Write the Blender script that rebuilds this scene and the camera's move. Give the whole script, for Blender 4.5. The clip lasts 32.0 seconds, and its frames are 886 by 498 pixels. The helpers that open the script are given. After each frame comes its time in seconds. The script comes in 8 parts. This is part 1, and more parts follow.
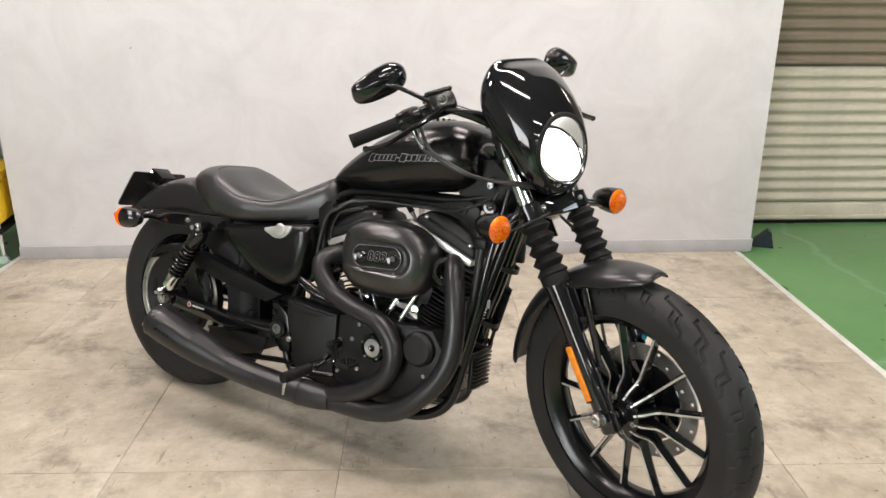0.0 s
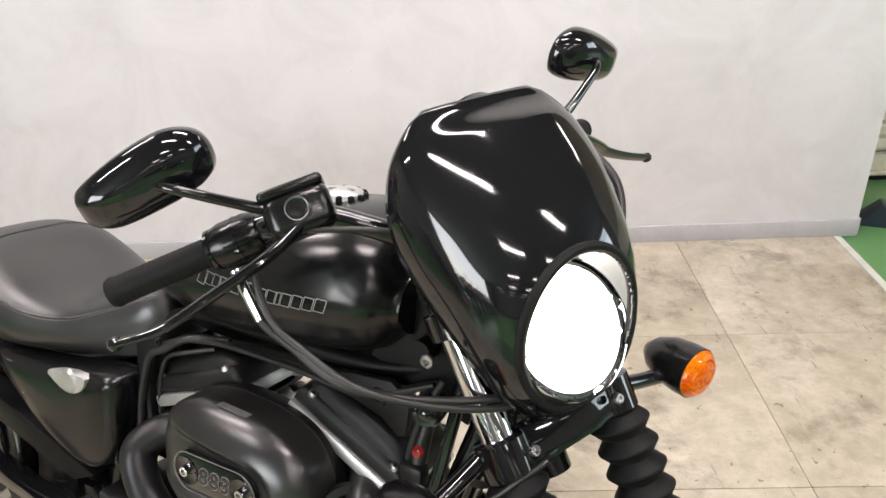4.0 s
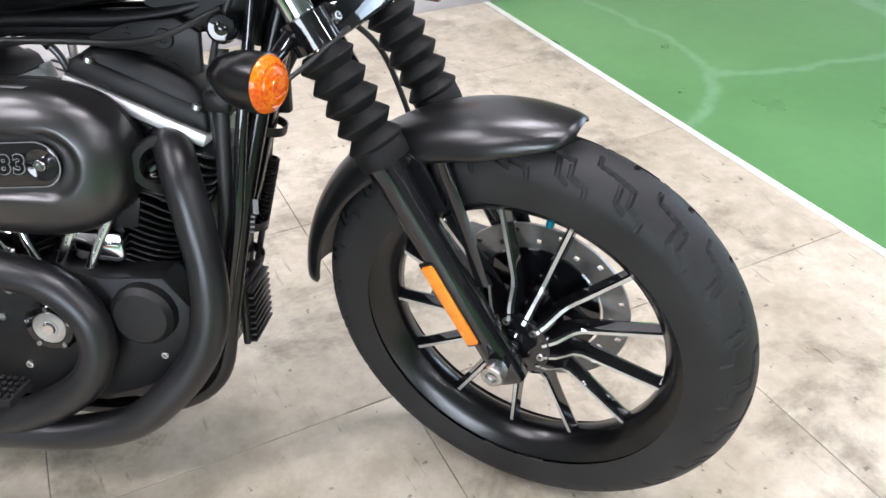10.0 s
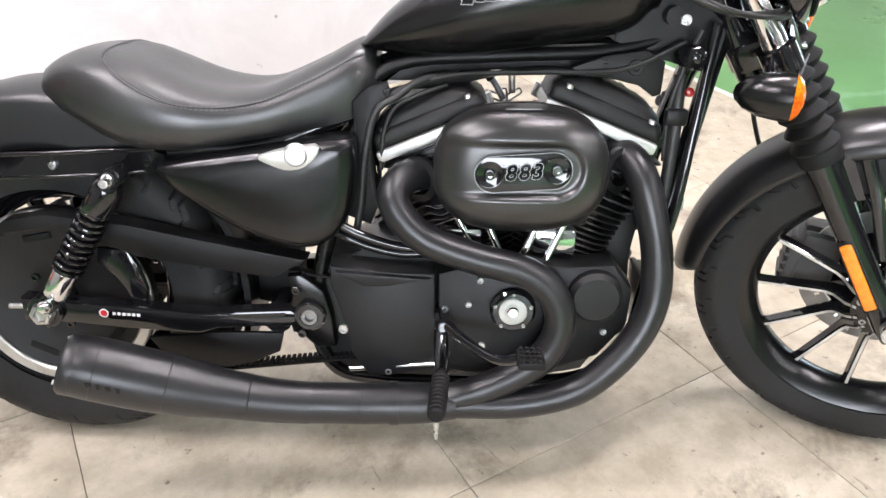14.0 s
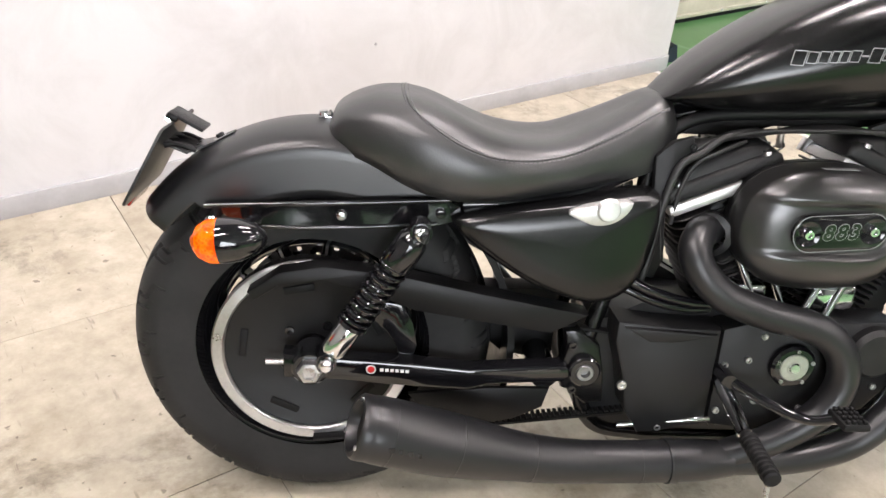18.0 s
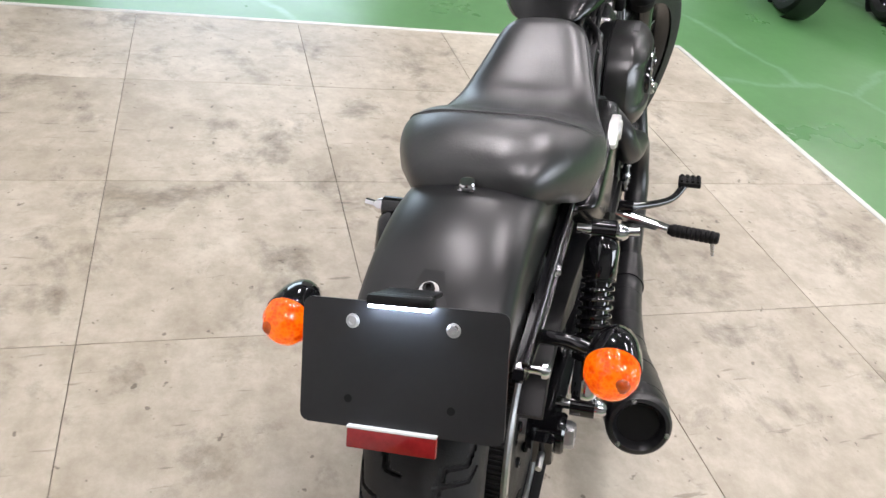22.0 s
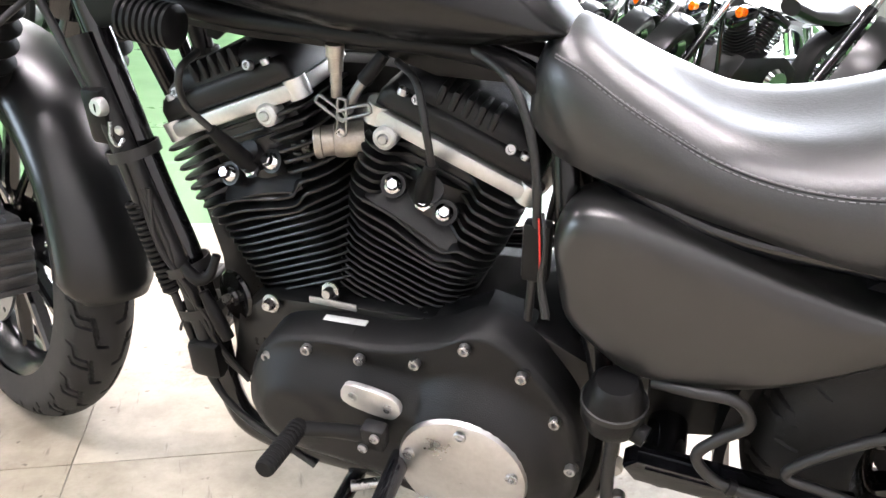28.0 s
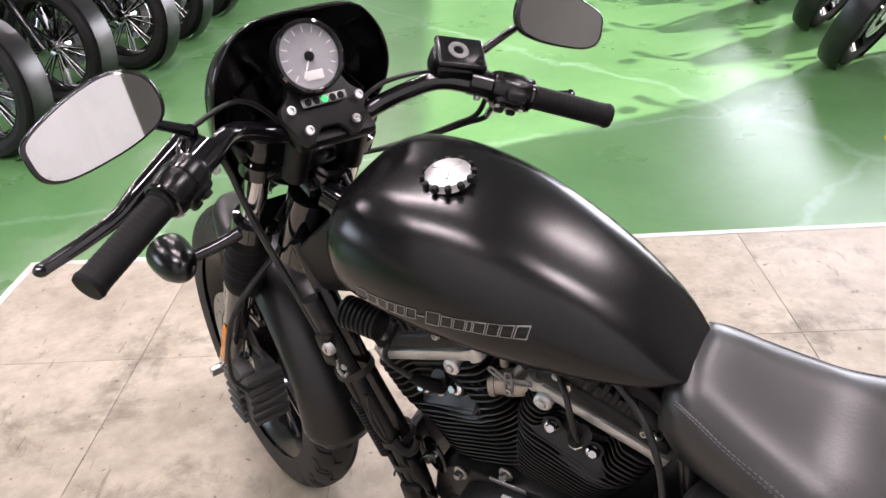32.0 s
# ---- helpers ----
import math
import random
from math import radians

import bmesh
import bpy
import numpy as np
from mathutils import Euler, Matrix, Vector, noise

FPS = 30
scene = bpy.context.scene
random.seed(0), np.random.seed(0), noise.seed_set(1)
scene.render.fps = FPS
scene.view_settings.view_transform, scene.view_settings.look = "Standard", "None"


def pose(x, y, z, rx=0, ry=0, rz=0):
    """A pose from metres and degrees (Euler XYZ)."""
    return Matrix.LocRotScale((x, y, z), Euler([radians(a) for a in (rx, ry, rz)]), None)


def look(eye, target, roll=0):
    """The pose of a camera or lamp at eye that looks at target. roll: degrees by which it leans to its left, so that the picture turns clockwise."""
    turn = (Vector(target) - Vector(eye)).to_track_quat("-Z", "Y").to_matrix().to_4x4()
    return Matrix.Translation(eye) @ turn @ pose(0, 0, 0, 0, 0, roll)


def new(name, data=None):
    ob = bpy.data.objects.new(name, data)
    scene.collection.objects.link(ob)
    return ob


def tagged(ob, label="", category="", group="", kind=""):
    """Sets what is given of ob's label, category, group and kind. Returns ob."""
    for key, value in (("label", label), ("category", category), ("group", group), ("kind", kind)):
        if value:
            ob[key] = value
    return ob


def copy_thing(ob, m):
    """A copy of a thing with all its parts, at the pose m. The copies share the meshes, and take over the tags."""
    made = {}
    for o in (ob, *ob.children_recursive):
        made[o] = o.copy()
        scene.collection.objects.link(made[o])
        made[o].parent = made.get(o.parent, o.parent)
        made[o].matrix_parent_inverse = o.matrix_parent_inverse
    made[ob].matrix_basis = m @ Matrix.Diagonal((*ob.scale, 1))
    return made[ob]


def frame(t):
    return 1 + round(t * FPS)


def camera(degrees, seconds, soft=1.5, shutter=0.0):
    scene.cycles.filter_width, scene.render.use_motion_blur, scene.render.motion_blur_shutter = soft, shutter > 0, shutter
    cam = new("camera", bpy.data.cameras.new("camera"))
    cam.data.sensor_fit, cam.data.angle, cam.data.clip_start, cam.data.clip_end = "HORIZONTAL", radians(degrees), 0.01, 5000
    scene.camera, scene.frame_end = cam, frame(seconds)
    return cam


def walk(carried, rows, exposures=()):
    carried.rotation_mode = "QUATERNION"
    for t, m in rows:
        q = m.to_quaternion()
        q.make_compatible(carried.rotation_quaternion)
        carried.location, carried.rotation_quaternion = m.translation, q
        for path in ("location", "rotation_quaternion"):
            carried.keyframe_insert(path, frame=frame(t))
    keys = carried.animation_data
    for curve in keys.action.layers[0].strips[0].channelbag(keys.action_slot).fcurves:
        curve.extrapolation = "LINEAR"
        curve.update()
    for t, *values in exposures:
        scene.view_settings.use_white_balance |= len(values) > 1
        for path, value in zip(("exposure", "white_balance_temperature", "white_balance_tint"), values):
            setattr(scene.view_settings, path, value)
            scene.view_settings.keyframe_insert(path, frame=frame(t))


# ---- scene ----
cam = camera(60.6, 32.0)
PATH = [
    (0, (-1.762, -3.663, 1.269), (-1.676, -1.77, 0.628), 0.2),
    (0.5, (-1.757, -3.374, 1.296), (-1.655, -1.489, 0.636), -0.1),
    (1, (-1.726, -3.087, 1.309), (-1.609, -1.215, 0.615), -0.3),
    (1.5, (-1.724, -2.853, 1.318), (-1.576, -1.003, 0.572), -0.5),
    (2, (-1.703, -2.682, 1.347), (-1.561, -0.854, 0.549), -0.6),
    (2.5, (-1.606, -2.593, 1.363), (-1.563, -0.784, 0.511), -1.6),
    (4.5, (-1.524, -2.529, 1.342), (-1.543, -0.782, 0.369), -2.2),
    (5, (-1.527, -2.541, 1.305), (-1.494, -0.815, 0.295), -2.0),
    (5.5, (-1.518, -2.542, 1.254), (-1.409, -0.848, 0.197), -1.7),
    (6, (-1.51, -2.538, 1.209), (-1.275, -0.891, 0.1), -1.3),
    (6.5, (-1.521, -2.549, 1.165), (-1.116, -0.971, 0.004), -0.4),
    (7, (-1.604, -2.567, 1.111), (-0.979, -1.093, -0.087), 1.0),
    (7.5, (-1.665, -2.631, 1.073), (-0.901, -1.243, -0.146), 1.4),
    (8, (-1.686, -2.723, 1.065), (-0.85, -1.398, -0.179), 1.8),
    (8.5, (-1.688, -2.773, 1.068), (-0.834, -1.463, -0.178), 2.0),
    (9, (-1.689, -2.787, 1.073), (-0.849, -1.46, -0.166), 1.8),
    (9.5, (-1.697, -2.789, 1.071), (-0.885, -1.425, -0.146), 0.9),
    (10, (-1.75, -2.771, 1.109), (-0.994, -1.365, -0.096), 0.6),
    (10.5, (-1.902, -2.731, 1.141), (-1.174, -1.293, -0.044), 0.8),
    (11, (-2.075, -2.667, 1.16), (-1.379, -1.222, -0.035), 0.8),
    (11.5, (-2.181, -2.555, 1.144), (-1.477, -1.116, -0.054), 0.7),
    (12, (-2.28, -2.451, 1.135), (-1.545, -1.013, -0.045), 0.6),
    (12.5, (-2.392, -2.43, 1.147), (-1.603, -1.03, -0.043), 0.8),
    (13, (-2.468, -2.481, 1.163), (-1.637, -1.096, -0.016), 0.6),
    (13.5, (-2.479, -2.572, 1.167), (-1.627, -1.173, 0.02), 0.3),
    (14, (-2.49, -2.604, 1.175), (-1.637, -1.189, 0.048), 0.1),
    (14.5, (-2.495, -2.613, 1.177), (-1.648, -1.178, 0.071), -0.2),
    (16.5, (-2.523, -2.603, 1.173), (-1.668, -1.147, 0.102), 0.9),
    (17, (-2.639, -2.526, 1.186), (-1.755, -1.085, 0.116), 1.8),
    (17.5, (-2.83, -2.409, 1.216), (-1.891, -1.011, 0.137), 3.1),
    (18, (-2.957, -2.222, 1.193), (-1.937, -0.891, 0.104), 4.2),
    (18.5, (-3.112, -2.035, 1.202), (-1.967, -0.809, 0.113), 5.6),
    (19, (-3.279, -1.86, 1.202), (-1.94, -0.841, 0.121), 6.9),
    (19.5, (-3.388, -1.7, 1.238), (-1.917, -0.899, 0.145), 7.0),
    (20, (-3.404, -1.518, 1.219), (-1.827, -0.989, 0.109), 7.4),
    (20.5, (-3.42, -1.347, 1.223), (-1.783, -1.091, 0.103), 7.9),
    (21, (-3.416, -1.138, 1.204), (-1.767, -1.186, 0.074), 9.0),
    (21.5, (-3.356, -0.983, 1.205), (-1.753, -1.308, 0.054), 10.4),
    (22, (-3.192, -0.858, 1.188), (-1.685, -1.458, 0.018), 11.2),
    (22.5, (-3.05, -0.722, 1.18), (-1.694, -1.581, -0.013), 11.7),
    (23, (-2.893, -0.58, 1.181), (-1.707, -1.645, -0.027), 11.2),
    (23.5, (-2.69, -0.54, 1.149), (-1.686, -1.777, -0.06), 9.7),
    (24, (-2.454, -0.545, 1.146), (-1.652, -1.93, -0.053), 7.7),
    (24.5, (-2.216, -0.563, 1.097), (-1.615, -2.086, -0.05), 5.7),
    (25, (-2.019, -0.644, 1.039), (-1.615, -2.275, -0.045), 3.2),
    (25.5, (-1.848, -0.717, 0.997), (-1.71, -2.432, -0.023), 2.0),
    (27.5, (-1.631, -0.717, 0.79), (-2.096, -2.524, 0.069), 3.4),
    (28, (-1.636, -0.721, 0.786), (-2.118, -2.535, 0.096), 3.6),
    (28.5, (-1.629, -0.723, 0.78), (-2.126, -2.54, 0.108), 3.8),
    (29, (-1.627, -0.73, 0.79), (-2.104, -2.542, 0.093), 3.4),
    (29.5, (-1.644, -0.738, 0.831), (-2.057, -2.562, 0.122), 2.3),
    (30, (-1.669, -0.742, 0.921), (-2.002, -2.568, 0.174), 1.1),
    (30.5, (-1.696, -0.744, 1.011), (-1.904, -2.559, 0.197), -0.7),
    (31, (-1.697, -0.754, 1.137), (-1.78, -2.535, 0.231), -2.6),
    (31.5, (-1.717, -0.76, 1.243), (-1.696, -2.506, 0.267), -4.0),
    (32, (-1.684, -0.741, 1.327), (-1.625, -2.469, 0.322), -4.2),
]
EXPOSURES = [
    (0.0, 1.20, 7050, 11), (2.0, 1.26, 6900, 11), (5.0, 1.35, 6900, 11), (6.0, 1.49, 6900, 11), (7.0, 1.57, 6550, 11),
    (8.5, 1.57, 6250, 11), (10.0, 1.65, 6150, 11), (11.0, 1.90, 6450, 12), (13.0, 1.93, 6500, 12), (18.0, 1.75, 6800, 12),
    (19.0, 1.80, 7100, 12), (20.0, 1.64, 6950, 11), (21.0, 1.40, 6700, 11), (22.0, 1.22, 6450, 11), (23.0, 1.08, 6350, 12),
    (24.0, 1.18, 6150, 13), (25.0, 1.40, 5900, 15), (28.0, 2.30, 6550, 13), (30.0, 2.15, 6550, 13), (31.0, 1.70, 6700, 20), (32.0, 1.26, 6700, 20),
]
walk(cam, [(t, look(eye, target, roll)) for t, eye, target, roll in PATH], exposures=EXPOSURES)

# ---- light ----
world = bpy.data.worlds.new("world")
scene.world = world
world.use_nodes = True
_n, _l = world.node_tree.nodes, world.node_tree.links
_sky = _n.new("ShaderNodeTexSky")
_sky.sky_type, _sky.sun_disc = "NISHITA", False
_sky.sun_elevation, _sky.sun_rotation = radians(34), radians(249)
_l.new(_sky.outputs[0], _n["Background"].inputs[0])
_n["Background"].inputs[1].default_value = 0.12


def sun_lamp():
    d = bpy.data.lights.new("sun", "SUN")
    d.energy, d.angle, d.color = 5.0, radians(0.8), (1.0, 0.95, 0.86)
    ob = new("sun", d)
    ob.matrix_basis = look((-6.0, -9.0, 3.3), (-1.4, -7.25, 0.0))


sun_lamp()
CEIL = 3.5


def doorway_light():
    """Sky light in the open doorway."""
    d = bpy.data.lights.new("doorway_sky", "AREA")
    d.shape, d.size, d.size_y, d.energy, d.color = "RECTANGLE", 7.0, 3.2, 345.0, (0.88, 0.93, 1.0)
    ob = new("doorway_sky", d)
    ob.matrix_basis = look((-5.9, -9.0, 1.65), (0.0, -9.0, 1.65))


doorway_light()


def window_light():
    """Sky light in the side window."""
    d = bpy.data.lights.new("window_sky", "AREA")
    d.shape, d.size, d.size_y, d.energy, d.color = "RECTANGLE", 3.3, 2.1, 55.0, (0.72, 0.86, 1.0)
    ob = new("window_sky", d)
    ob.matrix_basis = look((6.95, -1.3, 2.1), (0.0, -1.3, 1.7))


window_light()
LAMP_W = 20.0


# ---- materials ----
def mat(name, color, rough=0.5, metal=0.0, var=0.15, scale=8.0, bump=0.0, bscale=60.0, coat=0.0, rvar=0.1, coat_rough=0.1, spec=0.5, detail=4.0):
    """A procedural surface: colour mottled at two scales, roughness broken up, fine relief."""
    m = bpy.data.materials.new(name)
    m.use_nodes = True
    nt = m.node_tree
    b = nt.nodes["Principled BSDF"]
    tc = nt.nodes.new("ShaderNodeTexCoord")
    n1 = nt.nodes.new("ShaderNodeTexNoise")
    n1.inputs["Scale"].default_value, n1.inputs["Detail"].default_value = scale, detail
    n2 = nt.nodes.new("ShaderNodeTexNoise")
    n2.inputs["Scale"].default_value, n2.inputs["Detail"].default_value = scale * 9, 3
    add = nt.nodes.new("ShaderNodeMath")
    add.operation = "MULTIPLY_ADD"
    add.inputs[1].default_value, add.inputs[2].default_value = 0.35, 0.0
    s = nt.nodes.new("ShaderNodeMath")
    s.operation = "ADD"
    for n in (n1, n2):
        nt.links.new(tc.outputs["Object"], n.inputs["Vector"])
    nt.links.new(n2.outputs["Fac"], add.inputs[0])
    nt.links.new(n1.outputs["Fac"], s.inputs[0])
    nt.links.new(add.outputs[0], s.inputs[1])
    ramp = nt.nodes.new("ShaderNodeValToRGB")
    lo, hi = [max(0.0, c * (1 - var)) for c in color], [min(1.0, c * (1 + var)) for c in color]
    ramp.color_ramp.elements[0].color, ramp.color_ramp.elements[1].color = (*lo, 1), (*hi, 1)
    ramp.color_ramp.elements[0].position, ramp.color_ramp.elements[1].position = 0.45, 0.9
    nt.links.new(s.outputs[0], ramp.inputs[0])
    nt.links.new(ramp.outputs[0], b.inputs["Base Color"])
    mr = nt.nodes.new("ShaderNodeMapRange")
    mr.inputs["From Min"].default_value, mr.inputs["From Max"].default_value = 0.4, 0.95
    mr.inputs["To Min"].default_value, mr.inputs["To Max"].default_value = max(0.02, rough - rvar), min(1, rough + rvar)
    nt.links.new(s.outputs[0], mr.inputs["Value"])
    nt.links.new(mr.outputs[0], b.inputs["Roughness"])
    b.inputs["Metallic"].default_value = metal
    b.inputs["Specular IOR Level"].default_value = spec
    if coat:
        b.inputs["Coat Weight"].default_value, b.inputs["Coat Roughness"].default_value = coat, coat_rough
    if bump:
        nb = nt.nodes.new("ShaderNodeTexNoise")
        nb.inputs["Scale"].default_value, nb.inputs["Detail"].default_value = bscale, 5
        nt.links.new(tc.outputs["Object"], nb.inputs["Vector"])
        bp = nt.nodes.new("ShaderNodeBump")
        bp.inputs["Strength"].default_value, bp.inputs["Distance"].default_value = bump, 0.002
        nt.links.new(nb.outputs["Fac"], bp.inputs["Height"])
        nt.links.new(bp.outputs[0], b.inputs["Normal"])
    return m


def glow(name, color, strength):
    m = bpy.data.materials.new(name)
    m.use_nodes = True
    b = m.node_tree.nodes["Principled BSDF"]
    b.inputs["Base Color"].default_value = (*color, 1)
    b.inputs["Emission Color"].default_value = (*color, 1)
    b.inputs["Emission Strength"].default_value = strength
    return m


def glassy(name, color, rough=0.08, trans=1.0, glow_strength=0.0):
    m = bpy.data.materials.new(name)
    m.use_nodes = True
    b = m.node_tree.nodes["Principled BSDF"]
    b.inputs["Base Color"].default_value = (*color, 1)
    b.inputs["Roughness"].default_value = rough
    b.inputs["Transmission Weight"].default_value = trans
    b.inputs["IOR"].default_value = 1.45
    if glow_strength:
        b.inputs["Emission Color"].default_value = (*color, 1)
        b.inputs["Emission Strength"].default_value = glow_strength
    return m


def facet_lens(name, color, strength, deep=1.0):
    """Moulded lens plastic: facet glints painted as brighter and darker amber cells, plus emission."""
    m = bpy.data.materials.new(name)
    m.use_nodes = True
    nt = m.node_tree
    b = nt.nodes["Principled BSDF"]
    tc = nt.nodes.new("ShaderNodeTexCoord")
    v = nt.nodes.new("ShaderNodeTexVoronoi")
    v.inputs["Scale"].default_value = 210
    nt.links.new(tc.outputs["Object"], v.inputs["Vector"])
    big = nt.nodes.new("ShaderNodeTexNoise")
    big.inputs["Scale"].default_value = 55
    nt.links.new(tc.outputs["Object"], big.inputs["Vector"])
    ramp = nt.nodes.new("ShaderNodeValToRGB")
    e = ramp.color_ramp.elements
    e[0].position, e[0].color = 0.42, (color[0] * (1 - 0.45 * deep), color[1] * (1 - 0.78 * deep), 0.0, 1)
    e[1].position, e[1].color = 0.86, (color[0], color[1] * 1.5, color[2], 1)
    mid = e.new(0.62)
    mid.color = (color[0] * (1 - 0.1 * deep), color[1] * (1 - 0.4 * deep), color[2] * 0.3, 1)
    mixf = nt.nodes.new("ShaderNodeMath")
    mixf.operation = "MULTIPLY_ADD"
    mixf.inputs[1].default_value = 0.45
    nt.links.new(v.outputs["Distance"], mixf.inputs[0])
    nt.links.new(big.outputs["Fac"], mixf.inputs[2])
    nt.links.new(mixf.outputs[0], ramp.inputs[0])
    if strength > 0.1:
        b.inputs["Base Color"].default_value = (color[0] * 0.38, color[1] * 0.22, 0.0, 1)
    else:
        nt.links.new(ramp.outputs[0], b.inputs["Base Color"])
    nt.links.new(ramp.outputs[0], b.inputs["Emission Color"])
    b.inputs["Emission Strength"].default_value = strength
    b.inputs["Roughness"].default_value = 0.08
    b.inputs["Transmission Weight"].default_value = 0.0 if strength > 0.1 else 0.35
    bp = nt.nodes.new("ShaderNodeBump")
    bp.inputs["Strength"].default_value, bp.inputs["Distance"].default_value = 0.35, 0.002
    nt.links.new(v.outputs["Distance"], bp.inputs["Height"])
    nt.links.new(bp.outputs[0], b.inputs["Normal"])
    return m


M = {}
M["satin"] = mat("satin_black_paint", (0.004, 0.004, 0.0043), 0.23, 0.0, 0.2, 5, 0.02, 300, spec=0.44, rvar=0.012)
M["denim"] = mat("matte_black_paint", (0.0058, 0.0060, 0.0065), 0.29, 0.0, 0.25, 5, 0.02, 700, rvar=0.010, spec=0.55)
M["bobber"] = mat("matte_fender_paint", (0.0062, 0.0064, 0.0070), 0.34, 0.0, 0.25, 5, 0.02, 700, rvar=0.012, spec=0.6)
M["cover"] = mat("satin_cover_paint", (0.012, 0.0118, 0.0116), 0.30, 0.0, 0.15, 6, 0.03, 500, rvar=0.012, spec=0.8)
M["gloss"] = mat("gloss_black_paint", (0.006, 0.006, 0.007), 0.07, 0.0, 0.2, 5, 0.0, coat=0.4, rvar=0.02, coat_rough=0.03, spec=0.45)
M["crackle"] = mat("powder_coated_black", (0.0072, 0.0072, 0.0076), 0.42, 0.0, 0.14, 20, 0.3, 700, rvar=0.10, spec=0.32)
M["engine"] = mat("engine_black", (0.0062, 0.0062, 0.0066), 0.34, 0.0, 0.3, 15, 0.14, 600, rvar=0.1, spec=0.45)
M["pipe"] = mat("ceramic_black_exhaust", (0.0085, 0.0085, 0.0094), 0.36, 0.0, 0.14, 12, 0.05, 500, rvar=0.06, spec=0.5)
M["chrome"] = mat("chrome", (0.75, 0.75, 0.77), 0.07, 1.0, 0.08, 20, rvar=0.03)
M["steel"] = mat("zinc_steel", (0.5, 0.5, 0.5), 0.3, 1.0, 0.2, 40, 0.05, 400, rvar=0.1)
M["alu"] = mat("brushed_aluminium", (0.55, 0.55, 0.55), 0.36, 1.0, 0.15, 18, 0.08, 300, rvar=0.1)
M["alu_pale"] = mat("machined_aluminium", (0.62, 0.62, 0.61), 0.42, 0.85, 0.12, 25, 0.05, 400, rvar=0.08)
M["rubber"] = mat("black_rubber", (0.0065, 0.0065, 0.0067), 0.60, 0.0, 0.3, 14, 0.15, 400, rvar=0.08, spec=0.2)
M["tyre"] = mat("tyre_rubber", (0.0160, 0.0160, 0.0164), 0.56, 0.0, 0.4, 9, 0.2, 500, rvar=0.1, spec=0.28)
M["plastic"] = mat("black_plastic", (0.005, 0.005, 0.0053), 0.42, 0.0, 0.3, 20, 0.15, 500, rvar=0.10, spec=0.24)
M["vinyl"] = mat("seat_vinyl", (0.0135, 0.0137, 0.0143), 0.375, 0.0, 0.4, 9, 0.13, 260, rvar=0.07, spec=0.85)
M["grey_cast"] = mat("grey_cast_metal", (0.055, 0.055, 0.055), 0.45, 0.0, 0.2, 30, 0.2, 700)
M["thread"] = mat("grey_thread", (0.13, 0.13, 0.135), 0.7)
M["cable"] = mat("cable_sheath", (0.012, 0.012, 0.012), 0.45, 0.0, 0.2, 30, 0.1, 800)
# unlit front lenses, with a faint glow put in
M["amber"] = facet_lens("amber_lens", (0.82, 0.155, 0.002), 0.03, 0.8)
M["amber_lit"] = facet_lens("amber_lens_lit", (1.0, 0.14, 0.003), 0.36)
M["bulb_tint"] = mat("dark_amber_bulb", (0.42, 0.06, 0.004), 0.12, 0.0, 0.3, 90)
M["plate_black"] = mat("plate_backing_black", (0.0135, 0.0137, 0.0145), 0.40, 0.0, 0.2, 12, 0.03, 300, rvar=0.04, spec=0.4)
M["reflector"] = mat("amber_reflector", (0.75, 0.24, 0.02), 0.2, 0.0, 0.15, 60, 0.1, 500)
M["red_lens"] = mat("red_lens", (0.22, 0.012, 0.012), 0.15, 0.0, 0.2, 60)
M["red"] = mat("red_paint", (0.55, 0.02, 0.02), 0.35, 0.0, 0.2, 20)
M["white_mark"] = mat("white_print", (0.75, 0.75, 0.75), 0.5)
M["silver_print"] = mat("silver_print", (0.22, 0.22, 0.225), 0.4, 0.4, 0.2, 60)
M["grey_print"] = mat("grey_print", (0.16, 0.16, 0.16), 0.5, 0.2)
M["lamp"] = glow("headlamp_light", (1.0, 1.0, 0.95), 3.0)
M["led"] = glow("led_light", (0.66, 0.80, 1.0), 90.0)
M["green_led"] = glow("green_led", (0.02, 0.8, 0.2), 0.35)
M["clear"] = glassy("clear_lens", (1, 1, 1), 0.02)
M["mirror"] = mat("mirror_glass", (0.9, 0.9, 0.9), 0.02, 1.0, 0.0, 5, rvar=0.0)
M["dial"] = mat("dial_face", (0.33, 0.335, 0.35), 0.35, 0.3, 0.1, 30)
M["copper_wire"] = mat("red_wire", (0.5, 0.03, 0.02), 0.5)
M["tube_light"] = glow("tube_light", (1.0, 0.98, 0.94), 2.5)
M["throttle_metal"] = mat("tarnished_throttle_metal", (0.42, 0.38, 0.33), 0.42, 0.8, 0.3, 35, 0.1, 400, rvar=0.1)
M["dark_steel"] = mat("dull_dark_steel", (0.27, 0.27, 0.27), 0.4, 1.0, 0.2, 40, 0.05, 400)
M["cream"] = mat("cream_paint", (0.62, 0.60, 0.52), 0.5, 0, 0.12, 6)


def linked(nt, kind, **values):
    n = nt.nodes.new(kind)
    for k, v in values.items():
        n.inputs[k].default_value = v
    return n


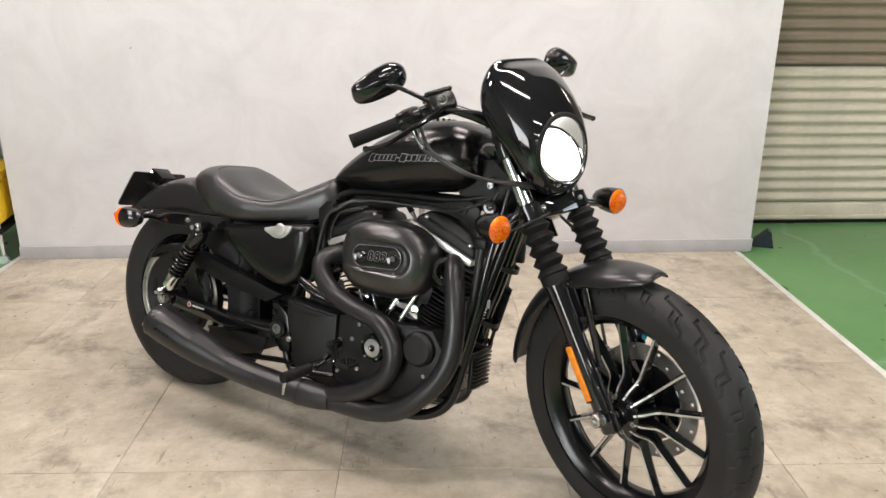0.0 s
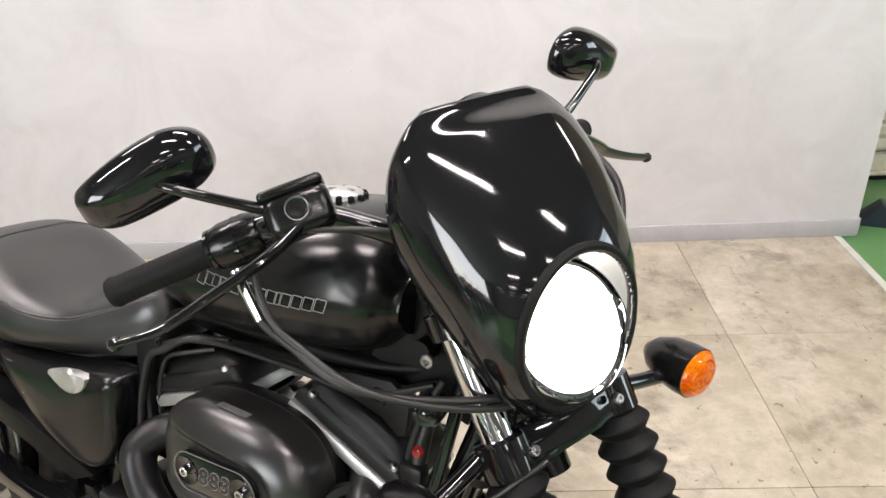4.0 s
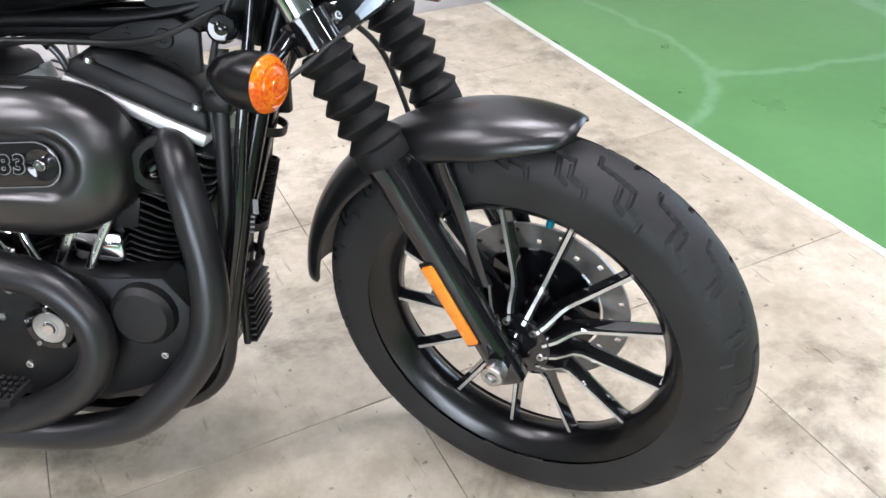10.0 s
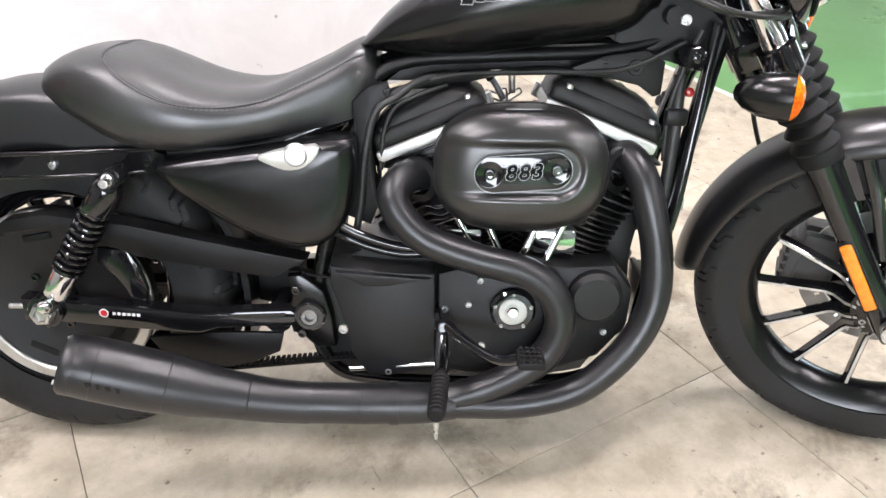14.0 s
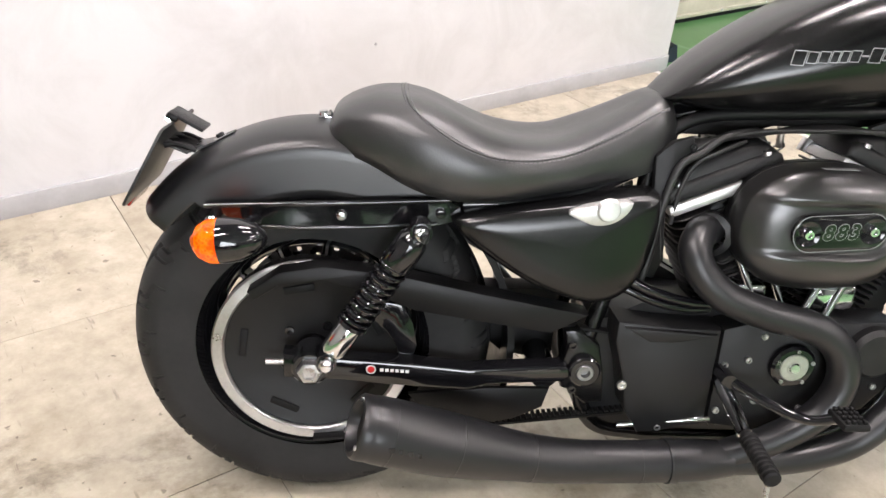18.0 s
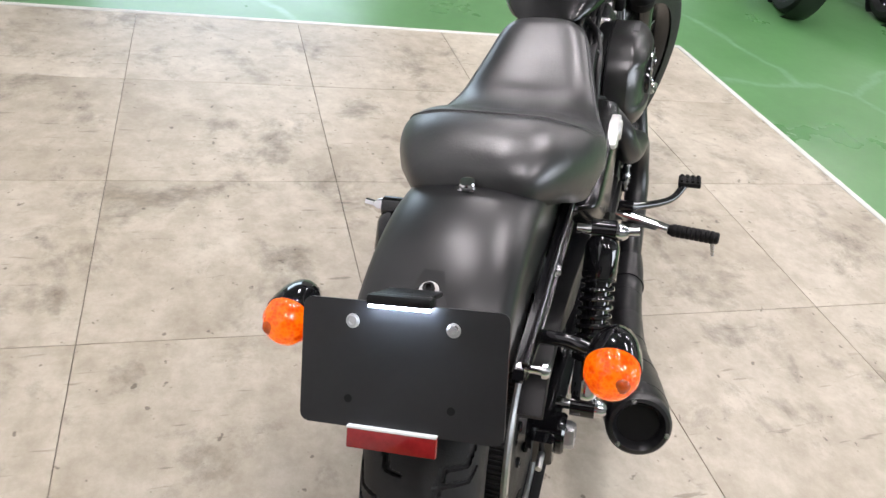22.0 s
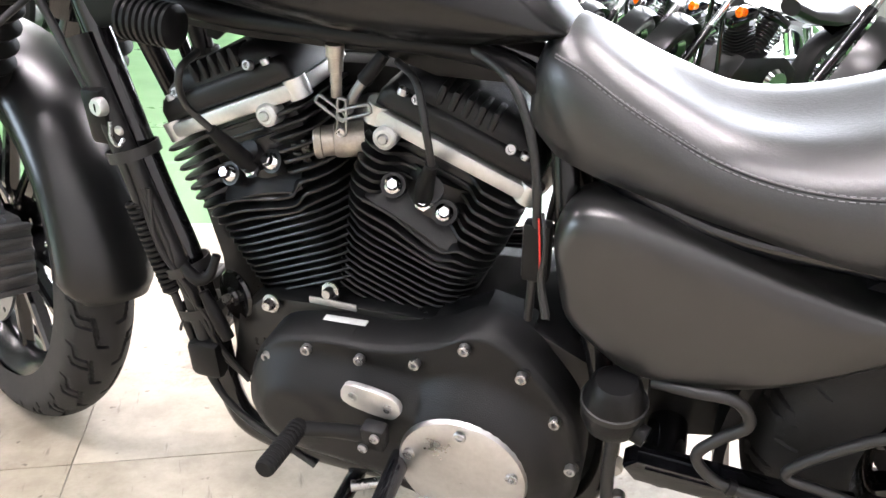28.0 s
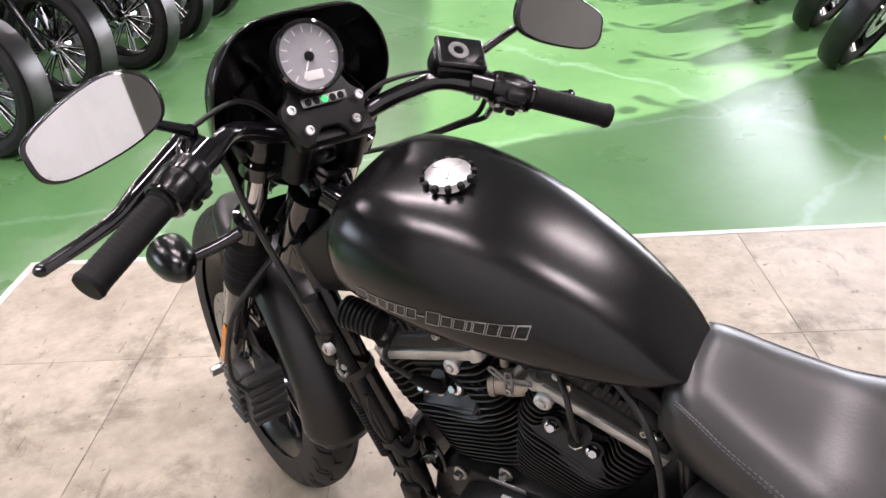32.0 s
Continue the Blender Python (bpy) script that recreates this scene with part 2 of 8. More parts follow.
def tile_mat():
    """Beige stone-look vinyl tile: clouds, darker scuffs and specks, each tile with its own shift."""
    m = bpy.data.materials.new("stone_look_tile")
    m.use_nodes = True
    nt = m.node_tree
    b = nt.nodes["Principled BSDF"]
    geo = nt.nodes.new("ShaderNodeNewGeometry")
    oi = nt.nodes.new("ShaderNodeObjectInfo")
    sc = nt.nodes.new("ShaderNodeVectorMath")
    sc.operation = "MULTIPLY_ADD"
    sc.inputs[1].default_value = (1, 1, 1)
    cmb = nt.nodes.new("ShaderNodeCombineXYZ")
    mul = nt.nodes.new("ShaderNodeMath")
    mul.operation = "MULTIPLY"
    mul.inputs[1].default_value = 40
    nt.links.new(oi.outputs["Random"], mul.inputs[0])
    nt.links.new(mul.outputs[0], cmb.inputs[2])
    nt.links.new(geo.outputs["Position"], sc.inputs[0])
    nt.links.new(cmb.outputs[0], sc.inputs[2])
    big = linked(nt, "ShaderNodeTexNoise", Scale=2.6, Detail=8.0, Roughness=0.6, Distortion=0.15)
    mid = linked(nt, "ShaderNodeTexNoise", Scale=14.0, Detail=6.0, Roughness=0.7)
    stain = linked(nt, "ShaderNodeTexNoise", Scale=3.4, Detail=10.0, Roughness=0.72, Distortion=0.25)
    speck = linked(nt, "ShaderNodeTexNoise", Scale=34.0, Detail=2.0, Roughness=0.6)
    for n in (big, mid):
        nt.links.new(sc.outputs[0], n.inputs["Vector"])
    for n in (stain, speck):
        nt.links.new(geo.outputs["Position"], n.inputs["Vector"])
    r1 = nt.nodes.new("ShaderNodeValToRGB")
    e = r1.color_ramp.elements
    e[0].position, e[0].color = 0.3, (0.385, 0.34, 0.264, 1)
    e[1].position, e[1].color = 0.72, (0.60, 0.55, 0.453, 1)
    nt.links.new(big.outputs["Fac"], r1.inputs[0])
    r2 = nt.nodes.new("ShaderNodeValToRGB")
    e = r2.color_ramp.elements
    e[0].position, e[0].color = 0.35, (0.72, 0.70, 0.66, 1)
    e[1].position, e[1].color = 0.65, (1, 1, 1, 1)
    nt.links.new(mid.outputs["Fac"], r2.inputs[0])
    r3 = nt.nodes.new("ShaderNodeValToRGB")
    e = r3.color_ramp.elements
    e[0].position, e[0].color = 0.34, (0.42, 0.40, 0.38, 1)
    e[1].position, e[1].color = 0.47, (1, 1, 1, 1)
    nt.links.new(stain.outputs["Fac"], r3.inputs[0])
    r4 = nt.nodes.new("ShaderNodeValToRGB")
    e = r4.color_ramp.elements
    e[0].position, e[0].color = 0.27, (0.3, 0.28, 0.26, 1)
    e[1].position, e[1].color = 0.315, (1, 1, 1, 1)
    nt.links.new(speck.outputs["Fac"], r4.inputs[0])
    turn = nt.nodes.new("ShaderNodeMapping")
    turn.inputs["Rotation"].default_value = (0, 0, 0.6)
    turn.inputs["Scale"].default_value = (46, 7, 1)
    nt.links.new(geo.outputs["Position"], turn.inputs["Vector"])
    streak = linked(nt, "ShaderNodeTexNoise", Scale=1.0, Detail=3.0, Roughness=0.6)
    nt.links.new(turn.outputs[0], streak.inputs["Vector"])
    r5 = nt.nodes.new("ShaderNodeValToRGB")
    e = r5.color_ramp.elements
    e[0].position, e[0].color = 0.29, (0.4, 0.38, 0.36, 1)
    e[1].position, e[1].color = 0.35, (1, 1, 1, 1)
    nt.links.new(streak.outputs["Fac"], r5.inputs[0])
    last = r1.outputs[0]
    for r, f in ((r2, 0.95), (r3, 0.85), (r4, 0.75), (r5, 0.6)):
        mx = nt.nodes.new("ShaderNodeMix")
        mx.data_type, mx.blend_type = "RGBA", "MULTIPLY"
        mx.inputs[0].default_value = f
        nt.links.new(last, mx.inputs[6])
        nt.links.new(r.outputs[0], mx.inputs[7])
        last = mx.outputs[2]
    nt.links.new(last, b.inputs["Base Color"])
    rr = nt.nodes.new("ShaderNodeMapRange")
    rr.inputs["To Min"].default_value, rr.inputs["To Max"].default_value = 0.30, 0.55
    nt.links.new(mid.outputs["Fac"], rr.inputs["Value"])
    nt.links.new(rr.outputs[0], b.inputs["Roughness"])
    bp = linked(nt, "ShaderNodeBump", Strength=0.12, Distance=0.002)
    nt.links.new(mid.outputs["Fac"], bp.inputs["Height"])
    nt.links.new(bp.outputs[0], b.inputs["Normal"])
    return m


def epoxy_mat():
    """Worn green epoxy floor: lighter rubbed clouds, scratches and pale cracks."""
    m = bpy.data.materials.new("green_epoxy_floor")
    m.use_nodes = True
    nt = m.node_tree
    b = nt.nodes["Principled BSDF"]
    geo = nt.nodes.new("ShaderNodeNewGeometry")
    big = linked(nt, "ShaderNodeTexNoise", Scale=1.3, Detail=7.0, Roughness=0.6, Distortion=0.2)
    fine = linked(nt, "ShaderNodeTexNoise", Scale=22.0, Detail=6.0, Roughness=0.7)
    crack = linked(nt, "ShaderNodeTexVoronoi", Scale=0.4)
    crack.feature = "DISTANCE_TO_EDGE"
    warp = linked(nt, "ShaderNodeTexNoise", Scale=2.5, Detail=5.0)
    av = nt.nodes.new("ShaderNodeVectorMath")
    av.operation = "MULTIPLY_ADD"
    av.inputs[1].default_value = (0.35, 0.35, 0)
    for n in (big, fine, warp):
        nt.links.new(geo.outputs["Position"], n.inputs["Vector"])
    nt.links.new(warp.outputs["Color"], av.inputs[0])
    nt.links.new(geo.outputs["Position"], av.inputs[2])
    nt.links.new(av.outputs[0], crack.inputs["Vector"])
    r1 = nt.nodes.new("ShaderNodeValToRGB")
    e = r1.color_ramp.elements
    e[0].position, e[0].color = 0.25, (0.078, 0.205, 0.070, 1)
    e[1].position, e[1].color = 0.8, (0.135, 0.300, 0.118, 1)
    nt.links.new(big.outputs["Fac"], r1.inputs[0])
    r2 = nt.nodes.new("ShaderNodeValToRGB")
    e = r2.color_ramp.elements
    e[0].position, e[0].color = 0.32, (0.6, 0.62, 0.6, 1)
    e[1].position, e[1].color = 0.6, (1, 1, 1, 1)
    nt.links.new(fine.outputs["Fac"], r2.inputs[0])
    mx = nt.nodes.new("ShaderNodeMix")
    mx.data_type, mx.blend_type = "RGBA", "MULTIPLY"
    mx.inputs[0].default_value = 0.16
    nt.links.new(r1.outputs[0], mx.inputs[6])
    nt.links.new(r2.outputs[0], mx.inputs[7])
    r3 = nt.nodes.new("ShaderNodeValToRGB")
    e = r3.color_ramp.elements
    e[0].position, e[0].color = 0.003, (1, 1, 1, 1)
    e[1].position, e[1].color = 0.012, (0, 0, 0, 1)
    nt.links.new(crack.outputs["Distance"], r3.inputs[0])
    fm = nt.nodes.new("ShaderNodeMath")
    fm.operation = "MULTIPLY"
    nt.links.new(r3.outputs[0], fm.inputs[0])
    nt.links.new(fine.outputs["Fac"], fm.inputs[1])
    mx2 = nt.nodes.new("ShaderNodeMix")
    mx2.data_type = "RGBA"
    nt.links.new(fm.outputs[0], mx2.inputs[0])
    nt.links.new(mx.outputs[2], mx2.inputs[6])
    mx2.inputs[7].default_value = (0.21, 0.37, 0.235, 1)
    nt.links.new(mx2.outputs[2], b.inputs["Base Color"])
    rr = nt.nodes.new("ShaderNodeMapRange")
    rr.inputs["To Min"].default_value, rr.inputs["To Max"].default_value = 0.20, 0.40
    nt.links.new(warp.outputs["Fac"], rr.inputs["Value"])
    nt.links.new(rr.outputs[0], b.inputs["Roughness"])
    bp = linked(nt, "ShaderNodeBump", Strength=0.05, Distance=0.0015)
    nt.links.new(fine.outputs["Fac"], bp.inputs["Height"])
    nt.links.new(bp.outputs[0], b.inputs["Normal"])
    return m


def wall_mat():
    """White painted board with grey smudges and a few dark scuffs low down."""
    m = bpy.data.materials.new("white_wall_paint")
    m.use_nodes = True
    nt = m.node_tree
    b = nt.nodes["Principled BSDF"]
    geo = nt.nodes.new("ShaderNodeNewGeometry")
    smudge = linked(nt, "ShaderNodeTexNoise", Scale=3.0, Detail=7.0, Roughness=0.7, Distortion=0.8)
    scuff = linked(nt, "ShaderNodeTexNoise", Scale=15.0, Detail=3.0, Roughness=0.5, Distortion=0.2)
    fine = linked(nt, "ShaderNodeTexNoise", Scale=120.0, Detail=4.0)
    for n in (smudge, scuff, fine):
        nt.links.new(geo.outputs["Position"], n.inputs["Vector"])
    r1 = nt.nodes.new("ShaderNodeValToRGB")
    e = r1.color_ramp.elements
    e[0].position, e[0].color = 0.3, (0.54, 0.535, 0.54, 1)
    e[1].position, e[1].color = 0.6, (0.62, 0.615, 0.625, 1)
    nt.links.new(smudge.outputs["Fac"], r1.inputs[0])
    r2 = nt.nodes.new("ShaderNodeValToRGB")
    e = r2.color_ramp.elements
    e[0].position, e[0].color = 0.215, (0.3, 0.3, 0.3, 1)
    e[1].position, e[1].color = 0.26, (1, 1, 1, 1)
    nt.links.new(scuff.outputs["Fac"], r2.inputs[0])
    mx = nt.nodes.new("ShaderNodeMix")
    mx.data_type, mx.blend_type = "RGBA", "MULTIPLY"
    mx.inputs[0].default_value = 0.8
    nt.links.new(r1.outputs[0], mx.inputs[6])
    nt.links.new(r2.outputs[0], mx.inputs[7])
    nt.links.new(mx.outputs[2], b.inputs["Base Color"])
    b.inputs["Roughness"].default_value = 0.5
    bp = linked(nt, "ShaderNodeBump", Strength=0.06, Distance=0.001)
    nt.links.new(fine.outputs["Fac"], bp.inputs["Height"])
    nt.links.new(bp.outputs[0], b.inputs["Normal"])
    return m


M["tile"], M["epoxy"], M["wall"] = tile_mat(), epoxy_mat(), wall_mat()
M["base_strip"] = mat("grey_baseboard", (0.42, 0.42, 0.43), 0.45, 0, 0.1, 6, 0.05)
M["joint"] = mat("dark_joint", (0.14, 0.12, 0.095), 0.8)
M["edge_strip"] = mat("pale_edge_strip", (0.62, 0.62, 0.58), 0.45, 0, 0.15, 12, 0.05)
M["shutter"] = mat("ivory_shutter_paint", (0.50, 0.47, 0.38), 0.4, 0, 0.15, 4, 0.05)
M["shutter_dark"] = mat("brown_shutter_paint", (0.22, 0.18, 0.13), 0.4, 0, 0.15, 4, 0.05)
M["ceiling"] = mat("ceiling_board", (0.12, 0.12, 0.12), 0.8, 0, 0.08, 3)
M["plain_wall"] = mat("grey_wall_paint", (0.30, 0.295, 0.285), 0.7, 0, 0.1, 2)
M["yellow"] = mat("yellow_plastic", (0.75, 0.48, 0.02), 0.4, 0, 0.15, 10)
M["navy"] = mat("navy_plastic", (0.012, 0.02, 0.035), 0.45, 0, 0.2, 15, 0.1)
M["card"] = mat("printed_card", (0.7, 0.7, 0.68), 0.6)


# ---- mesh helpers ----
def cr(points, n=6):
    """Points along a smooth curve through the given points."""
    p = [Vector(q) for q in points]
    if len(p) < 3:
        return p
    p = [p[0] * 2 - p[1]] + p + [p[-1] * 2 - p[-2]]
    out = []
    for i in range(1, len(p) - 2):
        a, b, c, d = p[i - 1 : i + 3]
        for k in range(n):
            t = k / n
            out.append(0.5 * (2 * b + (c - a) * t + (2 * a - 5 * b + 4 * c - d) * t * t + (3 * b - a - 3 * c + d) * t**3))
    return out + [p[-2]]


def curve1(table, x):
    """A smooth value from a table of (x, value)."""
    xs, ys = [t[0] for t in table], [t[1] for t in table]
    if x <= xs[0]:
        return ys[0]
    if x >= xs[-1]:
        return ys[-1]
    i = max(k for k in range(len(xs)) if xs[k] <= x)
    i = min(i, len(xs) - 2)
    h = xs[i + 1] - xs[i]
    t = (x - xs[i]) / h

    def slope(k):
        if 0 < k < len(xs) - 1:
            return (ys[k + 1] - ys[k - 1]) / (xs[k + 1] - xs[k - 1])
        return 0.0 if k else (ys[1] - ys[0]) / (xs[1] - xs[0])

    m0, m1 = slope(i) * h, slope(i + 1) * h
    return (2 * t**3 - 3 * t * t + 1) * ys[i] + (t**3 - 2 * t * t + t) * m0 + (-2 * t**3 + 3 * t * t) * ys[i + 1] + (t**3 - t * t) * m1


def loft(rings, cap=True, closed=True, around=False):
    bm = bmesh.new()
    vs = [[bm.verts.new(p) for p in r] for r in rings]
    n = len(rings[0])
    pairs = list(zip(vs, vs[1:])) + ([(vs[-1], vs[0])] if around else [])
    for a, b in pairs:
        for i in range(n if closed else n - 1):
            j = (i + 1) % n
            bm.faces.new((a[i], a[j], b[j], b[i]))
    if cap and closed and not around:
        bm.faces.new(list(reversed(vs[0])))
        bm.faces.new(vs[-1])
    bmesh.ops.recalc_face_normals(bm, faces=bm.faces)
    return bm


def tube(points, r, seg=12, n=6, flat=1.0):
    pts = cr(points, n) if n > 1 else [Vector(p) for p in points]
    rs = r if isinstance(r, (list, tuple)) else [r] * len(points)
    tab = [(i * (n if n > 1 else 1), v) for i, v in enumerate(rs)]
    rings, ref = [], None
    for i, p in enumerate(pts):
        d = (pts[min(i + 1, len(pts) - 1)] - pts[max(i - 1, 0)]).normalized()
        if ref is None:
            ref = Vector((0, 0, 1)) if abs(d.z) < 0.9 else Vector((0, 1, 0))
        ref = (ref - d * ref.dot(d)).normalized()
        side = d.cross(ref)
        rad = curve1(tab, i) if len(tab) > 1 else rs[0]
        rings.append([p + (ref * math.cos(a) * flat + side * math.sin(a)) * rad for a in [2 * math.pi * k / seg for k in range(seg)]])
    return loft(rings)


def cyl(a, b, r, r2=None, seg=20):
    return tube([a, b], [r, r if r2 is None else r2], seg, 1)


def basis(axis):
    """A turn that takes z to the axis."""
    return Vector((0, 0, 1)).rotation_difference(Vector(axis).normalized()).to_matrix().to_4x4()


def lathe(profile, at=(0, 0, 0), axis=(0, 1, 0), seg=40, ring=False):
    """Turn (radius, height) pairs round an axis."""
    m = Matrix.Translation(at) @ basis(axis)
    rings = []
    for k in range(seg):
        a = 2 * math.pi * k / seg
        rings.append([m @ Vector((r * math.cos(a), r * math.sin(a), h)) for r, h in profile])
    bm = loft(rings, cap=False, closed=ring, around=True)
    bmesh.ops.remove_doubles(bm, verts=bm.verts, dist=1e-6)
    bmesh.ops.recalc_face_normals(bm, faces=bm.faces)
    return bm


def shell(outline, centre, height, skirt, rows=22):
    """A cover over an outline in x and z: its face stands at height(x, z, k), k from 1 at the rim to 0; the rim runs back to skirt."""
    cx, cz = centre
    rings = [[Vector((x, skirt, z)) for x, z in outline]]
    for i in range(rows):
        k = 1.0 - (i / (rows - 1)) ** 1.25 * 0.995
        rings.append([Vector((cx + (x - cx) * k, height(cx + (x - cx) * k, cz + (z - cz) * k, k), cz + (z - cz) * k)) for x, z in outline])
    return loft(rings)


def ease(a, b, x):
    t = max(0.0, min(1.0, (x - a) / (b - a)))
    return t * t * (3 - 2 * t)


def to_segment(x, z, x0, z0, x1, z1):
    dx, dz = x1 - x0, z1 - z0
    t = max(0.0, min(1.0, ((x - x0) * dx + (z - z0) * dz) / (dx * dx + dz * dz)))
    return math.hypot(x - x0 - t * dx, z - z0 - t * dz)


def box(size, at=(0, 0, 0), bevel=0.0, m=None, seg=2):
    bm = bmesh.new()
    bmesh.ops.create_cube(bm, size=1)
    bmesh.ops.scale(bm, vec=size, verts=bm.verts)
    if bevel:
        bmesh.ops.bevel(bm, geom=list(bm.edges), offset=bevel, segments=seg, affect="EDGES", profile=0.5)
    bmesh.ops.translate(bm, vec=at, verts=bm.verts)
    if m is not None:
        bmesh.ops.transform(bm, matrix=m, verts=bm.verts)
    return bm


def prism(outline, y0, y1, bevel=0.0, smooth=0, seg=2):
    """An outline in x and z, pulled from y0 to y1."""
    pts = [Vector((x, 0, z)) for x, z in outline]
    if smooth:
        q = cr(pts[-2:] + pts + pts[:2], smooth)
        pts = q[2 * smooth : 2 * smooth + len(pts) * smooth]
    bm = bmesh.new()
    f = bm.faces.new([bm.verts.new((p.x, y0, p.z)) for p in pts])
    g = bmesh.ops.extrude_face_region(bm, geom=[f])
    top = [v for v in g["geom"] if isinstance(v, bmesh.types.BMVert)]
    bmesh.ops.translate(bm, vec=(0, y1 - y0, 0), verts=top)
    bmesh.ops.recalc_face_normals(bm, faces=bm.faces)
    if bevel:
        s = set(top)
        bmesh.ops.bevel(bm, geom=[e for e in bm.edges if e.verts[0] in s and e.verts[1] in s], offset=bevel, segments=seg, affect="EDGES", profile=0.5)
    return bm


def merge(*bms):
    out = bmesh.new()
    for b in bms:
        me = bpy.data.meshes.new("tmp")
        b.to_mesh(me)
        b.free()
        out.from_mesh(me)
        bpy.data.meshes.remove(me)
    return out


def moved(bm, m):
    bmesh.ops.transform(bm, matrix=m, verts=bm.verts)
    return bm


def mesh(name, bm, material, sharp=38):
    me = bpy.data.meshes.new(name)
    bm.to_mesh(me)
    bm.free()
    for k in material if isinstance(material, (list, tuple)) else [material]:
        me.materials.append(M[k] if isinstance(k, str) else k)
    me.shade_smooth()
    me.set_sharp_from_angle(angle=radians(sharp))
    return me


def part(name, bm, material, parent, label="", m=None, sharp=38):
    ob = new(name, mesh(name, bm, material, sharp))
    ob.parent = parent
    if m is not None:
        ob.matrix_basis = m
    if label:
        ob["label"] = label
    return ob


def again(ob, m, parent=None):
    """Another part on the same mesh."""
    o = new(ob.name.split(".")[0], ob.data)
    o.parent = parent or ob.parent
    o.matrix_basis = m
    if "label" in ob:
        o["label"] = ob["label"]
    return o


def group_part(name, parent, m=None, label=""):
    ob = new(name)
    ob.empty_display_size = 0.05
    ob.parent = parent
    if m is not None:
        ob.matrix_basis = m
    if label:
        ob["label"] = label
    return ob


def single(name, bm, material, label="", category="", group="", kind="", sharp=38, m=None):
    ob = new(name, mesh(name, bm, material, sharp))
    if m is not None:
        ob.matrix_basis = m
    return tagged(ob, label, category, group, kind)


def bolt_head(r=0.006, h=0.005, at=(0, 0, 0), axis=(0, 1, 0), socket=True):
    if socket:
        return lathe([(0, h * 0.4), (r * 0.5, h * 0.4), (r * 0.55, h), (r * 0.9, h), (r, h * 0.85), (r, 0)], at, axis, 14)
    return lathe([(0, h), (r * 0.7, h * 0.9), (r, h * 0.4), (r, 0)], at, axis, 12)

# ---- the hall ----
TILE_X, TILE_Y, GRID_TURN = 0.628, 0.62, radians(-1.1)
X_LEFT = -3.72


def wall_box(name, x0, x1, y0, y1, z0, z1, material, label, category="wall"):
    bm = box((x1 - x0, y1 - y0, z1 - z0), ((x0 + x1) / 2, (y0 + y1) / 2, (z0 + z1) / 2))
    return single(name, bm, material, label, category, kind="structure")


def hall():
    bm = bmesh.new()
    bmesh.ops.create_grid(bm, x_segments=8, y_segments=8, size=12)
    single("floor", bm, "epoxy", "worn green epoxy workshop floor with pale cracks", "floor", kind="structure", m=pose(0, -6, -0.006))
    wall_box("wall_partition", X_LEFT + 0.02, 0, 0, 0.12, -0.01, CEIL, "wall", "white painted partition wall with smudges and scuffs")
    bb = box((-X_LEFT - 0.02, 0.012, 0.068), (X_LEFT / 2 + 0.01, -0.006, 0.034), 0.002)
    single("baseboard", bb, "base_strip", "grey vinyl baseboard along the white partition", "baseboard", kind="structure")
    bb = box((0.012, 0.12, 0.068), (0.006, 0.06, 0.034), 0.002)
    single("baseboard", bb, "base_strip", "grey vinyl baseboard on the end of the partition", "baseboard", kind="structure")
    for x, z in ((-1.612, 0.341),):
        single("wall_screw", lathe([(0, 0.003), (0.004, 0.0026), (0.006, 0.0)], (x, 0, z), (0, -1, 0), 12), "base_strip", "small grey screw head in the white wall", "screw")
    # outer shell
    wall_box("wall_north", -6.2, 12, 2.6, 2.8, -0.01, CEIL, "plain_wall", "plain grey rear wall of the hall")
    for y0, y1, z0, z1 in ((-17, -3.0, -0.01, CEIL), (0.4, 2.6, -0.01, CEIL), (-3.0, 0.4, -0.01, 1.0), (-3.0, 0.4, 3.2, CEIL)):
        wall_box("wall_east", 7.0, 7.2, y0, y1, z0, z1, "plain_wall", "plain grey side wall round a wide window")
    win = new("window_1")
    tagged(win, "wide grey framed window in the side wall", "window", kind="structure")
    for y in (-2.97, -1.3, 0.37):
        part("window_frame", box((0.06, 0.06, 2.2), (7.1, y, 2.1), 0.005), "base_strip", win)
    for z in (1.03, 3.17):
        part("window_frame", box((0.06, 3.4, 0.06), (7.1, -1.3, z), 0.005), "base_strip", win)
    wall_box("wall_south", -6.2, 12, -17.2, -17, -0.01, CEIL, "plain_wall", "plain grey far wall of the hall")
    wall_box("wall_west", -6.2, -6.0, -5.5, 2.6, -0.01, CEIL, "plain_wall", "plain grey side wall beside the open doorway")
    wall_box("wall_west", -6.2, -6.0, -17, -12.5, -0.01, CEIL, "plain_wall", "plain grey side wall beyond the open doorway")
    wall_box("wall_west", -6.2, -6.0, -12.5, -5.5, 3.35, CEIL, "plain_wall", "plain grey lintel over the open doorway")
    bm = box((18.2, 22, 0.1), (2.9, -7, CEIL + 0.05))
    single("ceiling", bm, "ceiling", "dark painted ceiling of the hall", "ceiling", kind="structure")
    bm = bmesh.new()
    bmesh.ops.create_grid(bm, x_segments=2, y_segments=2, size=30)
    single("ground", bm, "base_strip", "pale concrete yard outside the doorway", "ground", kind="structure", m=pose(-36.3, -9, -0.02))


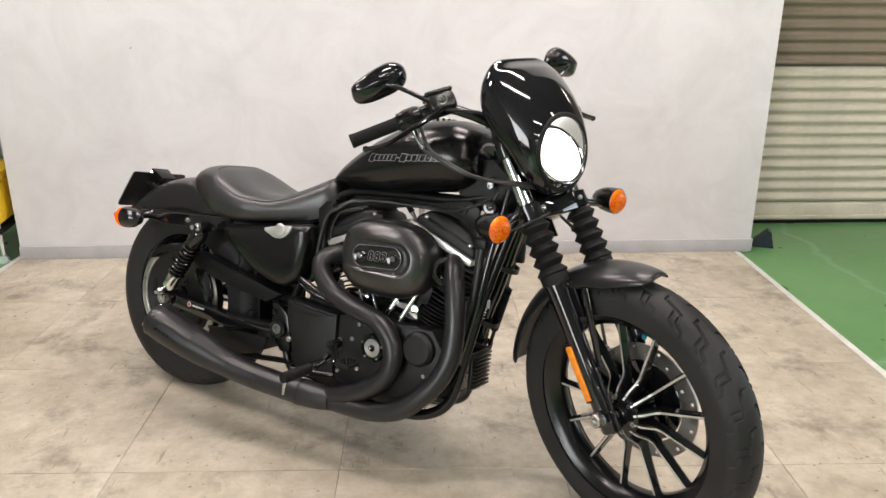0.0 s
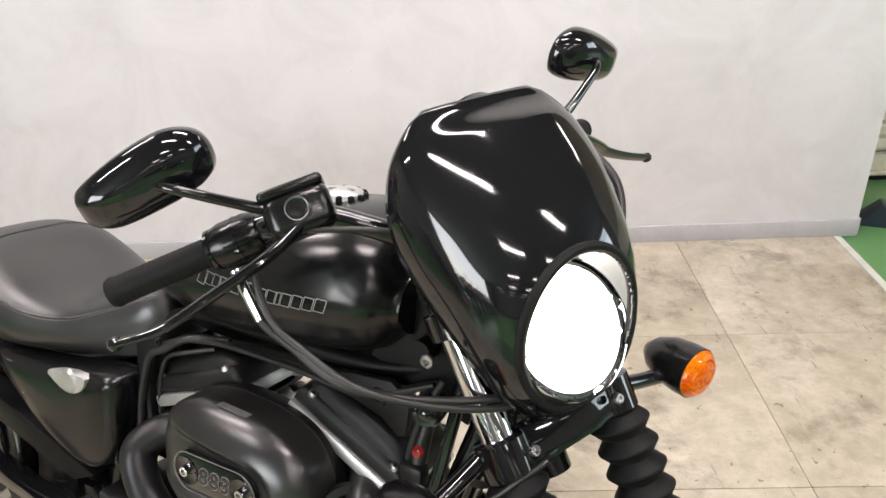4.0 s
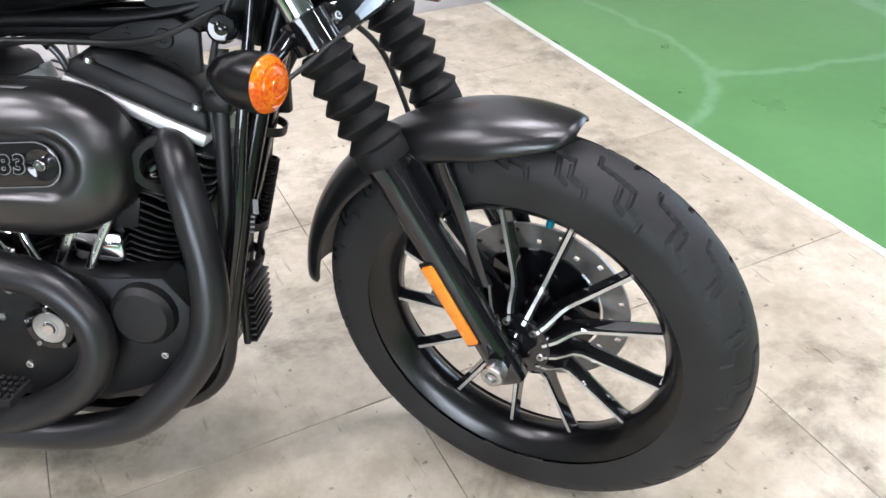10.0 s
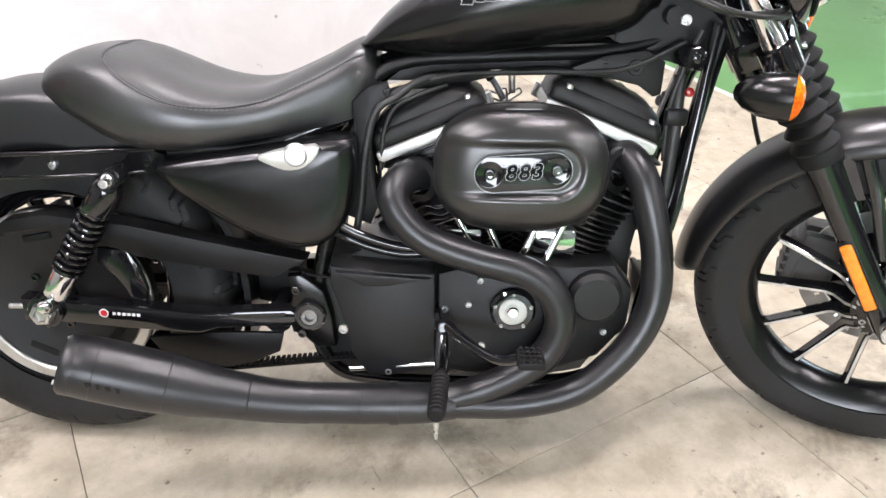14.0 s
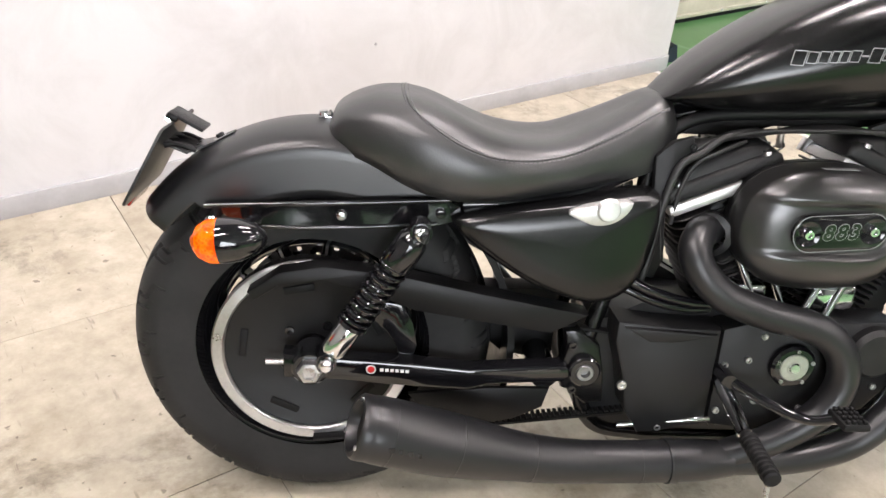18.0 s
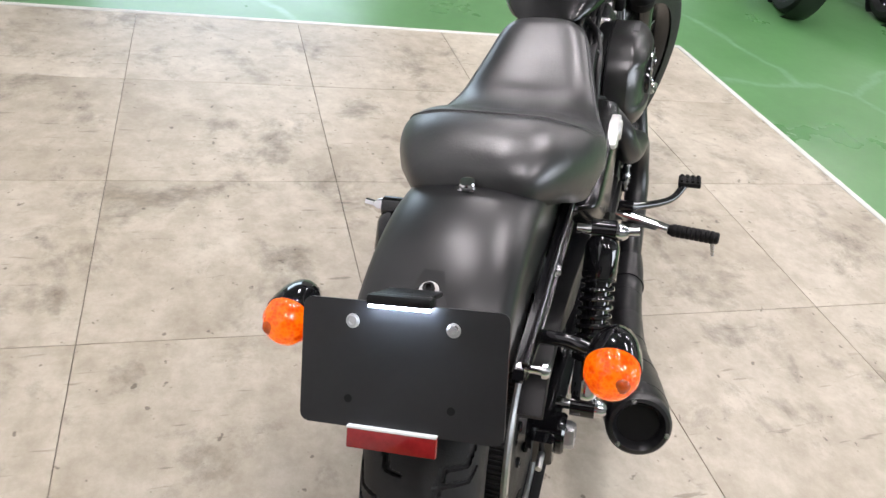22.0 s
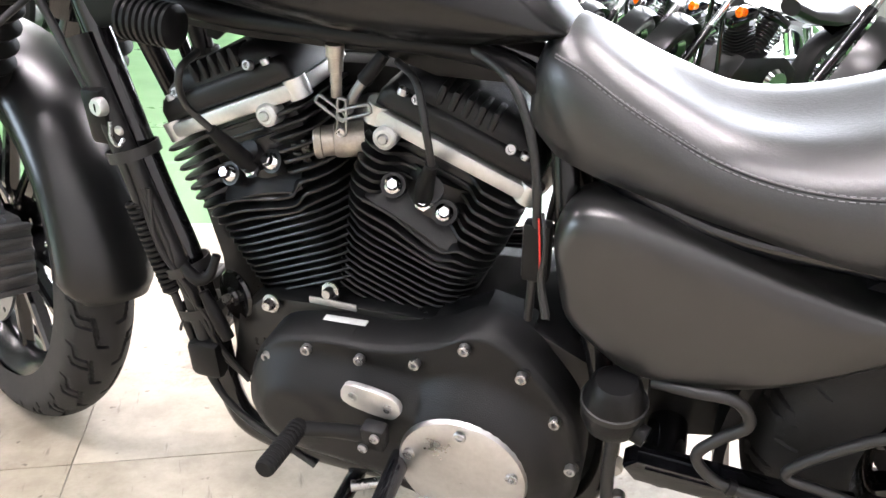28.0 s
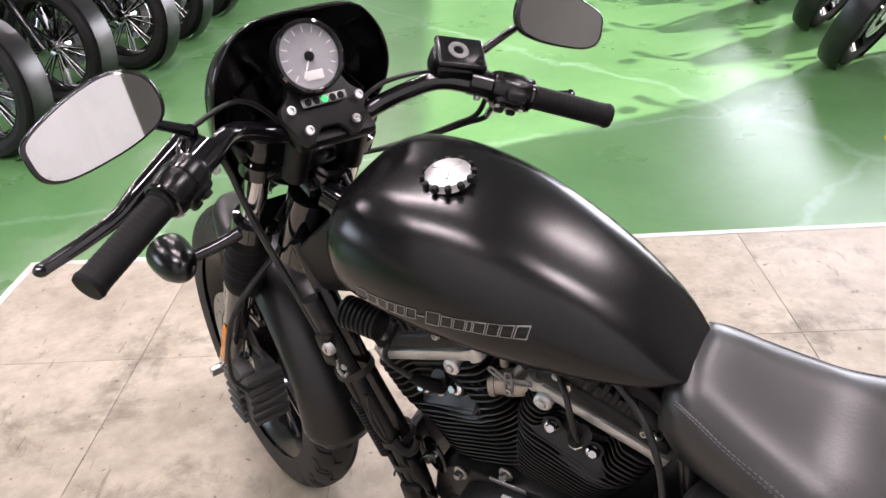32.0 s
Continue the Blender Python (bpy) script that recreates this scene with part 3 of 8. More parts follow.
def shutter():
    """Roller shutter behind the end of the partition: ribbed slats, a bottom rail, a box above."""
    root = new("roller_shutter")
    root.matrix_basis = pose(0.0, 0.52, 0.0)
    tagged(root, "closed ivory steel roller shutter with brown upper slats", "shutter", kind="structure")
    w0, w1 = -0.6, 4.2
    pitch = 0.0637
    prof = []
    for k in range(13):
        t = k / 12
        prof.append((-0.016 * math.sin(math.pi * min(1, t / 0.62)) if t < 0.62 else 0.006 * math.sin(math.pi * (t - 0.62) / 0.38), t * pitch))
    lo = part("slat", loft([[Vector((x, y, z)) for y, z in prof] for x in (w0, w1)], cap=False, closed=False), "shutter", root)
    lo.matrix_basis = pose(0, 0, 0.125)
    for k in range(1, 12):
        again(lo, pose(0, 0, 0.125 + k * pitch))
    # upper slats in a darker brown, set back 5 cm
    up = part("slat", loft([[Vector((x, y, z)) for y, z in prof] for x in (w0, w1)], cap=False, closed=False), "shutter_dark", root, "brown upper slat")
    z = 0.125 + 12 * pitch
    up.matrix_basis = pose(0, 0.05, z)
    for k in range(1, 30):
        again(up, pose(0, 0.05, z + k * pitch))
    part("bottom_rail", box((w1 - w0, 0.04, 0.10), ((w0 + w1) / 2, 0, 0.065), 0.006), "shutter", root)
    part("seal", box((w1 - w0, 0.03, 0.02), ((w0 + w1) / 2, 0, 0.006)), "rubber", root)
    part("rail_lip", box((w1 - w0, 0.02, 0.02), ((w0 + w1) / 2, -0.024, 0.035), 0.004), "shutter", root)
    rb = part("rivet", lathe([(0, 0.006), (0.008, 0.004), (0.01, 0)], (0, 0, 0), (0, -1, 0), 10), "steel", root)
    rb.matrix_basis = pose(0.18, -0.035, 0.036)
    for x in (0.62, 1.06, 1.5, 1.94):
        again(rb, pose(x, -0.035, 0.036))


def tiles():
    """Stone-look tiles laid as a square pad, edged with a pale strip."""
    pad = new("tile_floor")
    tagged(pad, "square pad of scuffed beige stone-look floor tiles", "floor", kind="structure")
    turn = Matrix.Rotation(GRID_TURN, 4, "Z")
    pad.matrix_basis = Matrix.Translation((-0.086, 0.0, 0)) @ turn
    xs = [0.0] + [-0.59 - TILE_X * k for k in range(5)] + [-3.62]
    ys = [-0.012] + [-0.635 - TILE_Y * k for k in range(4)] + [-3.06]
    bm = box((3.62, 3.04, 0.004), (-1.81, -1.535, -0.0035))
    part("bed", bm, "joint", pad, "dark bed in the joints")
    g = 0.0008
    for i in range(len(xs) - 1):
        for j in range(len(ys) - 1):
            w, h = xs[i] - xs[i + 1] - 2 * g, ys[j] - ys[j + 1] - 2 * g
            b = box((w, h, 0.004), ((xs[i] + xs[i + 1]) / 2, (ys[j] + ys[j + 1]) / 2, 0.0), 0.0008, seg=1)
            part("tile", b, "tile", pad)
    part("edge_strip", box((0.028, 3.075, 0.007), (0.0145, -1.55, 0.0), 0.002), "edge_strip", pad, "pale strip")
    part("edge_strip", box((3.62, 0.028, 0.007), (-1.81, -3.075, 0.0), 0.002), "edge_strip", pad, "pale strip")
    part("edge_strip", box((0.028, 3.075, 0.007), (-3.635, -1.55, 0.0), 0.002), "edge_strip", pad, "pale strip")


def wedge():
    """Door wedge beside the partition's end."""
    b = prism([(0, 0), (0.125, 0), (0.105, 0.085), (0.09, 0.09)], -0.04, 0.04, 0.003)
    single("door_wedge", b, "navy", "navy plastic wheel chock on the green floor by the wall", "wheel chock", m=pose(0.05, 0.13, -0.006, 0, 0, -20))


def ceiling_lights():
    rig = new("ceiling_light")
    tagged(rig, "white fluorescent batten lamp on the ceiling", "ceiling light", "rows of ceiling lights")
    part("housing", box((1.25, 0.16, 0.05), (0, 0, -0.025), 0.008), "cream", rig)
    part("tube", cyl((-0.6, 0.04, -0.07), (0.6, 0.04, -0.07), 0.015, seg=12), "tube_light", rig)
    part("tube", cyl((-0.6, -0.04, -0.07), (0.6, -0.04, -0.07), 0.015, seg=12), "tube_light", rig)
    rig.matrix_basis = pose(-1.1, -0.95, CEIL)
    spots = [(-1.1, -0.95), (-3.7, -0.95), (-1.3, -2.4), (1.5, -2.4), (-0.4, -4.6), (2.6, -4.6), (-0.4, -7.6), (2.6, -7.6), (-0.4, -11), (2.6, -11), (2.2, 1.4), (5.0, -4.6), (5.0, -7.6), (5.0, -11), (-3.2, -14), (-0.4, -14), (2.6, -14), (5.0, -14), (-3.2, -16.2), (-0.4, -16.2), (2.6, -16.2), (5.0, -16.2), (-4.1, -2.4)]
    for x, y in spots:
        if (x, y) != spots[0]:
            copy_thing(rig, pose(x, y, CEIL))
        if y < -11.5 or x > 4:
            continue
        d = bpy.data.lights.new("batten_light", "AREA")
        d.shape, d.size, d.size_y, d.energy, d.color = "RECTANGLE", 1.2, 0.14, LAMP_W, (1.0, 0.935, 0.965)
        ob = new("batten_light", d)
        ob.matrix_basis = pose(x, y, CEIL - 0.1)


hall()
shutter()
tiles()
wedge()
ceiling_lights()

# ---- the motorcycle ----
BIKE = Matrix.Translation((-2.514, -1.297, 0.0)) @ Matrix.Rotation(radians(-31.99), 4, "Z") @ Matrix.Rotation(radians(-12.07), 4, "X")
STEER = Matrix.Translation((1.637, 0, 0)) @ Matrix.Rotation(radians(-30), 4, "Y") @ Matrix.Rotation(radians(-25.5), 4, "Z") @ Matrix.Translation((0, -0.028, 0))
bike = new("motorcycle")
bike.matrix_basis = BIKE
tagged(bike, "matte black cruiser motorcycle with quarter fairing leaning on its side stand", "motorcycle")


TREAD = [(0.0, 0.67), (0.03, 0.54), (0.33, 0.47), (0.38, 0.27), (1.0, 0.18), (1.03, 0.07)]
TREAD_B = [(0.60, 0.23), (0.53, 0.50), (0.36, 0.58)]


def tread_cut(u, s, lines, wide, pitch):
    """0 to 1: how deep the tread is cut at u along the pattern's pitch and s from crown to shoulder."""
    best = 9.0
    for line in lines:
        for (u0, s0), (u1, s1) in zip(line, line[1:]):
            for sh in (-1.0, 0.0, 1.0):
                ax, ay = (u0 + sh) * pitch, s0 * 0.105
                dx, dy = (u1 - u0) * pitch, (s1 - s0) * 0.105
                px, py = u * pitch - ax, s * 0.105 - ay
                t = max(0.0, min(1.0, (px * dx + py * dy) / (dx * dx + dy * dy)))
                d = math.hypot(px - t * dx, py - t * dy)
                best = min(best, d)
    return max(0.0, min(1.0, (wide - best) / 0.0011))


def tyre_bm(R, w, h, pitches=20, per=74, n_across=104, phase=0.0, lines=(TREAD, TREAD_B), wide=0.0023):
    """Round-shouldered tyre; zigzag grooves cut into the tread."""
    cross = []
    for i in range(n_across + 1):
        v = -1 + 2 * i / n_across
        ang = v * radians(118)
        y = w / 2 * math.sin(ang) if abs(ang) < math.pi / 2 else math.copysign(w / 2 * (1 - 0.22 * (abs(ang) - math.pi / 2) ** 1.5), v)
        crown = math.cos(ang) if abs(ang) < math.pi / 2 else -(abs(ang) - math.pi / 2) * 1.6
        r = R - h * 0.52 * (1 - max(-1.0, crown)) if crown > 0 else R - h * 0.52 + h * 0.62 * crown
        cross.append((v, y, r))
    cell = []
    for k in range(per):
        cell.append([0.006 * tread_cut((k / per + (0.5 if v > 0 else 0.0) + phase) % 1.0, abs(v), lines, wide, 2 * math.pi * R / pitches) if abs(v) < 0.74 else 0.0 for v, y, r in cross])
    n = pitches * per
    verts, faces, m = [], [], n_across + 1
    for k in range(n):
        a = 2 * math.pi * k / n
        c, s, cut = math.cos(a), math.sin(a), cell[k % per]
        for i, (v, y, r) in enumerate(cross):
            q = r - cut[i]
            verts.append((q * c, y, q * s))
    for k in range(n):
        a, b = k * m, ((k + 1) % n) * m
        for i in range(n_across):
            faces.append((a + i, b + i, b + i + 1, a + i + 1))
    me = bpy.data.meshes.new("tmp")
    me.from_pydata(verts, [], faces)
    bm = bmesh.new()
    bm.from_mesh(me)
    bpy.data.meshes.remove(me)
    bmesh.ops.recalc_face_normals(bm, faces=bm.faces)
    return bm


def spoke_bm(r0, r1, w0, w1, t0, t1, y0, y1, edge=True):
    """One cast spoke along +x, black with a bright machined face."""
    bm = bmesh.new()
    rings = []
    for k in range(5):
        t = k / 4
        r, w, d = r0 + (r1 - r0) * t, w0 + (w1 - w0) * t, t0 + (t1 - t0) * t
        y = y0 + (y1 - y0) * t
        rings.append([bm.verts.new(p) for p in ((r, y - d / 2, -w * 0.35), (r, y - d / 2, w * 0.26), (r, y - d * 0.36, w * 0.5), (r, y + d * 0.36, w * 0.5), (r, y + d / 2, w * 0.26), (r, y + d / 2, -w * 0.35), (r, y, -w * 0.5))])
    n = len(rings[0])
    for a, b in zip(rings, rings[1:]):
        for i in range(n):
            f = bm.faces.new((a[i], b[i], b[(i + 1) % n], a[(i + 1) % n]))
            if edge and i in (1, 3):
                f.material_index = 1
    bm.faces.new(rings[0])
    bm.faces.new(rings[-1])
    bmesh.ops.recalc_face_normals(bm, faces=bm.faces)
    return bm


def cast_spoke(line, w, stripe):
    """One cast spoke along +x through (radius, face y, depth): a narrow machined face, black tapering flanks."""
    bm = bmesh.new()
    rings = []
    for k, (r, y, d) in enumerate(line):
        s = w[k]
        ring = ((r, y, -stripe), (r, y, stripe), (r, y + 0.003, s * 0.62), (r, y + d * 0.75, s), (r, y + d, s * 0.7), (r, y + d, -s * 0.7), (r, y + d * 0.75, -s), (r, y + 0.003, -s * 0.62))
        rings.append([bm.verts.new(p) for p in ring])
    n = len(rings[0])
    for a, b in zip(rings, rings[1:]):
        for i in range(n):
            f = bm.faces.new((a[i], b[i], b[(i + 1) % n], a[(i + 1) % n]))
            if i == 0:
                f.material_index = 1
    bm.faces.new(rings[0])
    bm.faces.new(rings[-1])
    bmesh.ops.recalc_face_normals(bm, faces=bm.faces)
    return bm


def disc_bm(r0, r1, y, t, n=96):
    """Drilled brake disc: a flat ring with rows of holes, given thickness."""
    bm = bmesh.new()
    rad = [r0, r0 + (r1 - r0) * 0.22, r0 + (r1 - r0) * 0.42, r0 + (r1 - r0) * 0.62, r0 + (r1 - r0) * 0.82, r1]
    g = [[bm.verts.new((r * math.cos(2 * math.pi * k / n), y, r * math.sin(2 * math.pi * k / n))) for k in range(n)] for r in rad]
    for i in range(5):
        for k in range(n):
            if (i == 1 and k % 8 == 0) or (i == 3 and k % 8 == 4):
                continue
            bm.faces.new((g[i][k], g[i][(k + 1) % n], g[i + 1][(k + 1) % n], g[i + 1][k]))
    ex = bmesh.ops.extrude_face_region(bm, geom=list(bm.faces))
    bmesh.ops.translate(bm, vec=(0, t, 0), verts=[v for v in ex["geom"] if isinstance(v, bmesh.types.BMVert)])
    bmesh.ops.recalc_face_normals(bm, faces=bm.faces)
    return bm


def front_wheel():
    hub = group_part("front_wheel", bike, STEER @ Matrix.Translation((0.062, -0.009, 0.347)))
    part("tyre", tyre_bm(0.331, 0.104, 0.086, pitches=25, per=60, wide=0.0034), "tyre", hub, "black tyre with zigzag tread", sharp=30)
    rim = [(0.247, -0.042), (0.252, -0.040), (0.252, -0.034), (0.240, -0.030), (0.228, -0.012), (0.222, -0.008), (0.222, 0.008), (0.228, 0.012), (0.240, 0.030), (0.252, 0.034), (0.252, 0.040), (0.247, 0.042), (0.234, 0.034), (0.214, 0.014), (0.212, 0.0), (0.214, -0.014), (0.234, -0.034)]
    part("rim", lathe(rim, seg=80, ring=True), "satin", hub)
    part("hub", lathe([(0, 0.048), (0.03, 0.048), (0.045, 0.042), (0.052, 0.03), (0.04, 0.018), (0.04, -0.02), (0.055, -0.034), (0.055, -0.042), (0.03, -0.046), (0.026, -0.056), (0, -0.056)], seg=40), "gloss", hub)
    for k in range(6):
        a = 2 * math.pi * k / 6 + 0.3
        part("hub_bolt", bolt_head(0.006, 0.006, (0.043 * math.cos(a), -0.041, 0.043 * math.sin(a)), (0, -1, 0)), "steel", hub)
    sp = None
    for k in range(13):
        m = Matrix.Rotation(-2 * math.pi * k / 13 - 0.262, 4, "Y")
        if sp is None:
            line = [(0.046, -0.046, 0.05), (0.064, -0.036, 0.044), (0.084, -0.014, 0.03), (0.096, -0.009, 0.026), (0.15, -0.009, 0.024), (0.205, -0.009, 0.022), (0.222, -0.009, 0.024)]
            sp = part("spoke", cast_spoke(line, (0.011, 0.0105, 0.0095, 0.0085, 0.0075, 0.0075, 0.0105), 0.0026), ["gloss", "alu_pale"], hub, m=m, sharp=20)
        else:
            again(sp, m)
    part("brake_disc", disc_bm(0.104, 0.146, 0.058, 0.005), "dark_steel", hub, "drilled steel brake disc")
    part("disc_carrier", lathe([(0.035, 0.05), (0.06, 0.056), (0.1, 0.058), (0.1, 0.063), (0.06, 0.062), (0.035, 0.058)], seg=48, ring=True), "gloss", hub)
    part("axle", cyl((0.004, -0.13, 0.006), (-0.004, 0.135, -0.006), 0.011), "steel", hub)
    part("axle_nut", lathe([(0.006, 0.010), (0.009, 0.022), (0.0155, 0.022), (0.0165, 0.020), (0.0165, 0.0), (0.006, 0.0)], (0.009, -0.112, 0.012), (0.05, -1, 0.07), 24), "steel", hub, "zinc axle nut")
    va = radians(51.2)
    vd = Vector((-math.cos(va), 0, -math.sin(va)))
    part("valve_stem", cyl(-vd * 0.224, -vd * 0.196, 0.004, seg=12), "rubber", hub)
    part("valve_cap", lathe([(0.0045, 0), (0.0058, 0.001), (0.0058, 0.009), (0.0045, 0.013), (0, 0.0135)], -vd * 0.207, vd, 14), mat("blue_anodised", (0.0, 0.20, 0.30), 0.3, 0.3), hub, "blue valve cap")


def rear_wheel():
    hub = group_part("rear_wheel", bike, Matrix.Translation((0, 0, 0.313)))
    part("tyre", tyre_bm(0.316, 0.150, 0.115, pitches=20, per=70, n_across=96, phase=0.3, wide=0.0032), "tyre", hub, "wide black tyre", sharp=30)
    rim = [(0.203, -0.062), (0.209, -0.060), (0.209, -0.052), (0.196, -0.045), (0.184, -0.02), (0.180, 0.0), (0.184, 0.02), (0.196, 0.045), (0.209, 0.052), (0.209, 0.060), (0.203, 0.062), (0.188, 0.05), (0.170, 0.02), (0.168, 0.0), (0.170, -0.02), (0.188, -0.05)]
    part("rim", lathe(rim, seg=72, ring=True), "gloss", hub)
    part("hub", lathe([(0, 0.07), (0.04, 0.07), (0.05, 0.05), (0.05, -0.06), (0.06, -0.075), (0, -0.075)], seg=32), "gloss", hub)
    sp = None
    for k in range(13):
        m = Matrix.Rotation(-2 * math.pi * k / 13, 4, "Y")
        if sp is None:
            line = [(0.045, -0.05, 0.09), (0.07, -0.03, 0.06), (0.10, -0.016, 0.034), (0.15, -0.018, 0.034), (0.178, -0.022, 0.04)]
            sp = part("spoke", cast_spoke(line, (0.012, 0.011, 0.009, 0.008, 0.011), 0.0026), ["gloss", "alu_pale"], hub, m=m, sharp=20)
        else:
            again(sp, m)
    # belt pulley on the right side, with a pale outer ring and slots
    part("pulley", lathe([(0.03, -0.075), (0.06, -0.082), (0.148, -0.082), (0.150, -0.0835), (0.1680, -0.0835), (0.1680, -0.056), (0.150, -0.054), (0.05, -0.056)], seg=72, ring=True), "crackle", hub)
    teeth = merge(*[moved(box((0.0026, 0.026, 0.0038), (0.1686, -0.070, 0), 0.0006), Matrix.Rotation(2 * math.pi * k / 150, 4, "Y")) for k in range(150)])
    part("belt_teeth", teeth, "crackle", hub)
    part("pulley_ring", lathe([(0.149, -0.088), (0.152, -0.0915), (0.168, -0.0915), (0.171, -0.088), (0.171, -0.084), (0.149, -0.084)], seg=80, ring=True), "alu", hub, "pale metal pulley rim")
    for k in range(5):
        a = 2 * math.pi * k / 5 + 0.5
        b = box((0.052, 0.004, 0.013), (0, 0, 0), 0.0018)
        part("pulley_slot", b, "rubber", hub, m=Matrix.Rotation(-a, 4, "Y") @ pose(0.118, -0.083, 0, 0, 90, 0))
    for k in range(5):
        a = 2 * math.pi * k / 5 + 1.1
        part("pulley_bolt", bolt_head(0.008, 0.006, (0.055 * math.cos(a), -0.081, 0.055 * math.sin(a)), (0, -1, 0)), "gloss", hub)
    part("brake_disc", disc_bm(0.10, 0.146, 0.075, 0.006), "steel", hub, "drilled steel brake disc")
    part("axle", cyl((0, -0.155, 0), (0, 0.155, 0), 0.012), "steel", hub)
    part("axle_nut", lathe([(0.009, -0.012), (0.009, 0.006), (0.013, 0.014), (0.019, 0.013), (0.022, 0.006), (0.022, -0.012)], (0, -0.146, 0), (0, -1, 0), 6, ring=True), "steel", hub, "zinc axle nut")
    part("axle_nut", cyl((0, 0.14, 0), (0, 0.16, 0), 0.019, seg=6), "steel", hub, "zinc axle nut")


TANK_TOP = [(0.555, 0.760), (0.575, 0.782), (0.60, 0.808), (0.65, 0.848), (0.70, 0.882), (0.75, 0.910), (0.80, 0.933), (0.85, 0.949), (0.90, 0.959), (0.95, 0.962), (0.98, 0.956), (1.01, 0.938), (1.03, 0.905)]
TANK_LOW = [(0.555, 0.757), (0.60, 0.746), (0.70, 0.742), (0.80, 0.750), (0.90, 0.765), (0.96, 0.775), (1.0, 0.790), (1.03, 0.815)]
TANK_W = [(0.555, 0.040), (0.575, 0.060), (0.60, 0.076), (0.65, 0.096), (0.70, 0.110), (0.75, 0.120), (0.80, 0.127), (0.85, 0.131), (0.90, 0.132), (0.95, 0.127), (0.98, 0.121), (1.01, 0.108), (1.03, 0.085)]


def tank_ring(x, n=36):
    t, b, w = curve1(TANK_TOP, x), curve1(TANK_LOW, x), curve1(TANK_W, x)
    h = t - b
    out = []
    for k in range(n):
        a = 2 * math.pi * k / n
        c, s = math.cos(a), math.sin(a)
        if s >= 0:
            zz = b + h * 0.38 + h * 0.62 * abs(s) ** 0.88
            y = w * math.copysign(abs(c) ** (0.63 if c > 0 else 0.56), c) * (1.0 if c > 0 else 1.06)
        else:
            zz = b + h * 0.38 - h * 0.38 * abs(s) ** 0.8
            y = w * math.copysign(abs(c) ** 0.5, c) * (1 - 0.16 * abs(s))
        out.append(Vector((x, y, zz)))
    return out


def tank_y(x, z, side):
    """Half width of the tank at a place on its flank."""
    r = [p for p in tank_ring(x, 144) if p.y * side >= 0]
    return abs(min(r, key=lambda p: abs(p.z - z)).y)


def fuel_tank():
    xs = [0.553, 0.556, 0.562] + [0.572 + k * (1.012 - 0.572) / 30 for k in range(31)] + [1.022, 1.029, 1.033]
    tank = part("fuel_tank", loft([tank_ring(x) for x in xs]), "satin", bike, "satin black fuel tank", sharp=60)
    # maker's lettering drawn as slanted outlined bars, the first of each word taller, a dash between
    wide = [1.25, 1.0, 1.0, 0.8, 0.85, 1.0, 0.7, 1.25, 1.0, 1.0, 0.5, 1.0, 1.0, 1.0, 1.05]
    total = sum(wide)
    for side, x_from, x_to, z_from, z_to in ((-1, 0.722, 0.958, 0.8385, 0.8600), (1, 0.960, 0.722, 0.8450, 0.8445)):
        at = 0.0
        for k, wd in enumerate(wide):
            x = x_from + (x_to - x_from) * (at + wd / 2) / total
            z = z_from + (z_to - z_from) * (at + wd / 2) / total
            at += wd
            w, h, e = abs(x_to - x_from) / total * wd * 0.46, 0.0112 if k in (0, 7) else 0.0088, 0.0013
            strips = ((-w, -h, w, -h + e), (-w, h - e, w, h), (-w, -h + e, -w + e, h - e), (w - e, -h + e, w, h - e))
            if k == 6:
                strips = ((-w, -e, w, e),)
            bm = bmesh.new()
            for dx0, dz0, dx1, dz1 in strips:
                vs = []
                for dx, dz in ((dx0, dz0), (dx1, dz0), (dx1, dz1), (dx0, dz1)):
                    xx, zz = x + dx - side * 0.25 * dz, z + dz
                    vs.append(bm.verts.new((xx, side * (tank_y(xx, zz, side) + 0.0008), zz)))
                bm.faces.new(vs)
            part("tank_lettering", bm, "silver_print", tank)
    cap = group_part("fuel_cap", bike, Matrix.Translation((0.872, 0.0, 0.9535)))
    prof = [(0, 0.016), (0.012, 0.0155), (0.026, 0.013), (0.0295, 0.010), (0.0295, 0.003), (0.031, 0.0), (0.0, 0.0)]
    part("cap_body", lathe(prof, axis=(0, 0, 1), seg=36), "alu_pale", cap, "bright metal fuel cap")
    for k in range(12):
        a = 2 * math.pi * k / 12
        part("cap_grip", box((0.010, 0.008, 0.009), (0.031, 0, 0.0065), 0.002), "rubber", cap, m=Matrix.Rotation(a, 4, "Z"))
    for k in range(3):
        a = 2 * math.pi * k / 3
        part("cap_notch", box((0.012, 0.005, 0.003), (0.015, 0, 0.0155), 0.001), "steel", cap, m=Matrix.Rotation(a, 4, "Z"))


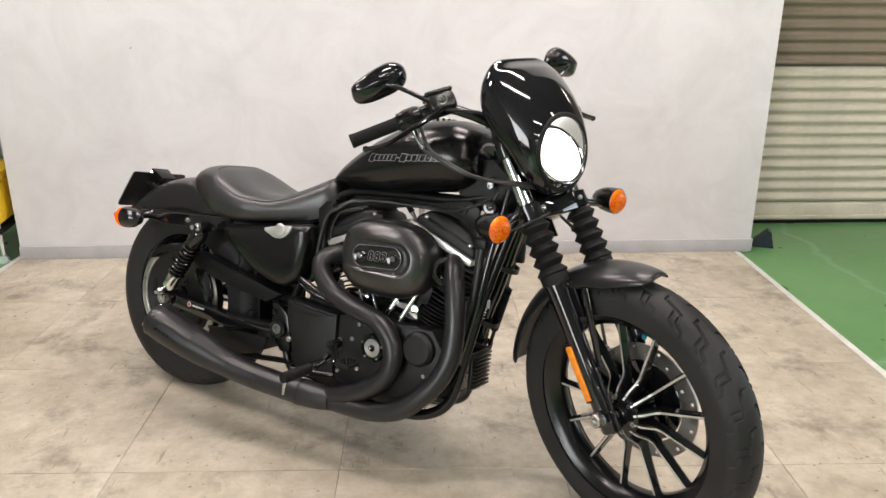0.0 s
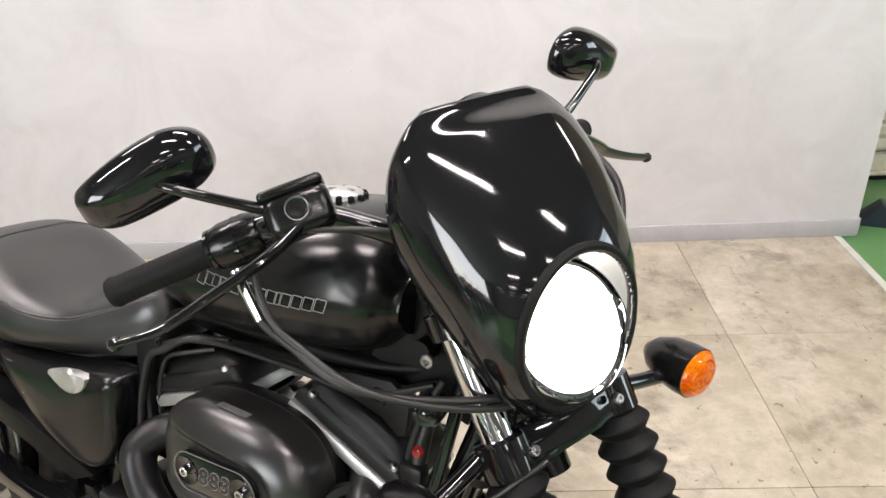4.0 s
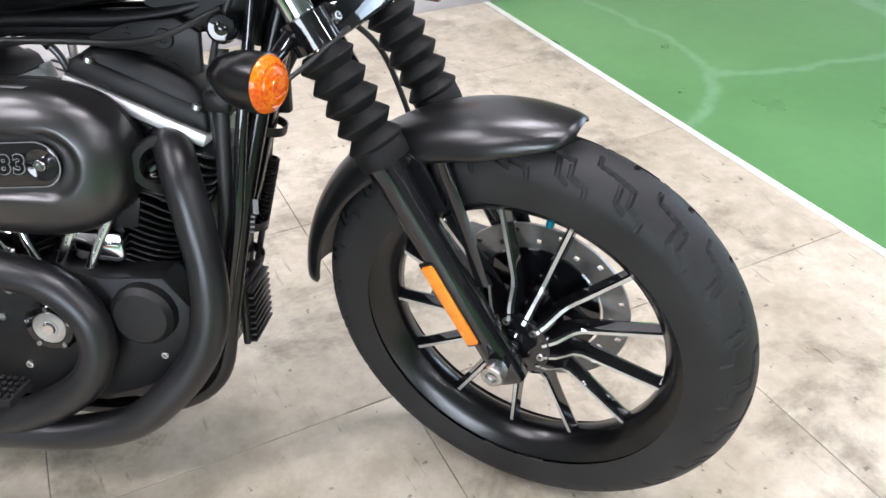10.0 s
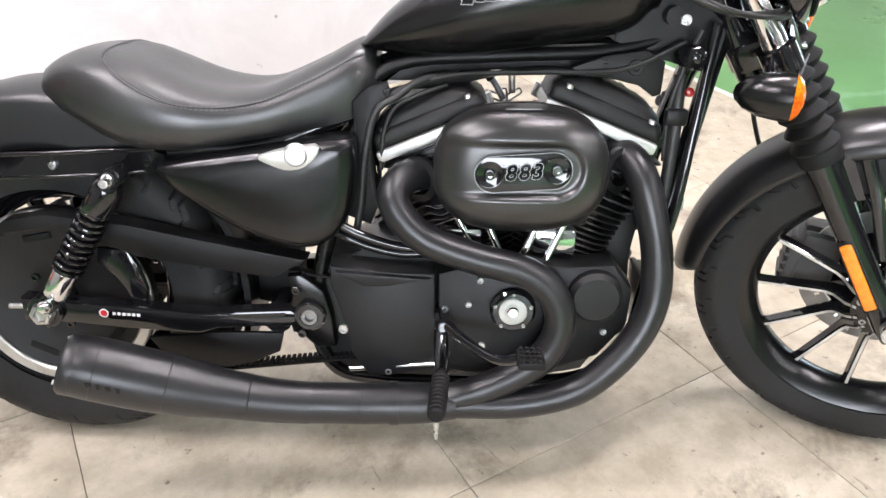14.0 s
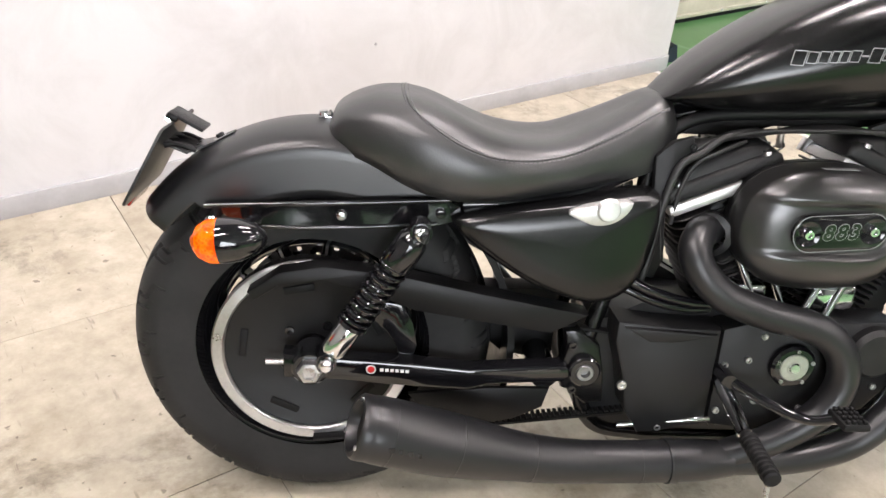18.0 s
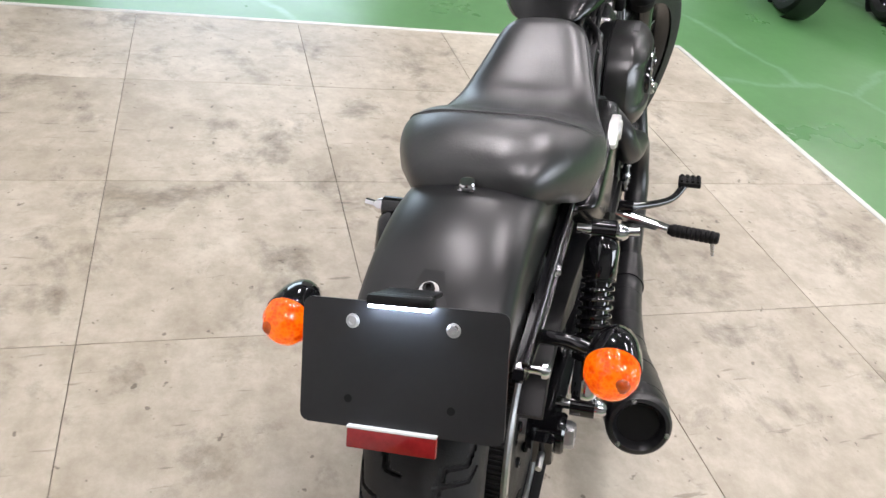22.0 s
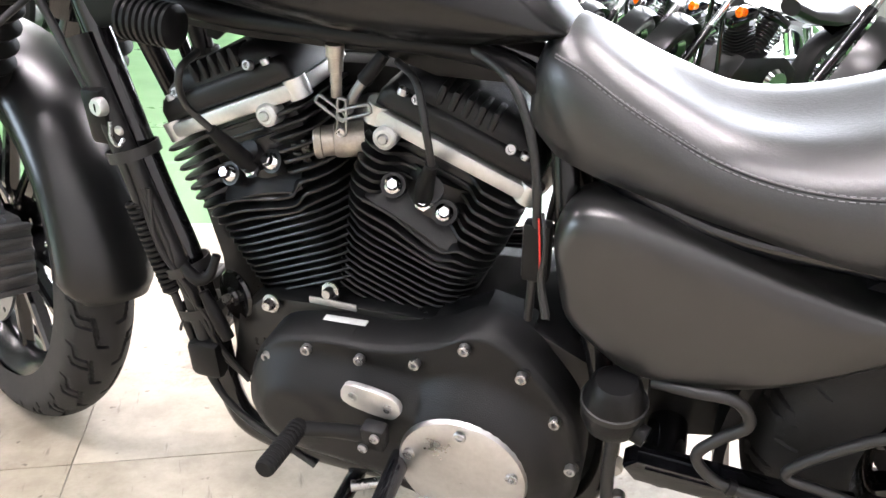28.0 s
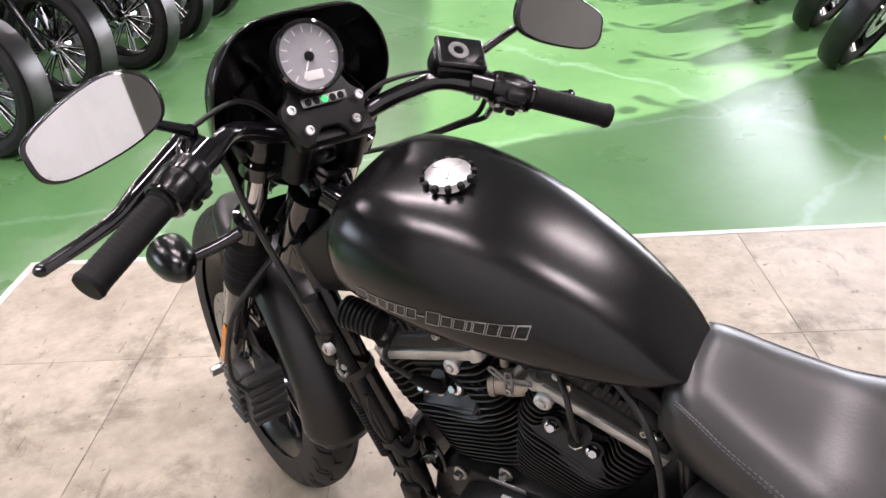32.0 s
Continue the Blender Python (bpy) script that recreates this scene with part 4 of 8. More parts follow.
SEAT_TOP = [(0.026, 0.694), (0.031, 0.712), (0.042, 0.727), (0.065, 0.741), (0.10, 0.752), (0.14, 0.756), (0.18, 0.751), (0.22, 0.736), (0.26, 0.718), (0.30, 0.704), (0.35, 0.696), (0.40, 0.699), (0.45, 0.718), (0.50, 0.741), (0.54, 0.761), (0.565, 0.768), (0.58, 0.757), (0.588, 0.735)]
SEAT_LOW = [(0.026, 0.686), (0.034, 0.674), (0.055, 0.664), (0.10, 0.648), (0.15, 0.624), (0.20, 0.609), (0.27, 0.604), (0.40, 0.618), (0.50, 0.634), (0.56, 0.650), (0.588, 0.668)]
SEAT_W = [(0.026, 0.045), (0.032, 0.070), (0.045, 0.088), (0.065, 0.102), (0.10, 0.121), (0.14, 0.137), (0.18, 0.148), (0.24, 0.153), (0.30, 0.147), (0.36, 0.132), (0.42, 0.119), (0.48, 0.105), (0.54, 0.090), (0.57, 0.078), (0.588, 0.062)]


def seat_half(x, n=15):
    """Half a section of the seat from the middle of the top to the hem."""
    t, b, w = curve1(SEAT_TOP, x), curve1(SEAT_LOW, x), curve1(SEAT_W, x)
    dish = curve1([(0.10, 0.0), (0.20, 0.012), (0.35, 0.016), (0.50, 0.008), (0.58, 0.0)], x)
    out = []
    for k in range(n):
        a = math.pi / 2 * 1.18 * k / (n - 1)
        y = w * min(1.0, math.sin(min(a, math.pi / 2)) ** 0.72) * (1.0 if a < math.pi / 2 else 1 - 0.10 * (a - math.pi / 2) / 0.28)
        f = math.cos(a) ** 0.62 if a < math.pi / 2 else -0.0
        z = b + (t - b) * (0.30 + 0.70 * f) if a < math.pi / 2 else b + (t - b) * 0.30 * (1 - (a - math.pi / 2) / 0.283)
        z -= dish * math.exp(-((y / (0.5 * w + 1e-4)) ** 2)) * 0.6
        out.append((y, z))
    return out


def seat():
    xs = [0.026, 0.0275, 0.030, 0.034, 0.039] + [0.045 + k * 0.0155 for k in range(34)] + [0.577, 0.583, 0.588]
    rings = []
    for x in xs:
        h = seat_half(x)
        ring = [Vector((x, y, z)) for y, z in h] + [Vector((x, -y, z)) for y, z in reversed(h[1:])]
        rings.append(ring)
    st = part("seat", loft(rings), "vinyl", bike, "black vinyl solo seat with stitched insert", sharp=70)

    def on_seat(x, u):
        h = seat_half(x, 60)
        y, z = h[int(u * 59)]
        return y, z

    seam = [(0.566, 0.50), (0.54, 0.52), (0.50, 0.55), (0.45, 0.58), (0.40, 0.61), (0.34, 0.64), (0.28, 0.65), (0.235, 0.63), (0.20, 0.58), (0.175, 0.50), (0.155, 0.38), (0.148, 0.22), (0.146, 0.0)]
    right = []
    for x, u in seam:
        y, z = on_seat(x, u)
        right.append((x, -y, z + 0.0006))
    left = [(x, -y, z) for x, y, z in reversed(right[:-1])]
    part("piping", tube(right + left, 0.0014, 8, 8), "vinyl", st, "raised seam")
    stitches = []
    for du in (-0.022, 0.022):
        row = []
        for x, u in seam:
            y, z = on_seat(x + (du * 0.25 if u < 0.45 else 0.0), max(0.0, u + (du if u >= 0.2 else 0.0)))
            row.append(Vector((x + (du * 0.25 if u < 0.45 else 0.0), -y - 0.0003, z + 0.0005)))
        for side in (1, -1):
            smooth = cr([Vector((q.x, q.y * side, q.z)) for q in row], 8)
            for p, q in zip(smooth, smooth[1:]):
                n = max(1, int((q - p).length / 0.006))
                for k in range(n):
                    stitches.append(cyl(p.lerp(q, k / n), p.lerp(q, (k + 0.62) / n), 0.0008, seg=5))
    ob = part("stitching", merge(*stitches), "thread", st, "pale stitching")
    ob["kind"] = "stuff"
    part("seat_bolt", merge(lathe([(0, 0.010), (0.010, 0.009), (0.012, 0.004), (0.012, 0)], (0.018, 0, 0.704), (-0.15, 0, 1), 16), box((0.03, 0.022, 0.004), (0.022, 0, 0.703), 0.001)), "chrome", bike, "chrome seat bolt")


def rear_fender():
    rings = []
    cx, cz = 0.015, 0.318
    n = 34
    for k in range(n):
        a = radians(139 - 83 * k / (n - 1))
        R = 0.377 + 0.006 * math.sin(math.pi * k / (n - 1))
        c = Vector((cx + R * math.cos(a), 0, cz + R * math.sin(a)))
        nrm = Vector((math.cos(a), 0, math.sin(a)))
        ring = []
        w = 0.094
        hem = max(0.02, min(0.11, (c.z - (0.555 + 0.11 * (c.x + 0.15))) / max(0.25, nrm.z)))
        if c.x < -0.2:
            hem = 0.055
        for i in range(25):
            v = -1 + 2 * i / 24
            s = abs(v)
            if s < 0.6:
                q = s / 0.6 * math.pi / 2
                y, d = w * math.sin(q) ** 0.9, 0.034 * (1 - math.cos(q))
            else:
                y, d = w + 0.004 * (s - 0.6), 0.034 + (hem - 0.034) * (s - 0.6) / 0.4 if hem > 0.034 else 0.034
            p = c - nrm * d
            ring.append(Vector((p.x, math.copysign(y, v) if v else 0.0, p.z)))
        rings.append(ring)
    ob = part("rear_fender", loft(rings, cap=False, closed=False), "bobber", bike, "matte black bobbed rear fender", sharp=60)
    s = ob.modifiers.new("thickness", "SOLIDIFY")
    s.thickness, s.offset = 0.003, -1
    for sd in (-1, 1):
        y0, y1 = (sd * 0.100, sd * 0.117)
        st = part("fender_strut", prism([(-0.172, 0.566), (-0.165, 0.576), (-0.15, 0.580), (0.07, 0.5895), (0.215, 0.598), (0.236, 0.590), (0.236, 0.568), (0.20, 0.556), (0.07, 0.549), (-0.06, 0.545), (-0.15, 0.553), (-0.168, 0.558)], min(y0, y1 - sd * 0.004), max(y0, y1 - sd * 0.004), 0.0), "gloss", bike, "gloss black fender strut")
        part("strut_flange", tube([(-0.160, sd * 0.112, 0.580), (-0.05, sd * 0.113, 0.586), (0.08, sd * 0.113, 0.592), (0.222, sd * 0.113, 0.600)], 0.0042, 10, 4), "gloss", st)
        part("strut_web", tube([(-0.155, sd * 0.112, 0.555), (-0.05, sd * 0.113, 0.548), (0.08, sd * 0.113, 0.552), (0.20, sd * 0.113, 0.560)], 0.0035, 10, 4), "gloss", st)
        part("strut_bolt", bolt_head(0.0085, 0.008, (0.050, sd * 0.113, 0.571), (0, sd, 0), False), "steel", st)
        part("strut_bolt", bolt_head(0.0085, 0.008, (0.205, sd * 0.113, 0.578), (0, sd, 0), False), "gloss", st)
        part("tail_stud", merge(cyl((-0.146, sd * 0.110, 0.563), (-0.146, sd * 0.132, 0.563), 0.0055, seg=14), lathe([(0.006, 0), (0.0095, 0.001), (0.0095, 0.006), (0.006, 0.010), (0, 0.011)], (-0.146, sd * 0.130, 0.563), (0, sd, 0), 16)), "chrome", st, "chrome stud")


front_wheel()
rear_wheel()
fuel_tank()
seat()
rear_fender()


# ---- steering: fork, fairing, bars ----
FORK_F, FORK_Y = 0.062, 0.081


def bellows(p0, p1, r0, r1, n=5):
    """A ribbed rubber gaiter."""
    p0, p1 = Vector(p0), Vector(p1)
    L = (p1 - p0).length
    prof = [(0.018, 0)]
    for k in range(n):
        a, b = k / n, (k + 0.5) / n
        rr = r0 + (r1 - r0) * a
        prof += [(rr * 0.72, L * (a + 0.02 / n)), (rr * 0.80, L * (a + 0.12 / n)), (rr * 1.03, L * (b - 0.03 / n)), (rr * 1.03, L * (b + 0.05 / n)), (rr * 0.80, L * (a + 0.90 / n)), (rr * 0.72, L * (k + 0.98) / n)]
    prof += [(r1 * 0.8, L), (0.018, L)]
    return lathe(prof, p0, p1 - p0, 28)


def fork():
    fk = group_part("front_fork", bike, STEER)
    for sd in (-1, 1):
        y = sd * FORK_Y - 0.006
        part("stanchion", cyl((FORK_F, y, 0.70), (FORK_F, y, 1.06), 0.0195, seg=28), "chrome", fk, "chrome fork tube")
        part("fork_cap", lathe([(0, 0.034), (0.010, 0.034), (0.012, 0.026), (0.018, 0.024), (0.021, 0.0), (0.021, -0.03), (0, -0.03)], (FORK_F, y, 1.062), (0, 0, 1), 24), "gloss", fk)
        part("cap_screw", cyl((FORK_F, y, 1.09), (FORK_F, y, 1.10), 0.008, seg=6), "steel", fk)
        part("gaiter", bellows((FORK_F, y, 0.845), (FORK_F, y, 0.700), 0.036, 0.037), "rubber", fk, "ribbed rubber fork gaiter", sharp=25)
        part("gaiter_cuff", lathe([(0.02, 0.0), (0.033, 0.001), (0.0345, 0.008), (0.0345, 0.026), (0.032, 0.030), (0.02, 0.03)], (FORK_F, y, 0.683), (0, 0, 1), 28, ring=True), "rubber", fk)
        leg = [(0, 0), (0.020, 0.0), (0.024, 0.02), (0.0235, 0.20), (0.025, 0.33), (0.028, 0.36), (0.028, 0.385), (0.02, 0.39), (0, 0.39)]
        part("fork_leg", lathe(leg, (FORK_F, y * 1.06, 0.325), (0, 0, 1), 28), "gloss", fk, "gloss black fork leg")
        part("axle_clamp", box((0.046, 0.034, 0.055), (FORK_F + 0.004, y * 1.08, 0.342), 0.01), "gloss", fk)
        part("clamp_lower", lathe([(0.02, -0.022), (0.030, -0.02), (0.030, 0.02), (0.02, 0.022)], (FORK_F, y, 0.868), (0, 0, 1), 28, ring=True), "gloss", fk)
        part("clamp_bolt", bolt_head(0.006, 0.006, (FORK_F + 0.031, y * 0.8, 0.868), (1, 0, 0)), "steel", fk)
        part("clamp_upper", lathe([(0.02, -0.016), (0.029, -0.014), (0.029, 0.014), (0.02, 0.016)], (FORK_F, y, 1.025), (0, 0, 1), 28, ring=True), "gloss", fk)
        part("reflector", box((0.020, 0.006, 0.135), (FORK_F - 0.009, y * 1.06 + sd * 0.026, 0.470), 0.004, m=Matrix.Identity(4)), "reflector", fk, "amber side reflector")
        part("reflector_bracket", box((0.026, 0.004, 0.145), (FORK_F - 0.009, y * 1.06 + sd * 0.0225, 0.470), 0.003), "plastic", fk)
    part("lower_yoke", merge(box((0.045, 2 * FORK_Y, 0.036), (FORK_F - 0.004, 0, 0.868), 0.008), box((0.06, 0.07, 0.05), (0.015, 0, 0.868), 0.012)), "gloss", fk)
    part("yoke_cover", box((0.02, 0.14, 0.05), (FORK_F + 0.012, 0, 0.868), 0.007), "gloss", fk)
    part("upper_yoke", merge(box((0.05, 2 * FORK_Y, 0.03), (FORK_F - 0.006, 0, 1.025), 0.01), box((0.07, 0.08, 0.034), (0.012, 0, 1.025), 0.012)), "gloss", fk)
    part("steering_stem", cyl((0, 0, 0.80), (0, 0, 1.06), 0.026, seg=24), "gloss", fk)
    part("stem_nut", cyl((0, 0, 1.04), (0, 0, 1.065), 0.018, seg=6), "chrome", fk)
    for sd, mt in ((-1, "amber"), (1, "amber")):
        ind = group_part("front_indicator", bike, STEER @ pose(0.062, sd * 0.207 - 0.0025, 0.855 if sd < 0 else 0.8445))
        part("stalk", tube([(-0.008, -sd * 0.118, 0.026), (-0.012, -sd * 0.07, 0.012), (-0.012, -sd * 0.02, 0.0)], [0.011, 0.010, 0.010], 14), "gloss", ind)
        part("housing", lathe([(0, -0.062), (0.010, -0.059), (0.022, -0.046), (0.031, -0.024), (0.034, 0.0), (0.034, 0.018), (0.030, 0.020)], (0, 0, 0), (0.87, 0, -0.5), 32), "satin", ind, "black bullet housing")
        part("lens", lathe([(0, 0.034), (0.010, 0.0335), (0.0115, 0.0318), (0.013, 0.0326), (0.021, 0.0298), (0.0225, 0.0272), (0.0245, 0.0282), (0.030, 0.0235), (0.0325, 0.019), (0.0325, 0.012), (0, 0.010)], (0, 0, 0), (0.87, 0, -0.5), 40), mt, ind, "amber lens")
        part("bulb", lathe([(0, 0.02), (0.008, 0.017), (0.011, 0.010), (0.02, 0.002), (0, 0)], (0, 0, 0), (0.87, 0, -0.5), 16), "chrome", ind)


def front_fender():
    rings = []
    C = Vector((0.062, -0.004, 0.345))
    n = 40
    a0, a1 = 50, 149
    for k in range(n):
        t = k / (n - 1)
        a = radians(a0 + (a1 - a0) * t)
        R = 0.361 + 0.014 * t
        nrm = Vector((math.cos(a), 0, math.sin(a)))
        c = C + nrm * R
        end = min(1.0, (t / 0.20) ** 0.7 + 0.04, (1 - t) / 0.06 + 0.35)
        w = 0.071 * (0.30 + 0.70 * end ** 0.6)
        hem = 0.046 * (0.25 + 0.75 * end)
        ring = []
        for i in range(21):
            v = -1 + 2 * i / 20
            q = abs(v) * math.pi / 2 * 1.05
            y, d = w * math.sin(min(q, math.pi / 2)) ** 0.85, hem * (1 - math.cos(q)) ** 0.9
            p = c - nrm * d
            ring.append(Vector((p.x, p.y + (math.copysign(y, v) if v else 0), p.z)))
        rings.append(ring)
    fd = part("front_fender", loft(rings, cap=False, closed=False), "denim", bike, "matte black front fender", m=STEER, sharp=60)
    s = fd.modifiers.new("thickness", "SOLIDIFY")
    s.thickness, s.offset = 0.003, -1
    for sd in (-1, 1):
        y = sd * 0.074
        part("fender_bracket", prism([(0.045, 0.60), (0.10, 0.59), (0.105, 0.66), (0.085, 0.69), (0.045, 0.69)], min(y, y + sd * 0.006), max(y, y + sd * 0.006), 0.002), "gloss", fd)
        part("fender_bracket", tube([(0.125, sd * 0.070, 0.660), (0.115, sd * 0.078, 0.58), (0.09, sd * 0.08, 0.47)], [0.012, 0.011, 0.010], 10, flat=0.35), "gloss", fd)
        part("fender_bolt", bolt_head(0.007, 0.006, (0.088, sd * 0.081, 0.676), (0, sd, 0), False), "plastic", fd)


FAIR_W = [(0.888, 0.030), (0.90, 0.055), (0.93, 0.083), (0.98, 0.104), (1.04, 0.119), (1.10, 0.128), (1.15, 0.129), (1.19, 0.119), (1.215, 0.103), (1.232, 0.085), (1.24, 0.070)]
FAIR_F = [(0.888, 0.105), (0.93, 0.150), (0.98, 0.180), (1.04, 0.195), (1.10, 0.190), (1.15, 0.174), (1.20, 0.150), (1.24, 0.125)]
FAIR_B = [(0.888, 0.092), (0.93, 0.098), (1.0, 0.096), (1.05, 0.086), (1.10, 0.076), (1.15, 0.080), (1.20, 0.098), (1.24, 0.115)]


def fairing():
    HU, HR = 0.975, 0.080
    bm = bmesh.new()
    rows = []
    nu, nv = 84, 72
    for i in range(nu + 1):
        u = 0.888 + (1.24 - 0.888) * i / nu
        w, ff, fb = curve1(FAIR_W, u), curve1(FAIR_F, u), curve1(FAIR_B, u)
        row = []
        for j in range(nv + 1):
            ph = -math.pi / 2 + math.pi * j / nv
            y = w * math.copysign(abs(math.sin(ph)) ** 0.9, ph) * (1.07 if ph > 0 else 1.0)
            f = fb + (ff - fb) * math.cos(ph) ** 0.8
            row.append(bm.verts.new((f, y, u)))
        rows.append(row)
    for i in range(nu):
        for j in range(nv):
            q = (rows[i][j], rows[i][j + 1], rows[i + 1][j + 1], rows[i + 1][j])
            c = sum((v.co for v in q), Vector()) / 4
            if c.x > 0.09 and (c.y**2 + (c.z - HU) ** 2) ** 0.5 < HR - 0.004:
                continue
            bm.faces.new(q)
    bmesh.ops.recalc_face_normals(bm, faces=bm.faces)
    fr = part("fairing", bm, "gloss", bike, "gloss black quarter fairing", m=STEER @ Matrix.Translation((0, -0.003, 0.97)) @ Matrix.Rotation(radians(-2), 4, "X") @ Matrix.Translation((0, 0, -0.97)), sharp=70)
    s = fr.modifiers.new("thickness", "SOLIDIFY")
    s.thickness, s.offset = 0.003, -1

    def skin(y, u):
        w, ff, fb = curve1(FAIR_W, u), curve1(FAIR_F, u), curve1(FAIR_B, u)
        sn = min(1.0, (abs(y) / w)) ** (1 / 0.9)
        return fb + (ff - fb) * max(0.0, 1 - sn * sn) ** 0.4

    rim = []
    for k in range(48):
        a = 2 * math.pi * k / 48
        y, u = HR * math.cos(a), HU + HR * math.sin(a)
        rim.append(Vector((skin(y, u), y, u)))
    rings = []
    for k, p in enumerate(rim):
        rad = (Vector((p.x, 0, HU)) - p).normalized()
        rings.append([p + rad * 0.006 * math.cos(b) + Vector((1, 0, 0)) * 0.006 * math.sin(b) for b in [2 * math.pi * q / 8 for q in range(8)]])
    part("opening_trim", loft(rings, around=True), "rubber", fr)
    sleeve = [[p, Vector((0.095, p.y * 0.86, HU + (p.z - HU) * 0.86))] for p in rim]
    part("headlamp_tunnel", loft(sleeve, cap=False, closed=False, around=True), "gloss", fr)
    for sd in (-1, 1):
        part("fairing_stay", box((0.05, 0.012, 0.02), (0.075, sd * 0.105, 1.06), 0.004), "plastic", fr)
        part("inner_panel", prism([(0.05, 1.00), (0.13, 1.0), (0.13, 1.10), (0.07, 1.12)], sd * 0.085 - 0.002, sd * 0.085 + 0.002), "plastic", fr)
    hl = group_part("headlamp", bike, STEER @ pose(0.135, -0.001, HU + 0.001, 0, 0, 0))
    part("bowl", lathe([(0.0, -0.085), (0.03, -0.082), (0.052, -0.06), (0.066, -0.03), (0.0705, -0.006)], (0, 0, 0), (1, 0, 0), 40), "gloss", hl)
    part("trim_ring", lathe([(0.0665, -0.004), (0.0675, 0.004), (0.0695, 0.005), (0.0705, 0.001), (0.0735, 0.002), (0.0755, 0.007), (0.0775, 0.004), (0.0775, -0.010)], (0, 0, 0), (1, 0, 0), 56), "chrome", hl, "chrome headlamp ring")
    part("lens", lathe([(0, 0.016), (0.02, 0.0152), (0.04, 0.0115), (0.058, 0.005), (0.0668, -0.002)], (0, 0, 0), (1, 0, 0), 48), "lamp", hl, "brightly lit headlamp lens")
    for k in range(16):
        a = 2 * math.pi * k / 16
        part("ring_notch", box((0.0016, 0.0012, 0.004), (0.0055, 0.0725 * math.cos(a), 0.0725 * math.sin(a)), 0.0003, m=Matrix.Identity(4)), "gloss", hl)


BARS = STEER @ Matrix.Rotation(radians(-0.4), 4, "Z")
LOOM = STEER @ Matrix.Rotation(radians(-5.4), 4, "Z")
BAR = [(0.014, 0, 1.112), (0.022, 0.04, 1.113), (0.030, 0.08, 1.124), (0.020, 0.12, 1.154), (0.0, 0.158, 1.182), (-0.036, 0.205, 1.190), (-0.086, 0.285, 1.190), (-0.130, 0.350, 1.188)]


def side_pts(pts, sd):
    return [(f, sd * y, u) for f, y, u in pts]


